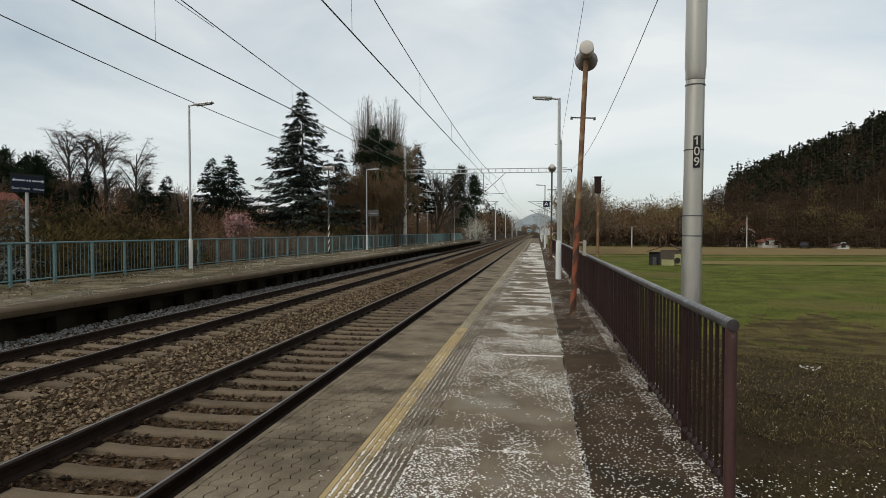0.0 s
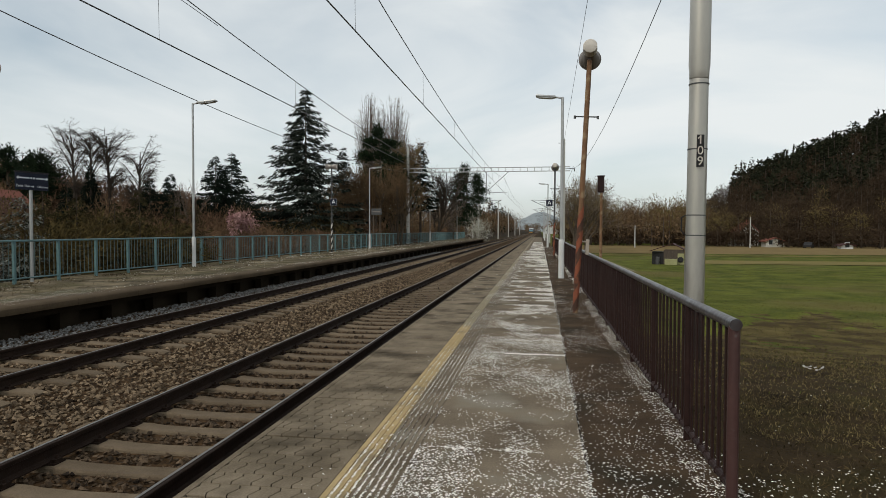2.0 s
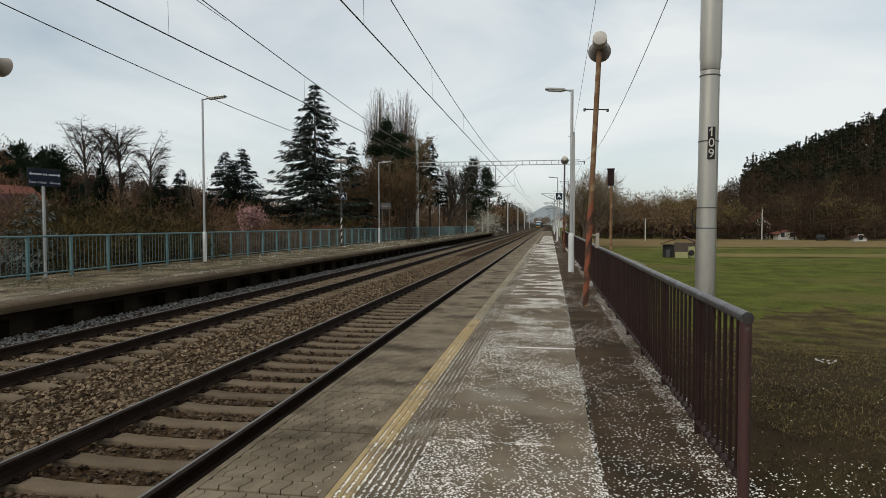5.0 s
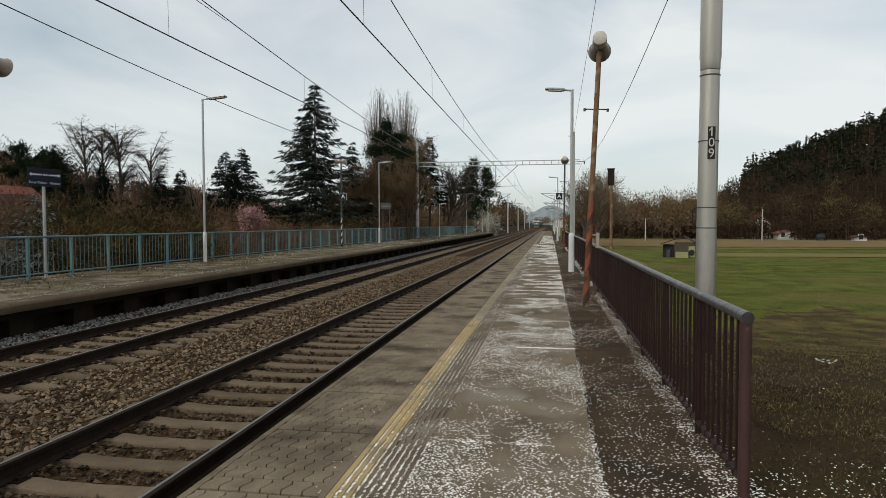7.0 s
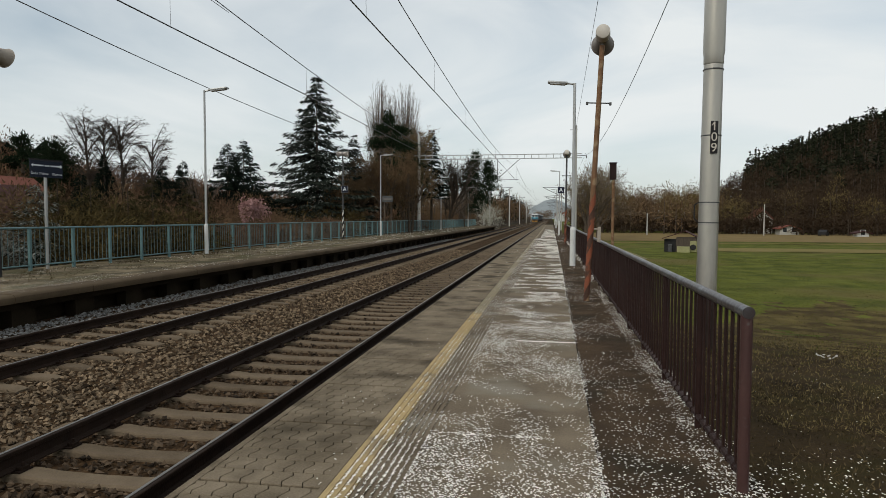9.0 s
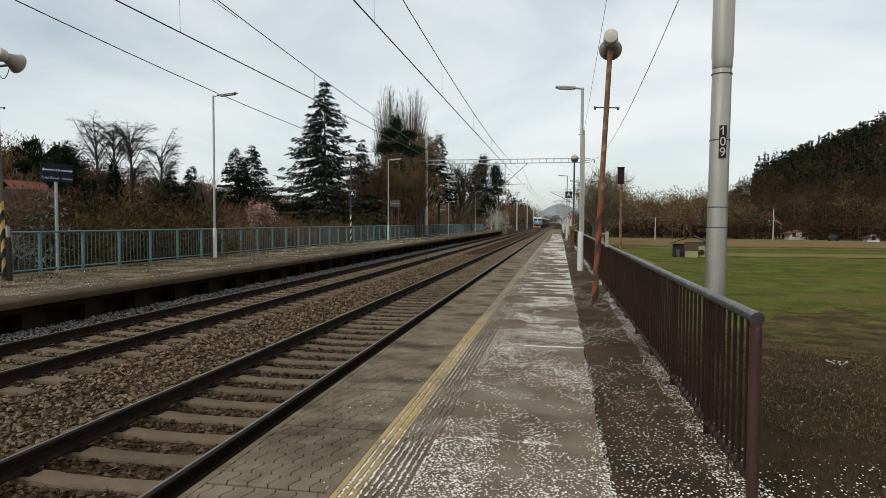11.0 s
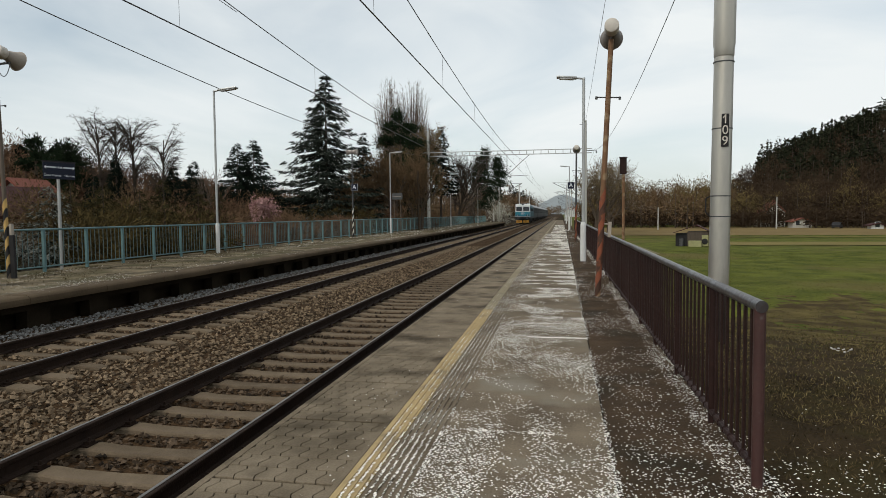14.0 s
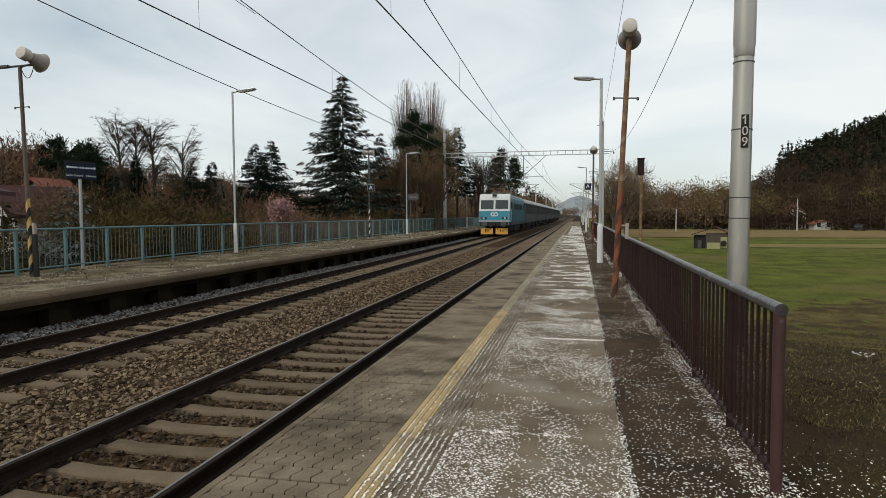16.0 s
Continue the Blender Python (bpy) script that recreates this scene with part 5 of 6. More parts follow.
def open_tree(at, h, r, seed, lean=0.0):
    """A tall leafless tree: slim trunk, limbs that spread out flat, and layered tufts of dark twigs at their ends."""
    g = np.random.default_rng(seed)
    t = thing("bare_tree", "tall bare deciduous tree with an open layered crown", "tree", "bare trees", at=at)
    bm = tapered_trunk(bm_new(), [(0, 0, -0.5), (lean * 0.5, 0, h * 0.5), (lean, 0, h * 0.97)], [0.17, 0.12, 0.03], 8)
    P, Q, W = [], [], []
    for k in range(40):
        f = 0.26 + 0.62 * g.random()
        a = g.uniform(0, 6.283)
        span = math.sin(math.pi * min(0.94, 0.10 + 0.86 * (1.0 - f) / 0.72)) ** 0.7
        R = r * span * g.uniform(0.45, 1.05)
        d = np.array([math.cos(a), math.sin(a), 0.0])
        p = np.array([lean * f, 0, f * h])
        m = p + d * R * 0.45 + np.array([0, 0, R * g.uniform(0.5, 1.0)])
        q = p + d * R + np.array([g.normal(0, 0.15), 0, R * g.uniform(0.9, 1.7)])
        tube(bm, p, m, 0.045, 0.028, 5, cap=False)
        tube(bm, m, q, 0.035, 0.012, 4, cap=False)
        for j in range(13):
            u = g.uniform(0.3, 1.0)
            s = p + (m - p) * u * 2 if u < 0.5 else m + (q - m) * (u - 0.5) * 2
            b = d + g.normal(0, 0.75, 3) * np.array([1, 1, 0.45])
            b = b / np.linalg.norm(b) * g.uniform(0.35, 1.0) * (0.45 + 0.12 * r)
            b[2] = b[2] * 0.8 + 0.12
            e = s + b
            P.append(s)
            Q.append(e)
            W.append(0.034)
            for i in range(8):
                w = s + b * g.uniform(0.2, 1.05)
                c = b * 0.35 + g.normal(0, 0.24, 3) * np.array([1, 1, 0.5])
                P.append(w)
                Q.append(w + c)
                W.append(0.022)
    part("trunk", bm, M_TWIG_DARK, t, "dark slim trunk and limbs", True)
    P, Q = np.array(P), np.array(Q)
    v, f = sprays(P, Q - P, np.linalg.norm(Q - P, axis=1), np.array(W), 0.0, g)
    o = new("twig_mass", mesh_from("twig_mass", v, f, M_TWIG_DARK))
    o.parent = t


def weeping_tree(at):
    g = np.random.default_rng(5)
    t = thing("blossom_tree", "small weeping cherry tree in pink blossom", "tree", at=at)
    bm = tapered_trunk(bm_new(), [(0, 0, -0.4), (0.05, 0, 1.4), (0, 0.1, 2.6)], [0.12, 0.1, 0.05], 8)
    part("trunk", bm, M_BARK, t, smooth=True)
    Ps, Ds = [], []
    for k in range(24):
        a, R, z0 = g.uniform(0, 6.283), g.uniform(0.25, 1.1), g.uniform(2.2, 2.9)
        fall = g.uniform(0.5, 2.5)
        n = 60
        u = g.uniform(0, 1, n)
        x, z = R * np.minimum(1, u * 2.2) ** 0.7, z0 + 0.4 * np.minimum(1, u * 2.5) - fall * np.maximum(0, u - 0.3)
        Ps.append(np.stack([np.cos(a) * x, np.sin(a) * x, z], -1) + g.normal(0, 0.07, (n, 3)))
        Ds.append(g.normal(0, 1, (n, 3)) + np.array([0, 0, -0.8]))
    P, D = np.concatenate(Ps), np.concatenate(Ds)
    v, f = sprays(P, D, g.uniform(0.10, 0.24, len(P)), g.uniform(0.05, 0.11, len(P)), 0.0, g)
    o = new("blossom", mesh_from("blossom", v, f, M_PINK))
    o.parent = t


def woods(name, label, spots, material, seed, density=260, size=1.0, conical=False, thin=1.0):
    """A far wood as one mass: a ragged crown of twig or needle sprays for every tree, with its trunk."""
    g = np.random.default_rng(seed)
    Ps, Ds, Ls, Ws = [], [], [], []
    tv, tf = [], []
    for x, y, z, h, r in spots:
        n = density
        if conical:
            f = g.uniform(0.06, 1, n) ** 0.9
            R = r * (1 - f) ** 0.8 * np.sqrt(g.uniform(0.1, 1, n)) * (1 + 0.25 * np.sin(f * 40 + g.uniform(0, 6)))
            a = g.uniform(0, 6.283, n)
            P = np.stack([x + R * np.cos(a), y + R * np.sin(a), z + f * h], -1)
            D = np.stack([np.cos(a), np.sin(a), np.full(n, 0.15)], -1) + g.normal(0, 0.45, (n, 3))
        else:
            d = g.normal(0, 1, (n, 3))
            d /= np.linalg.norm(d, axis=1, keepdims=True)
            lump = 1 + 0.22 * np.sin(d[:, 0] * 5 + g.uniform(0, 6)) + 0.2 * np.sin(d[:, 2] * 6 + g.uniform(0, 6))
            q = d * (g.uniform(0.1, 1, (n, 1)) ** 0.4) * np.array([r, r, h * 0.42]) * lump[:, None]
            P = q + np.array([x, y, z + h * 0.55])
            D = d + np.array([0, 0, 0.5]) + g.normal(0, 0.6, (n, 3))
        Ps.append(P)
        Ds.append(D)
        Ls.append(g.uniform(0.6, 1.6, n) * size)
        Ws.append(g.uniform(0.14, 0.36, n) * size * (2.2 if conical else thin))
        k = len(tv)
        for a in range(3):
            tv += [(x + 0.2 * math.cos(2.1 * a), y + 0.2 * math.sin(2.1 * a), z - 1.5), (x + 0.08 * math.cos(2.1 * a), y + 0.08 * math.sin(2.1 * a), z + h * 0.8)]
        tf += [[k, k + 2, k + 3, k + 1], [k + 2, k + 4, k + 5, k + 3], [k + 4, k, k + 1, k + 5]]
    v, f = sprays(np.concatenate(Ps), np.concatenate(Ds), np.concatenate(Ls), np.concatenate(Ws), 0.0, g)
    w = thing(name, label, "woods", kind="stuff")
    o = new("crowns", mesh_from("crowns", v, f, material))
    o.parent = w
    o = new("trunks", mesh_from("trunks", tv, tf, M_BARK))
    o.parent = w


def polar(az, d):
    """A place by its bearing from the track's direction, degrees to the right, and its distance from the platform's end."""
    return d * math.sin(radians(az)), d * math.cos(radians(az))


def on_ground(az, d):
    x, y = polar(az, d)
    return (x, y, float(ground_z(x, y)))


def build_left_trees():
    conifer("spruce_tree", "tall blue-green spruce with pale-tipped drooping branches", on_ground(-20.6, 56.0), 14.2, 6.2, M_NEEDLE, 11, 0.04, 1.2, 0.95, 0.42, 0.34, "spruce", 0.09)
    conifer("spruce_tree", "dark young spruce in the gardens", on_ground(-28.0, 52.0), 7.8, 3.2, M_NEEDLE_DARK, 12, 0.03, 1.6, 0.9, 0.16, 0.14)
    conifer("spruce_tree", "dark young spruce in the gardens", on_ground(-26.7, 53.0), 8.2, 3.9, M_NEEDLE_DARK, 13, 0.03, 1.6, 0.9, 0.14, 0.14)
    conifer("spruce_tree", "small dark spruce among the shrubs", on_ground(-31.5, 50.0), 6.2, 2.3, M_NEEDLE_DARK, 14, 0.03, 1.9, 0.85, 0.12, 0.16)
    conifer("spruce_tree", "small dark spruce among the shrubs", on_ground(-33.0, 52.0), 5.8, 2.1, M_NEEDLE_DARK, 15, 0.03, 1.9, 0.85, 0.12, 0.16)
    conifer("spruce_tree", "snow-grey young spruce close behind the fence", on_ground(-41.6, 23.5), 2.95, 1.6, M_NEEDLE, 16, 0.02, 1.7, 0.85, 0.3, 0.2, "spruce", 0.6)
    conifer("spruce_tree", "tall narrow spruce behind the loudspeaker post", on_ground(-17.4, 60.0), 9.7, 3.1, M_NEEDLE, 17, 0.03, 1.5, 0.9, 0.3, 0.3, "spruce", 0.08)
    conifer("spruce_tree", "dark slim conifer beside the mast", on_ground(-10.6, 76.0), 12.2, 3.0, M_NEEDLE_DARK, 18, 0.36, 1.0, 0.8, 0.45, 0.2)
    pine("pine_tree", "dark pine with a ragged crown behind the fence", on_ground(-14.2, 66.0), 12.2,
         [(-0.2, 0, 11.8, 0.5, 0.6), (-1.0, 0, 10.8, 0.8, 0.45), (0.9, 0, 10.6, 0.9, 0.45), (-1.6, 0.3, 9.4, 1.0, 0.5), (0.2, 0, 9.6, 0.8, 0.5), (1.6, -0.6, 9.0, 1.0, 0.5), (2.0, 0, 7.4, 1.0, 0.6), (-0.6, 0.5, 7.0, 1.9, 0.9), (0.9, 0, 5.6, 1.8, 0.8), (-0.8, 0, 4.6, 1.9, 0.9), (0.3, 0, 3.0, 1.8, 1.0)], 19, M_PINE)
    pine("pine_tree", "pine with a dense twin-topped dark green crown", on_ground(-6.5, 118.0), 13.0,
         [(-0.4, 0, 12.9, 0.7, 0.9), (-0.8, 0, 11.7, 1.3, 0.8), (-1.2, 0, 10.4, 1.8, 0.8), (-1.3, 0, 9.0, 2.1, 0.8), (-1.2, 0, 7.6, 2.2, 0.8), (-0.6, 0, 6.2, 2.2, 0.8),
          (1.9, 0, 11.3, 0.7, 0.9), (2.0, 0, 10.2, 1.2, 0.7), (2.3, 0, 8.9, 1.4, 0.8), (1.9, 0, 7.4, 1.6, 0.7), (0.6, 0, 4.8, 1.9, 0.8), (-0.6, 0, 3.4, 1.6, 0.8)], 20, M_PINE, 1.25)
    pine("pine_tree", "rounded pine on the slope behind the gardens", on_ground(-40.6, 65.0), 6.6,
         [(0, 0, 6.2, 0.9, 0.8), (0.6, 0, 5.2, 1.3, 0.9), (-0.9, 0, 4.9, 1.4, 0.8), (0, 0, 3.6, 1.8, 1.0)], 21, M_PINE)
    pine("pine_tree", "thin dark pine on the slope behind the gardens", on_ground(-42.6, 68.0), 6.6,
         [(0, 0, 6.3, 0.7, 0.6), (0.6, 0, 5.2, 0.9, 0.5), (-0.9, 0, 4.5, 0.9, 0.5)], 23, M_PINE)
    conifer("spruce_tree", "dark spruce standing among bare trees", on_ground(-37.2, 60.0), 6.6, 1.7, M_NEEDLE_DARK, 22, 0.03, 2.0, 0.85, 0.25, 0.2)
    conifer("spruce_tree", "dark slim spruce among the garden shrubs", on_ground(-38.8, 35.0), 4.3, 1.0, M_NEEDLE_DARK, 24, 0.03, 2.0, 0.8, 0.2, 0.2)
    for k, (az, d, h) in enumerate(((-38.2, 27, 3.3), (-35.6, 26, 2.9), (-33.8, 28, 3.5), (-31.2, 30, 3.3), (-29.6, 31, 3.0), (-40.4, 29, 3.6))):
        conifer("young_conifer", "olive-tinged young conifer among the shrubs", on_ground(az, d), h, 1.5, M_NEEDLE_OLIVE, 200 + k, 0.02, 1.8)
    conifer("young_conifer", "olive-tinged young conifer among the shrubs", on_ground(-46.2, 22.5), 2.5, 1.3, M_NEEDLE_OLIVE, 210, 0.02, 2.3)
    # broom-shaped bare poplars
    for k, (az, d, h, r) in enumerate(((-15.05, 84, 19.7, 2.3), (-13.1, 84, 19.7, 2.5), (-11.9, 88, 14.5, 1.5))):
        poplar(on_ground(az, d), h, r, 30 + k)
    # open bare crowns on the slope
    for k, (az, d, top, r, lean) in enumerate(((-38.1, 62, 10.2, 1.9, -0.5), (-37.0, 63, 10.4, 1.5, -0.3), (-35.7, 62, 10.5, 1.9, -0.5), (-33.9, 61, 9.0, 1.8, 0.3))):
        x, y, z = on_ground(az, d)
        open_tree((x, y, z), (top - z) * 0.92, r, 40 + k, lean)
    bare_tree("bare_tree", "bare grey garden tree past the conifers", on_ground(-9.1, 92), 12.5, 50, 4, 0.42, 0.12, 2, M_TWIG_DARK, None, 3)
    bare_tree("bare_tree", "bare grey garden tree past the conifers", on_ground(-7.6, 98), 9, 51, 4, 0.42, 0.12, 1, M_TWIG_PALE, None, 3)
    bare_tree("bare_tree", "slender bare birch among shrubs", on_ground(-30.0, 47), 6.2, 52, 3, 0.25, 0.25, 1, M_TWIG, None, 3)
    bare_tree("bare_tree", "bare tree with russet buds by the mast", on_ground(-12.0, 73), 12.2, 53, 4, 0.3, 0.2, 2, M_TWIG_BROWN, M_TWIG_GOLD, 3)
    for k, (az, d, h) in enumerate(((-17.0, 58, 7.5), (-15.6, 60, 8.5), (-14.2, 58, 8.0), (-12.6, 60, 8.5), (-18.4, 55, 6.0))):
        bare_tree("bare_tree", "thin brown leafless tree behind the far fence", on_ground(az, d), h, 56 + k, 4, 0.36, 0.2, 2, M_TWIG_BROWN, None, 3)
    bush("blossom_shrub", "white flowering shrub past the platform's end", on_ground(-5.3, 112), (2.6, 2.6, 5.2), M_BLOSSOM, 60, 1800, "shrub", "shrubs", 0.9)
    weeping_tree(on_ground(-26.2, 40.0))
    # the bank of shrubs behind the fence
    mats = [(M_TWIG_BROWN, "tangled brown shrub behind the fence"), (M_TWIG_OLIVE, "olive-green budding shrub behind the fence"), (M_TWIG_RED, "reddish-brown bare shrub behind the fence")]
    g = random.Random(3)
    k = 0
    y = 10.0
    while y < 108:
        for row, (x0, h0) in enumerate(((-16.2, 2.6), (-20.5, 3.1), (-26, 3.7))):
            ma, lab = mats[(g.choice((0, 0, 1, 2)) + (1 if row == 1 else 0)) % 3] if y > 34 else mats[g.choice((0, 0, 1, 1))]
            if 26 < y < 46 and row == 0:
                ma, lab = mats[2]
            x = x0 + g.uniform(-1.2, 1.2)
            yy = y + g.uniform(-1, 1) + row * 1.7
            if -47.5 < math.degrees(math.atan2(x, yy)) < (-39.0 if yy < 20 else -42.0):
                continue
            h = h0 * g.uniform(0.75, 1.2) * (0.72 if row == 0 and 30 < yy < 50 else 1)
            bush("shrub", lab, (x, yy, float(ground_z(x, yy))), (2.3, 2.3, h), ma, 100 + k, 3500 if y < 45 else 1700, fine=0.60 if y < 45 else 0.76, upright=0.25)
            k += 1
        y += 3.4 if y < 60 else 5.0
    # woods on the slope behind
    g = random.Random(4)
    spots = []
    for _ in range(430):
        az, d = g.uniform(-58, -16), g.uniform(58, 130)
        x, y = polar(az, d)
        if x < -27:
            k = 1.0 + 0.5 * min(1.0, max(0.0, (-az - 36) / 8))
            spots.append((x, y, float(ground_z(x, y)), k * g.uniform(2.4, 4.2), g.uniform(1.6, 2.5)))
    woods("slope_woods", "brown leafless woods on the slope behind the gardens", spots, M_TWIG_RED, 70, 340, 0.46, thin=0.8)
    spots = []
    for _ in range(5):
        az, d = g.uniform(-56, -40), g.uniform(70, 110)
        x, y = polar(az, d)
        spots.append((x, y, float(ground_z(x, y)), g.uniform(4.0, 6.0), g.uniform(1.3, 1.8)))
    woods("slope_conifers", "scattered dark conifers on the slope", spots, M_NEEDLE_DARK, 71, 420, 0.5, True)
    spots = []
    for _ in range(230):
        y = g.uniform(135, 520)
        x = g.uniform(-60, -15)
        spots.append((x, y, -0.5, g.uniform(7, 10) * (0.6 + y / 520), g.uniform(2, 3.2)))
    woods("lineside_woods", "brown bare trees along the line in the distance", spots, M_TWIG_BROWN, 72, 180, 0.95)
    spots = []
    for _ in range(26):
        y = g.uniform(240, 420)
        spots.append((g.uniform(-40, -18), y, -0.5, g.uniform(10, 15), g.uniform(2, 2.8)))
    woods("lineside_conifers", "dark conifers along the line in the distance", spots, M_NEEDLE_DARK, 73, 300, 0.8, True)


def build_right_trees():
    g = random.Random(8)
    spots, gold, con = [], [], []
    for _ in range(270):
        az, d = g.uniform(2.2, 36), g.uniform(176, 225)
        x, y = polar(az, d)
        h = g.uniform(9, 13.0) * (1.1 if az < 14 else 0.9)
        (gold if g.random() < (0.45 if az < 14 else 0.12) else spots).append((x, y, max(float(hill_z(x, y)), -2.4), h, g.uniform(2.6, 4.2)))
    woods("field_edge_woods", "brown leafless woods at the field's far edge", [q for q in spots if q[0] / q[1] < 0.25], M_TWIG_BROWN, 80, 760, 0.58, thin=0.9)
    woods("hill_foot_woods", "dark brown leafless woods at the hill's foot", [q for q in spots if q[0] / q[1] >= 0.25], M_HILLTWIG, 86, 380, 0.72)
    woods("budding_woods", "golden-olive budding trees at the field's far edge", gold, M_TWIG_GOLD, 81, 800, 0.56)
    low = []
    for _ in range(120):
        az, d = g.uniform(2.0, 36), g.uniform(168, 178)
        x, y = polar(az, d)
        low.append((x, y, -2.4, g.uniform(3, 5), g.uniform(2.0, 3.0)))
    woods("hedge", "brown hedge along the field's far edge", low, M_HILLTWIG, 82, 160, 0.8)
    mixed = []
    for _ in range(760):
        az, d = g.uniform(15.5, 44), 215 + 130 * g.random() ** 0.8
        x, y = polar(az, d)
        z = float(hill_z(x, y))
        steep = (d - 215) / 130
        if g.random() < 0.30 + 1.1 * steep:
            con.append((x, y, z, g.uniform(7.5, 11.5), g.uniform(1.6, 2.5)))
        else:
            mixed.append((x, y, z, g.uniform(7, 10), g.uniform(2.4, 3.6)))
    for _ in range(46):
        az, d = g.uniform(11.5, 17.0), g.uniform(235, 310)
        x, y = polar(az, d)
        mixed.append((x, y, float(hill_z(x, y)), g.uniform(8.5, 11), g.uniform(2.6, 3.8)))
    for _ in range(230):
        az = g.uniform(16.4, 44)
        x, y = polar(az, g.uniform(285, 330))
        con.append((x, y, float(hill_z(x, y)), g.uniform(8, 12.5), g.uniform(1.5, 2.3)))
    for _ in range(6):
        x, y = polar(g.uniform(15.6, 17.0), g.uniform(285, 310))
        con.append((x, y, float(hill_z(x, y)), g.uniform(13, 17), g.uniform(2.2, 3.0)))
    woods("hill_conifers", "dark conifer forest on the hill", con, M_HILLCON, 83, 150, 0.92, True)
    woods("hill_woods", "brown bare trees on the hill's lower slope", mixed, M_HILLTWIG, 84, 230, 0.92)
    spots = []
    for _ in range(120):
        y = g.uniform(150, 620)
        spots.append((4.5 + 0.011 * y + g.uniform(2, 34), y, -2, g.uniform(7, 11) * (0.75 + y / 900), g.uniform(2, 3.5)))
    woods("lineside_trees", "brown trees beside the far line", spots, M_TWIG_BROWN, 85, 200, 0.95)
    spots = [(g.uniform(-110, 130), g.uniform(908, 990), -1, g.uniform(8, 14), g.uniform(3, 5)) for _ in range(90)]
    woods("valley_trees", "brown trees across the valley in the far distance", spots, M_TWIG_BROWN, 87, 160, 1.4)
    bare_tree("bare_tree", "pale budding tree beside the line", on_ground(2.9, 105), 13.5, 90, 4, 0.42, 0.12, 2, M_TWIG_PALE, M_TWIG_GOLD, 3)
    bare_tree("bare_tree", "pale budding tree beside the line", on_ground(4.0, 128), 15.5, 91, 4, 0.42, 0.12, 2, M_TWIG_PALE, M_TWIG_GOLD, 3)


M_HILLCON = mat("hill_needles", (0.040, 0.042, 0.023), (0.012, 0.014, 0.009), 0.95, spec=0.04, scale=0.2, fine=2, bump=0.0, island=0.7)


def build_grass():
    """Tufts of grass on the soil and the near field, weeds along the far platform's fence."""
    g = np.random.default_rng(21)
    n = 20000
    x = L_FENCE + 0.1 + 2.6 * g.random(n) ** 2.2
    y = 9 + 55 * g.random(n) ** 1.5
    keep = np.array([noise.noise((a * 1.3, b * 0.7, 11.0)) for a, b in zip(x, y)]) > g.uniform(-0.25, 0.5, n)
    P = np.stack([x, y, np.zeros(n)], -1)[keep]
    n = len(P)
    v, f = sprays(P, g.normal(0, 1.0, (n, 3)) + np.array([0, 0, 1]), g.uniform(0.03, 0.09, n), g.uniform(0.006, 0.016, n), 0.0, g)
    tagged(new("platform_weeds", mesh_from("platform_weeds", v, f, M_SOILGRASS)), "low dry weeds growing on the far platform", "grass", kind="stuff")
    for name, label, n, x0, x1, y0, y1, ma, h in (("grass_tufts", "short green grass of the field", 62000, 1.2, 30, 5, 62, M_FIELD, 0.05),
                                                  ("dry_grass", "sparse dry grass on bare soil", 44000, 1.15, 18, 2.0, 34, M_SOILGRASS, 0.06),
                                                  ("dry_grass", "matted straw and weeds on bare soil", 40000, 1.6, 13, 5.0, 17, M_STRAW, 0.06),
                                                  ("dry_grass", "short dark weeds on bare soil", 24000, 1.1, 7.5, 2.0, 7.0, M_SOILGRASS, 0.07)):
        x = x0 + (x1 - x0) * g.random(n)
        y = y0 + (y1 - y0) * g.random(n) ** 1.4
        clump = np.array([noise.noise((a * 0.45, b * 0.45, 1.0)) + 0.6 * noise.noise((a * 1.6, b * 1.6, 5.0)) for a, b in zip(x, y)])
        edge = np.clip((y + 9 * clump - 8) / 14, 0, 1)
        keep = g.random(n) < (edge if ma is M_FIELD else np.clip(1.25 - edge, 0.15, 1))
        x, y = x[keep], y[keep]
        n = len(x)
        P = np.stack([x, y, ground_z(x, y)], -1)
        D = g.normal(0, 1.1, (n, 3)) + np.array([0, 0, 1])
        v, f = sprays(P, D, g.uniform(0.5, 1.4, n) * h * np.clip(0.45 + 0.035 * y, 0, 1), g.uniform(0.003, 0.008, n) * (1 + y / 12), 0.0, g)
        tagged(new(name, mesh_from(name, v, f, ma)), label, "grass", kind="stuff")


M_LIME = mat("faded_lime", (0.36, 0.35, 0.17), (0.24, 0.23, 0.11), 0.8, scale=3, fine=30, bump=0.1)
M_STRAW = mat("matted_straw", (0.235, 0.182, 0.084), (0.052, 0.040, 0.017), 0.9, spec=0.04, scale=0.9, fine=10, bump=0.0, island=0.9)
M_SOILGRASS = mat("dry_soil_grass", (0.120, 0.086, 0.043), (0.016, 0.0135, 0.007), 0.9, spec=0.04, scale=0.8, fine=10, bump=0.0, island=0.8)


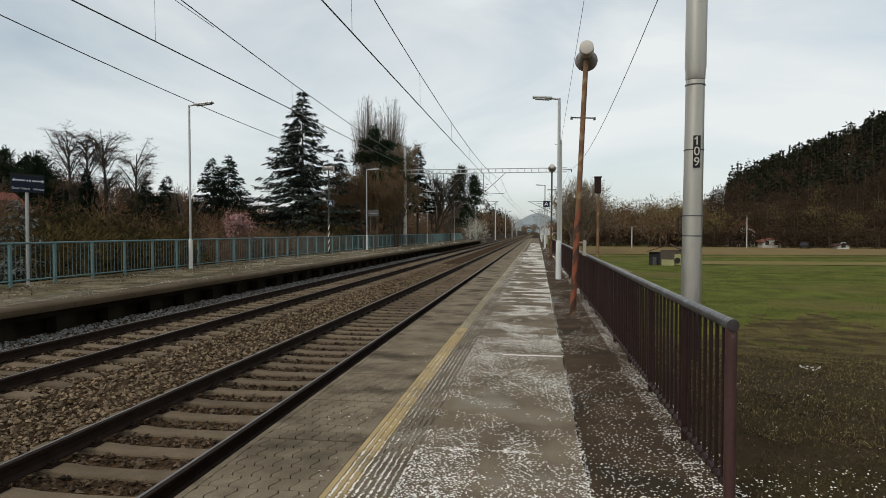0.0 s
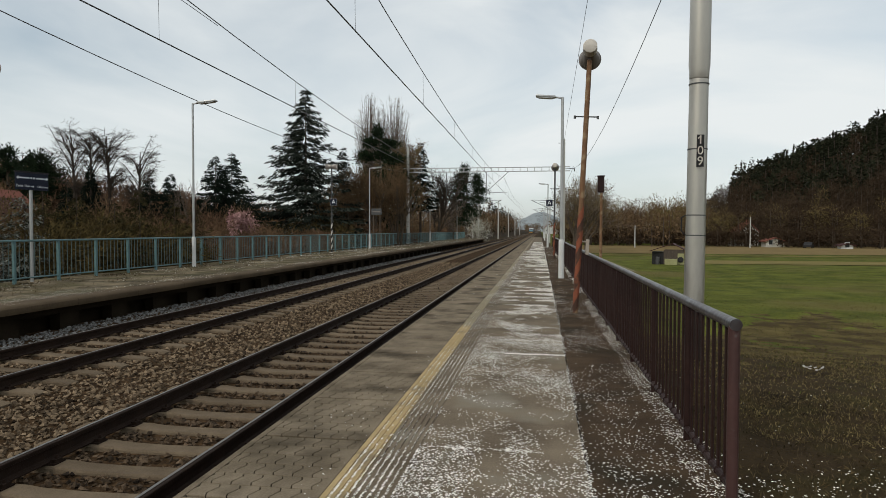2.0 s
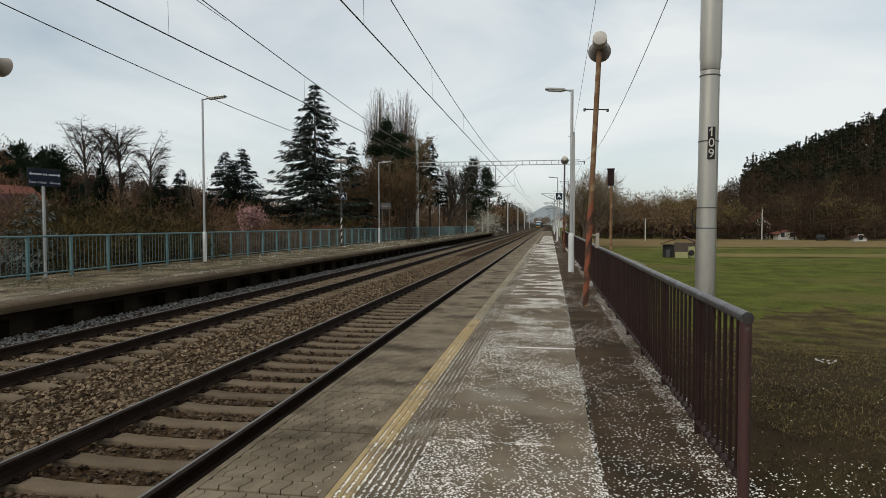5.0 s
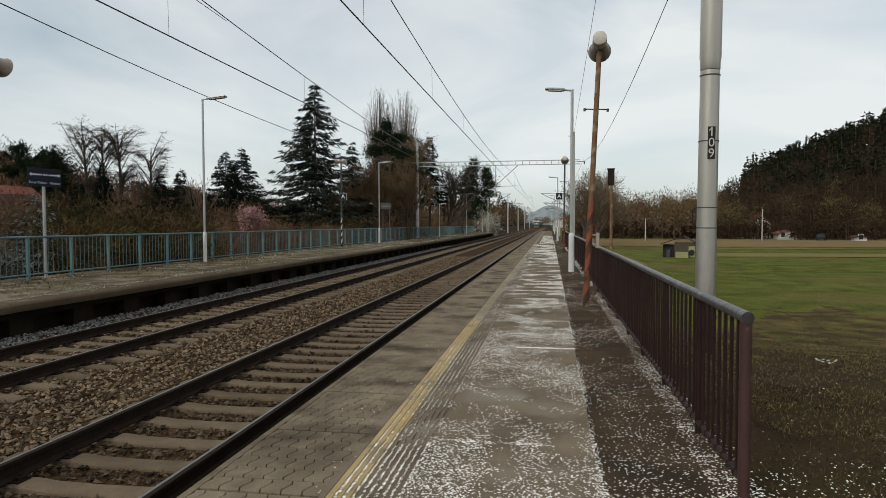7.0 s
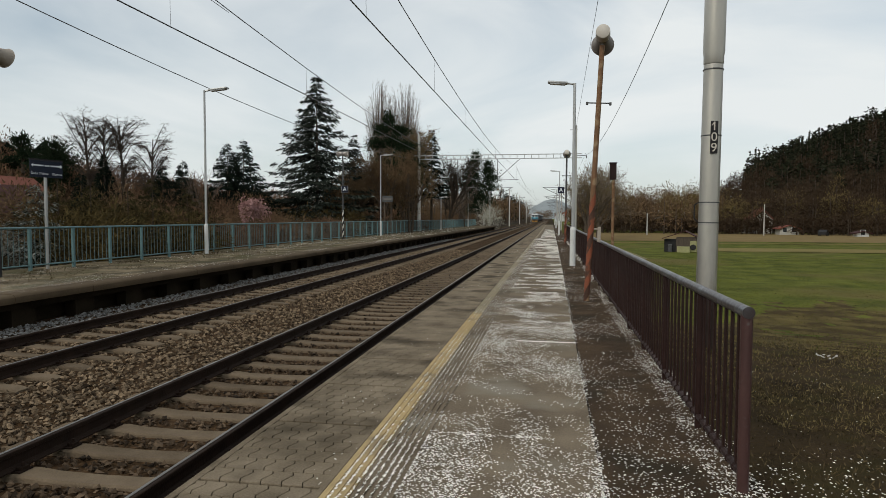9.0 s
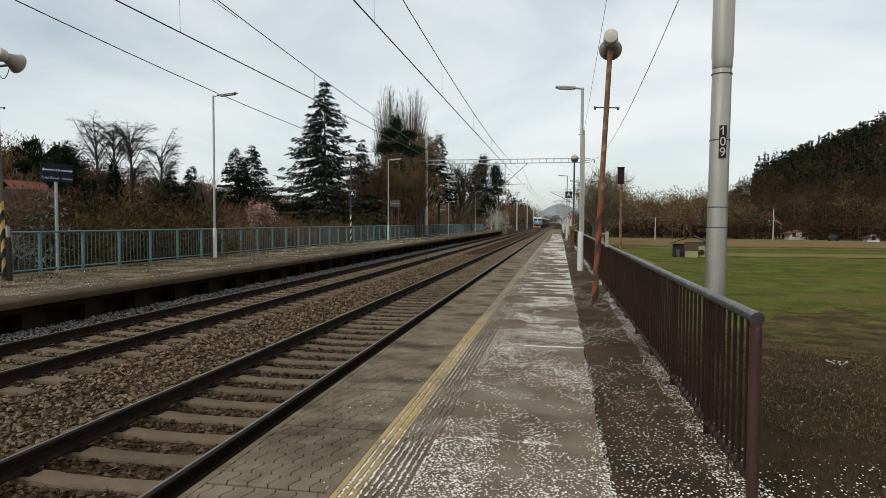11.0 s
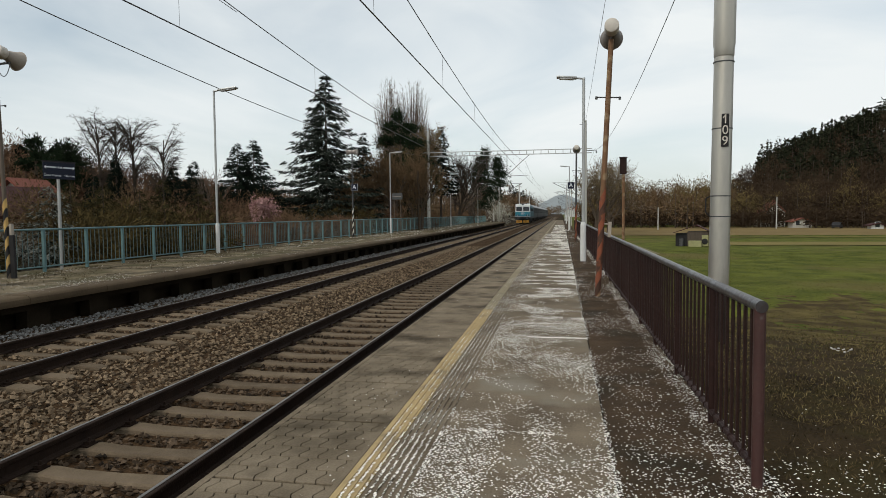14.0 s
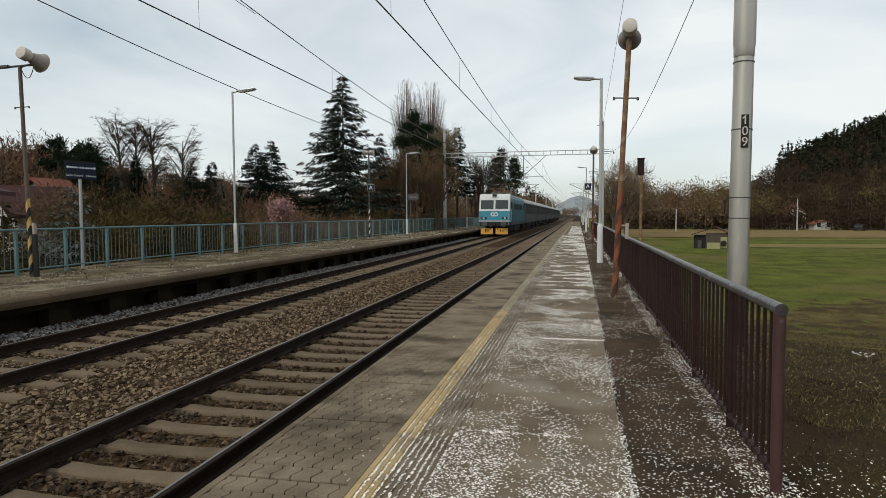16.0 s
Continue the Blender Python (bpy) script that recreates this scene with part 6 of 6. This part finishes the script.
# ---------------------------------------------------------------- buildings
def house(at, w, d, h, roof_h, turn, wall, roof, label, windows=2):
    t = thing("house", label, "house", "houses", at=at, turn=turn)
    bm = bm_new()
    box(bm, -w / 2, w / 2, -d / 2, d / 2, -3, h)
    prism(bm, [(-w / 2, h), (w / 2, h), (0, h + roof_h * 0.95)], -d / 2, d / 2)
    part("wall", bm, wall, t)
    bm = bm_new()
    o = 0.5
    for s in (-1, 1):
        prism(bm, [(s * (w / 2 + o), h - roof_h * o / (w / 2)), (0, h + roof_h), (0, h + roof_h + 0.18), (s * (w / 2 + o), h - roof_h * o / (w / 2) + 0.18)], -d / 2 - o, d / 2 + o)
    part("roof", bm, roof, t)
    for k in range(windows):
        x = -w / 2 + w * (k + 0.5) / windows
        bm = bm_new()
        box(bm, x - 0.5, x + 0.5, -d / 2 - 0.05, -d / 2 + 0.05, h * 0.4, h * 0.4 + 1.2)
        wi = part("window", bm, M_WHITE, t, "white framed window")
        bm = bm_new()
        box(bm, x - 0.42, x + 0.42, -d / 2 - 0.06, -d / 2 - 0.04, h * 0.4 + 0.08, h * 0.4 + 1.12)
        part("pane", bm, M_GLASS, wi)
    if h < 2.4:
        return t
    bm = bm_new()
    box(bm, w * 0.15, w * 0.15 + 0.5, -0.3, 0.3, h + roof_h * 0.4, h + roof_h + 0.7)
    part("chimney", bm, M_ROOF_RED, t)
    return t


def shed(at):
    t = thing("field_shed", "weathered wooden shed with lean-to in the green field", "shed", at=at, turn=-14)
    bm = bm_new()
    box(bm, -0.55, 1.45, -1.1, 1.1, -0.3, 1.55)
    part("body", bm, M_WOOD, t)
    for k in range(9):
        bm = bm_new()
        box(bm, -0.5 + 0.215 * k, -0.5 + 0.215 * k + 0.2, -1.125, -1.1, 0.0, 1.55 if k < 9 else 1.6)
        part("board", bm, M_WOOD, t)
    # A solid black box stands for the shade inside the open lean-to.
    bm = bm_new()
    box(bm, -1.75, -0.55, -0.7, 1.0, -0.3, 1.35)
    part("lean_to", bm, M_BLACK, t, "open lean-to, the shade inside painted as a black box")
    bm = bm_new()
    prism(bm, [(-1.95, 1.38), (0.35, 2.18), (0.35, 2.26), (-1.95, 1.46)], -1.3, 1.35)
    prism(bm, [(1.75, 1.45), (0.35, 2.18), (0.35, 2.26), (1.75, 1.53)], -1.3, 1.35)
    part("roof", bm, M_ROOF_DARK, t, "dark low pitched roof")
    bm = bm_new()
    box(bm, -0.4, 0.85, -1.75, -1.2, -0.2, 0.62, 0.02)
    part("crate", bm, M_LIME, t, "pale yellow trough in front")
    bm = bm_new()
    lathe(bm, [(0.22, -0.04), (0.30, -0.03), (0.30, 0.03), (0.22, 0.04)], 16, pose(1.15, -1.25, 0.55, 90, 0, 0))
    part("wheel", bm, M_BLACK, t, "dark tyre leaning on a pale panel")
    bm = bm_new()
    box(bm, 0.86, 1.5, -1.19, -1.13, 0.05, 1.2)
    part("panel", bm, M_LIME, t, "pale yellow panel")
    bm = bm_new()
    box(bm, -1.35, -0.95, -1.0, -0.7, -0.2, 0.8, 0.05)
    part("barrel", bm, M_GREY_DARK, t)


def bare_post(at, h):
    t = thing("wooden_pole", "pale bare wooden pole at the field's edge", "pole", "wooden poles", at=at)
    bm = bm_new()
    tube(bm, (0, 0, -1), (0, 0, h), 0.14, 0.10, 8)
    part("pole", bm, M_CONC_MAST, t, smooth=True)
    bm = bm_new()
    box(bm, -0.4, 0.4, -0.05, 0.05, h - 0.5, h - 0.4)
    part("crossarm", bm, M_GREY_DARK, t)


def parked_car(at):
    t = thing("parked_car", "dark parked car at the field's far edge", "car", at=at, turn=62)
    bm = prism(bm_new(), [(-2.1, 0.3), (2.1, 0.3), (2.1, 0.75), (1.2, 0.85), (0.7, 1.35), (-1.1, 1.4), (-1.8, 0.9), (-2.1, 0.85)], -0.8, 0.8)
    part("body", bm, M_BLACK, t)
    bm = prism(bm_new(), [(1.05, 0.9), (0.62, 1.28), (-1.0, 1.32), (-1.5, 0.9)], -0.82, 0.82)
    part("window", bm, M_GLASS, t, "reflecting dark windows")
    for x in (-1.3, 1.3):
        for y in (-0.75, 0.75):
            bm = lathe(bm_new(), [(0.1, -0.1), (0.32, -0.09), (0.32, 0.09), (0.1, 0.1)], 12, Matrix.Translation((x, y, 0.32)) @ pose(0, 0, 0, 90, 0, 0))
            part("wheel", bm, M_BLACK, t)


def litter(at):
    t = thing("litter", "crumpled white plastic bag lying on bare soil", "litter", at=at)
    g = random.Random(2)
    bm = bm_new()
    for k in range(9):
        m = pose(-0.13 + k * 0.032, g.uniform(-0.07, 0.07), 0.03 + g.uniform(-0.01, 0.02), g.uniform(-40, 40), g.uniform(-40, 40), g.uniform(0, 180))
        box(bm, -0.022, 0.022, -0.014, 0.014, -0.004, 0.004, 0.002, m)
    part("bag", bm, M_CLOTH, t)


def build_buildings():
    house(on_ground(-43.1, 58), 3.6, 3.0, 2.2, 1.5, 4, M_PLASTER, M_ROOF_RED, "house with an orange-red tiled roof behind the gardens")
    house(on_ground(-44.3, 43), 3.4, 3.6, 2.35, 1.25, -18, M_PLASTER, M_ROOF_DARK, "garden house with a dark purple-red roof")
    h = house(on_ground(-51.4, 31), 4.2, 5.0, 3.2, 0.7, 30, M_WOOD, M_ROOF_DARK, "brown timber house with a satellite dish")
    bm = lathe(bm_new(), [(0.03, 0.0), (0.16, 0.03), (0.30, 0.10), (0.31, 0.11), (0.16, 0.05), (0.03, 0.03)], 18, pose(2.0, -2.62, 2.55, 100, 0, 10))
    part("satellite_dish", bm, M_WHITE, h, "white satellite dish", True)
    x, y = polar(16.4, 182)
    house((x, y, -2.4), 5, 5.5, 3.6, 2.4, 10, M_PLASTER, M_ROOF_RED, "pale house at the hill's foot", 2)
    x, y = polar(18.5, 171)
    house((x, y, -2.4), 4, 3.5, 1.5, 0.7, 0, M_PLASTER, M_ROOF_RED, "low cottage at the hill's foot")
    x, y = polar(23.4, 163)
    house((x, y, float(ground_z(x, y))), 2.4, 1.8, 0.75, 0.35, 0, M_WHITE, M_ROOF_DARK, "small white hut at the field's far edge", 1)
    for x, w in ((14, 9), (24, 11), (8, 8)):
        house((x, 690 + 4 * w, -1), w, 9, 5, 4, 8, M_WHITE, M_ROOF_RED, "pale house in the distant village")
    for az, d in ((21.0, 165),):
        x, y = polar(az, d)
        parked_car((x, y, float(ground_z(x, y))))
    x, y = 13.75, 72.0
    shed((x, y, float(ground_z(x, y))))
    for az, d, h in ((16.9, 160, 7.0), (8.0, 150, 5.0)):
        x, y = polar(az, d)
        bare_post((x, y, float(ground_z(x, y))), h)
    litter((4.15, 10.5, float(ground_z(4.15, 10.5)) + 0.03))


# ---------------------------------------------------------------- train
def wheelset(parent, y, r=0.55):
    for s in (-1, 1):
        bm = bm_new()
        lathe(bm, [(r * 0.3, -0.07), (r * 0.95, -0.06), (r, 0.0), (r, 0.06), (r * 0.3, 0.07)], 18, Matrix.Translation((s * 0.755, y, r)) @ pose(0, 0, 0, 0, 90, 0))
        part("wheel", bm, M_UNDER, parent, smooth=True)


def loco():
    """An electric locomotive, nose at y = 0, running towards -y."""
    t = thing("locomotive", "turquoise and grey electric locomotive with yellow ploughs", "locomotive")
    W, L = 1.47, 16.4
    side = [(-W, 0.95), (W, 0.95), (W, 2.0), (W, 2.35), (W, 3.05), (W * 0.93, 3.45), (W * 0.74, 3.78), (W * 0.4, 3.90), (-W * 0.4, 3.90), (-W * 0.74, 3.78), (-W * 0.93, 3.45), (-W, 3.05)]
    bm = bm_new()
    prism(bm, side, 0.88, L - 0.3)
    part("body", bm, M_CYAN_SIDE, t, "dark turquoise body side")
    # front: lower turquoise nose, window frame leaning back
    bm = bm_new()
    prism(bm, [(0.0, 1.42), (0.02, 2.28), (0.90, 2.28), (0.90, 1.42)], -W + 0.03, W - 0.03, "x")
    nose = part("nose", bm, M_CYAN, t, "turquoise front panel")
    bm = bm_new()
    prism(bm, [(0.0, 0.92), (0.0, 1.27), (0.90, 1.27), (0.90, 0.92)], -W + 0.05, W - 0.05, "x")
    part("buffer_beam", bm, M_TRAINDARK, t, "dark buffer beam")
    bm = bm_new()
    prism(bm, [(-0.01, 1.272), (-0.01, 1.418), (0.90, 1.418), (0.90, 1.272)], -W + 0.02, W - 0.02, "x")
    part("front_stripe", bm, M_TRAINGREY, t, "pale grey stripe across the front")
    bm = bm_new()
    prism(bm, [(0.02, 2.29), (0.30, 3.42), (0.42, 3.62), (0.9, 3.86), (0.9, 2.29)], -W + 0.06, W - 0.06, "x")
    part("window_frame", bm, M_WHITE, t, "white windscreen surround and roof front")
    for s in (-1, 1):
        bm = bm_new()
        x0, x1 = (0.09, 1.26) if s > 0 else (-1.26, -0.09)
        prism(bm, [(0.045, 2.47), (0.245, 3.28), (0.265, 3.28), (0.065, 2.47)], x0, x1, "x")
        bmesh.ops.translate(bm, verts=bm.verts[:], vec=(0, -0.02, 0))
        part("windscreen", bm, M_GLASS, t, "dark windscreen pane")
        bm = bm_new()
        box(bm, s * 0.95 - 0.26, s * 0.95 + 0.26, -0.035, 0.01, 1.52, 1.72, 0.03)
        lamp = part("headlight_box", bm, M_TRAINDARK, t)
        bm = bm_new()
        lathe(bm, [(0.075, 0.0), (0.085, 0.03), (0.07, 0.04)], 14, pose(s * 0.98, -0.03, 1.62, 90, 0, 0))
        part("headlight", bm, M_LENS, lamp)
        bm = bm_new()
        lathe(bm, [(0.10, 0.0), (0.10, 0.35), (0.26, 0.36), (0.26, 0.42), (0.22, 0.43)], 18, pose(s * 0.88, 0.0, 1.06, 90, 0, 0))
        part("buffer", bm, M_GREY_DARK, t, "round dark buffer", True)
        bm = bm_new()
        x0, x1 = (0.13, 1.25) if s > 0 else (-1.25, -0.13)
        prism(bm, [(-0.12, 0.14), (-0.02, 0.68), (0.05, 0.68), (-0.05, 0.14)], x0, x1, "x")
        pl = part("plough", bm, M_PLOUGH, t, "orange-yellow snow plough")
        for k in (-0.12, 0.12):
            bm = bm_new()
            x = (x0 + x1) / 2 + k
            box(bm, x - 0.03, x + 0.03, -0.14, -0.03, 0.35, 0.60)
            part("plough_mark", bm, M_BLACK, pl)
        bm = bm_new()
        tube(bm, (s * 0.36, -0.03, 1.05), (s * 0.30, -0.20, 0.55), 0.03, n=6)
        part("brake_hose", bm, M_BLACK, t)
        bm = bm_new()
        tube(bm, (s * 1.33, -0.06, 1.0), (s * 1.33, -0.06, 2.1), 0.015, n=5)
        part("grab_rail", bm, M_TRAINGREY, t)
    bm = bm_new()
    box(bm, -0.15, 0.15, -0.12, 0.1, 0.93, 1.20, 0.03)
    tube(bm, (0, -0.1, 1.06), (0, -0.4, 0.98), 0.05, n=8)
    part("coupling", bm, M_UNDER, t)
    # emblem: two plain pale rings
    bm = bm_new()
    for x in (-0.15, 0.15):
        n = 18
        for k in range(n):
            a, b = 2 * math.pi * k / n, 2 * math.pi * (k + 1) / n
            q = [bm.verts.new((x + r * math.cos(c) * 1.05, -0.006, 1.97 + r * math.sin(c))) for r, c in ((0.10, a), (0.10, b), (0.19, b), (0.19, a))]
            bm.faces.new(q)
    part("emblem", bm, M_SIGNWHITE, nose, "pale ring emblem")
    part("waist_line", box(bm_new(), -W + 0.02, W - 0.02, -0.012, 0.3, 2.272, 2.332, 0.01), M_SIGNWHITE, t, "white line under the windscreen")
    part("step_board", box(bm_new(), -1.3, 1.3, -0.10, 0.0, 0.86, 0.93, 0.01), M_UNDER, t)
    for s in (-1, 1):
        bm = bm_new()
        tube(bm, (s * 0.25, 0.0, 2.42), (s * 0.62, 0.12, 2.95), 0.014, n=5)
        part("wiper", bm, M_BLACK, t)
        part("side_post", box(bm_new(), s * W - 0.012, s * W + 0.02, 0.9, 1.05, 1.3, 3.1), M_SIGNWHITE, t, "white door edge")
    bm = bm_new()
    box(bm, -0.20, 0.20, 0.18, 0.34, 3.62, 3.82, 0.03)
    part("top_light", bm, M_TRAINDARK, t)
    # side band, grilles, cab windows and doors
    for s in (-1, 1):
        bm = bm_new()
        box(bm, s * W - 0.01, s * W + 0.012, 0.5, L - 0.5, 0.96, 1.30)
        part("sill_band", bm, M_COACHGREY, t)
        for k in range(6):
            bm = bm_new()
            y = 4.0 + k * 1.5
            box(bm, s * W - 0.01, s * W + 0.02, y, y + 1.15, 2.45, 3.0, 0.01)
            part("grille", bm, M_TRAINDARK, t)
        for y in (0.75, L - 1.9):
            bm = bm_new()
            box(bm, s * W - 0.01, s * W + 0.02, y, y + 0.95, 2.45, 3.1, 0.02)
            part("cab_window", bm, M_TRAINGLASS, t)
        bm = bm_new()
        box(bm, s * W - 0.01, s * W + 0.015, 2.2, 2.9, 1.1, 3.05, 0.01)
        part("cab_door", bm, M_CYAN_SIDE, t)
        bm = bm_new()
        box(bm, s * W * 0.72 - 0.12, s * W * 0.72 + 0.12, 0.9, L - 0.9, 3.72, 3.80)
        part("roof_edge", bm, M_WHITE, t)
    bm = bm_new()
    box(bm, -0.75, 0.75, 3.2, 13.2, 3.88, 4.12, 0.05)
    part("roof_equipment", bm, M_GREY_DARK, t)
    for y in (3.6, 5.2, 7.4, 9.0, 11.2):
        for x in (-0.5, 0.5):
            bm = lathe(bm_new(), [(0.05, 0), (0.10, 0.06), (0.05, 0.12), (0.10, 0.18), (0.05, 0.24), (0.03, 0.3)], 8, Matrix.Translation((x, y, 4.11)))
            part("insulator", bm, M_RUST, t)
    # pantographs
    for y, up in ((2.2, 0.35), (13.6, 1.35)):
        bm = bm_new()
        for s in (-1, 1):
            tube(bm, (s * 0.5, y, 4.0), (s * 0.35, y + 1.1, 4.0 + up * 0.5), 0.025, n=5)
            tube(bm, (s * 0.35, y + 1.1, 4.0 + up * 0.5), (s * 0.5, y + 0.1, 4.05 + up), 0.02, n=5)
        tube(bm, (-0.85, y + 0.1, 4.05 + up), (0.85, y + 0.1, 4.05 + up), 0.03, n=5)
        tube(bm, (-0.6, y, 3.95), (0.6, y, 3.95), 0.04, n=5)
        part("pantograph", bm, M_RUST, t, "folded reddish pantograph" if up < 1 else "raised reddish pantograph")
    for y in (4.2, 12.2):
        bm = bm_new()
        box(bm, -1.15, 1.15, y - 2.0, y + 2.0, 0.35, 0.92, 0.06)
        b = part("bogie", bm, M_UNDER, t)
        for dy in (-1.6, 1.6):
            wheelset(b, y + dy, 0.60)
    bm = bm_new()
    box(bm, -1.2, 1.2, 6.6, 9.8, 0.35, 0.94, 0.05)
    part("underfloor_box", bm, M_UNDER, t)
    return t


def coach():
    """A passenger coach 24.5 m long, nose end at y = 0."""
    t = thing("passenger_coach", "grey passenger coach with a dark window band", "coach", "train coaches")
    W, L = 1.42, 24.2
    bm = bm_new()
    box(bm, -W, W, 0, L, 0.98, 2.05)
    part("lower_side", bm, M_COACHGREY, t, "dark grey lower side")
    bm = bm_new()
    box(bm, -W + 0.002, W - 0.002, 0.0, L, 2.053, 3.30)
    part("window_band", bm, M_TRAINDARK, t, "dark blue-grey window band")
    bm = bm_new()
    prism(bm, [(-W, 3.305), (W, 3.305), (W * 0.97, 3.45), (W * 0.82, 3.75), (W * 0.5, 3.93), (0, 3.98), (-W * 0.5, 3.93), (-W * 0.82, 3.75), (-W * 0.97, 3.45)], 0, L)
    part("roof", bm, M_ROOFGREY, t, "light grey roof", True)
    for s in (-1, 1):
        for k in range(11):
            y = 2.4 + k * 1.8
            bm = bm_new()
            box(bm, s * W - 0.01, s * W + 0.012, y, y + 1.25, 2.12, 2.92, 0.01)
            part("window", bm, M_TRAINGLASS, t)
        for y in (0.5, L - 1.4):
            bm = bm_new()
            box(bm, s * W - 0.01, s * W + 0.015, y, y + 0.9, 1.05, 3.0, 0.01)
            part("door", bm, M_COACHGREY, t, "grey end door")
    bm = bm_new()
    box(bm, -0.6, 0.6, -0.55, 0.0, 1.1, 3.3, 0.05)
    part("gangway", bm, M_UNDER, t)
    for y in (3.2, L - 3.2):
        bm = bm_new()
        box(bm, -1.1, 1.1, y - 1.7, y + 1.7, 0.3, 0.85, 0.05)
        b = part("bogie", bm, M_UNDER, t)
        for dy in (-1.25, 1.25):
            wheelset(b, y + dy, 0.46)
    bm = bm_new()
    box(bm, -1.15, 1.15, 7.5, 16.5, 0.45, 0.97, 0.05)
    part("underfloor_box", bm, M_UNDER, t)
    return t


M_CYAN_SIDE = mat("train_side_teal", (0.027, 0.120, 0.155), (0.018, 0.084, 0.112), 0.5, scale=1.2, fine=20, bump=0.0, spec=0.15)

# seconds and the place of the train's nose along the line
TRAIN = [(0.0, 600.0), (4.0, 464.0), (7.0, 363.0), (9.0, 296.0), (11.5, 212.0), (12.5, 178.5), (13.5, 145.0), (14.5, 111.0), (15.0, 94.0), (15.5, 76.7), (16.0, 59.2)]


def motions():
    engine = loco()
    cars = [coach()]
    for k in range(5):
        cars.append(copy_thing(cars[0], Matrix.Identity(4)))
    for k, ob in enumerate([engine] + cars):
        back = 0 if k == 0 else 16.9 + (k - 1) * 24.75
        walk(ob, [(t, pose(FAR, y + back, RAIL_Z)) for t, y in TRAIN])


# ---------------------------------------------------------------- build
build_ground()
build_ballast()
near = build_near_platform()
build_far_platform()
build_near_railing()
build_far_railing()
build_platform_furniture()
build_overhead()
build_buildings()
build_left_trees()
build_right_trees()
build_grass()
build_petals()
build_track(NEAR, "near railway track on brown concrete sleepers")
build_track(FAR, "far railway track on brown concrete sleepers")
build_pavers(near)
motions()
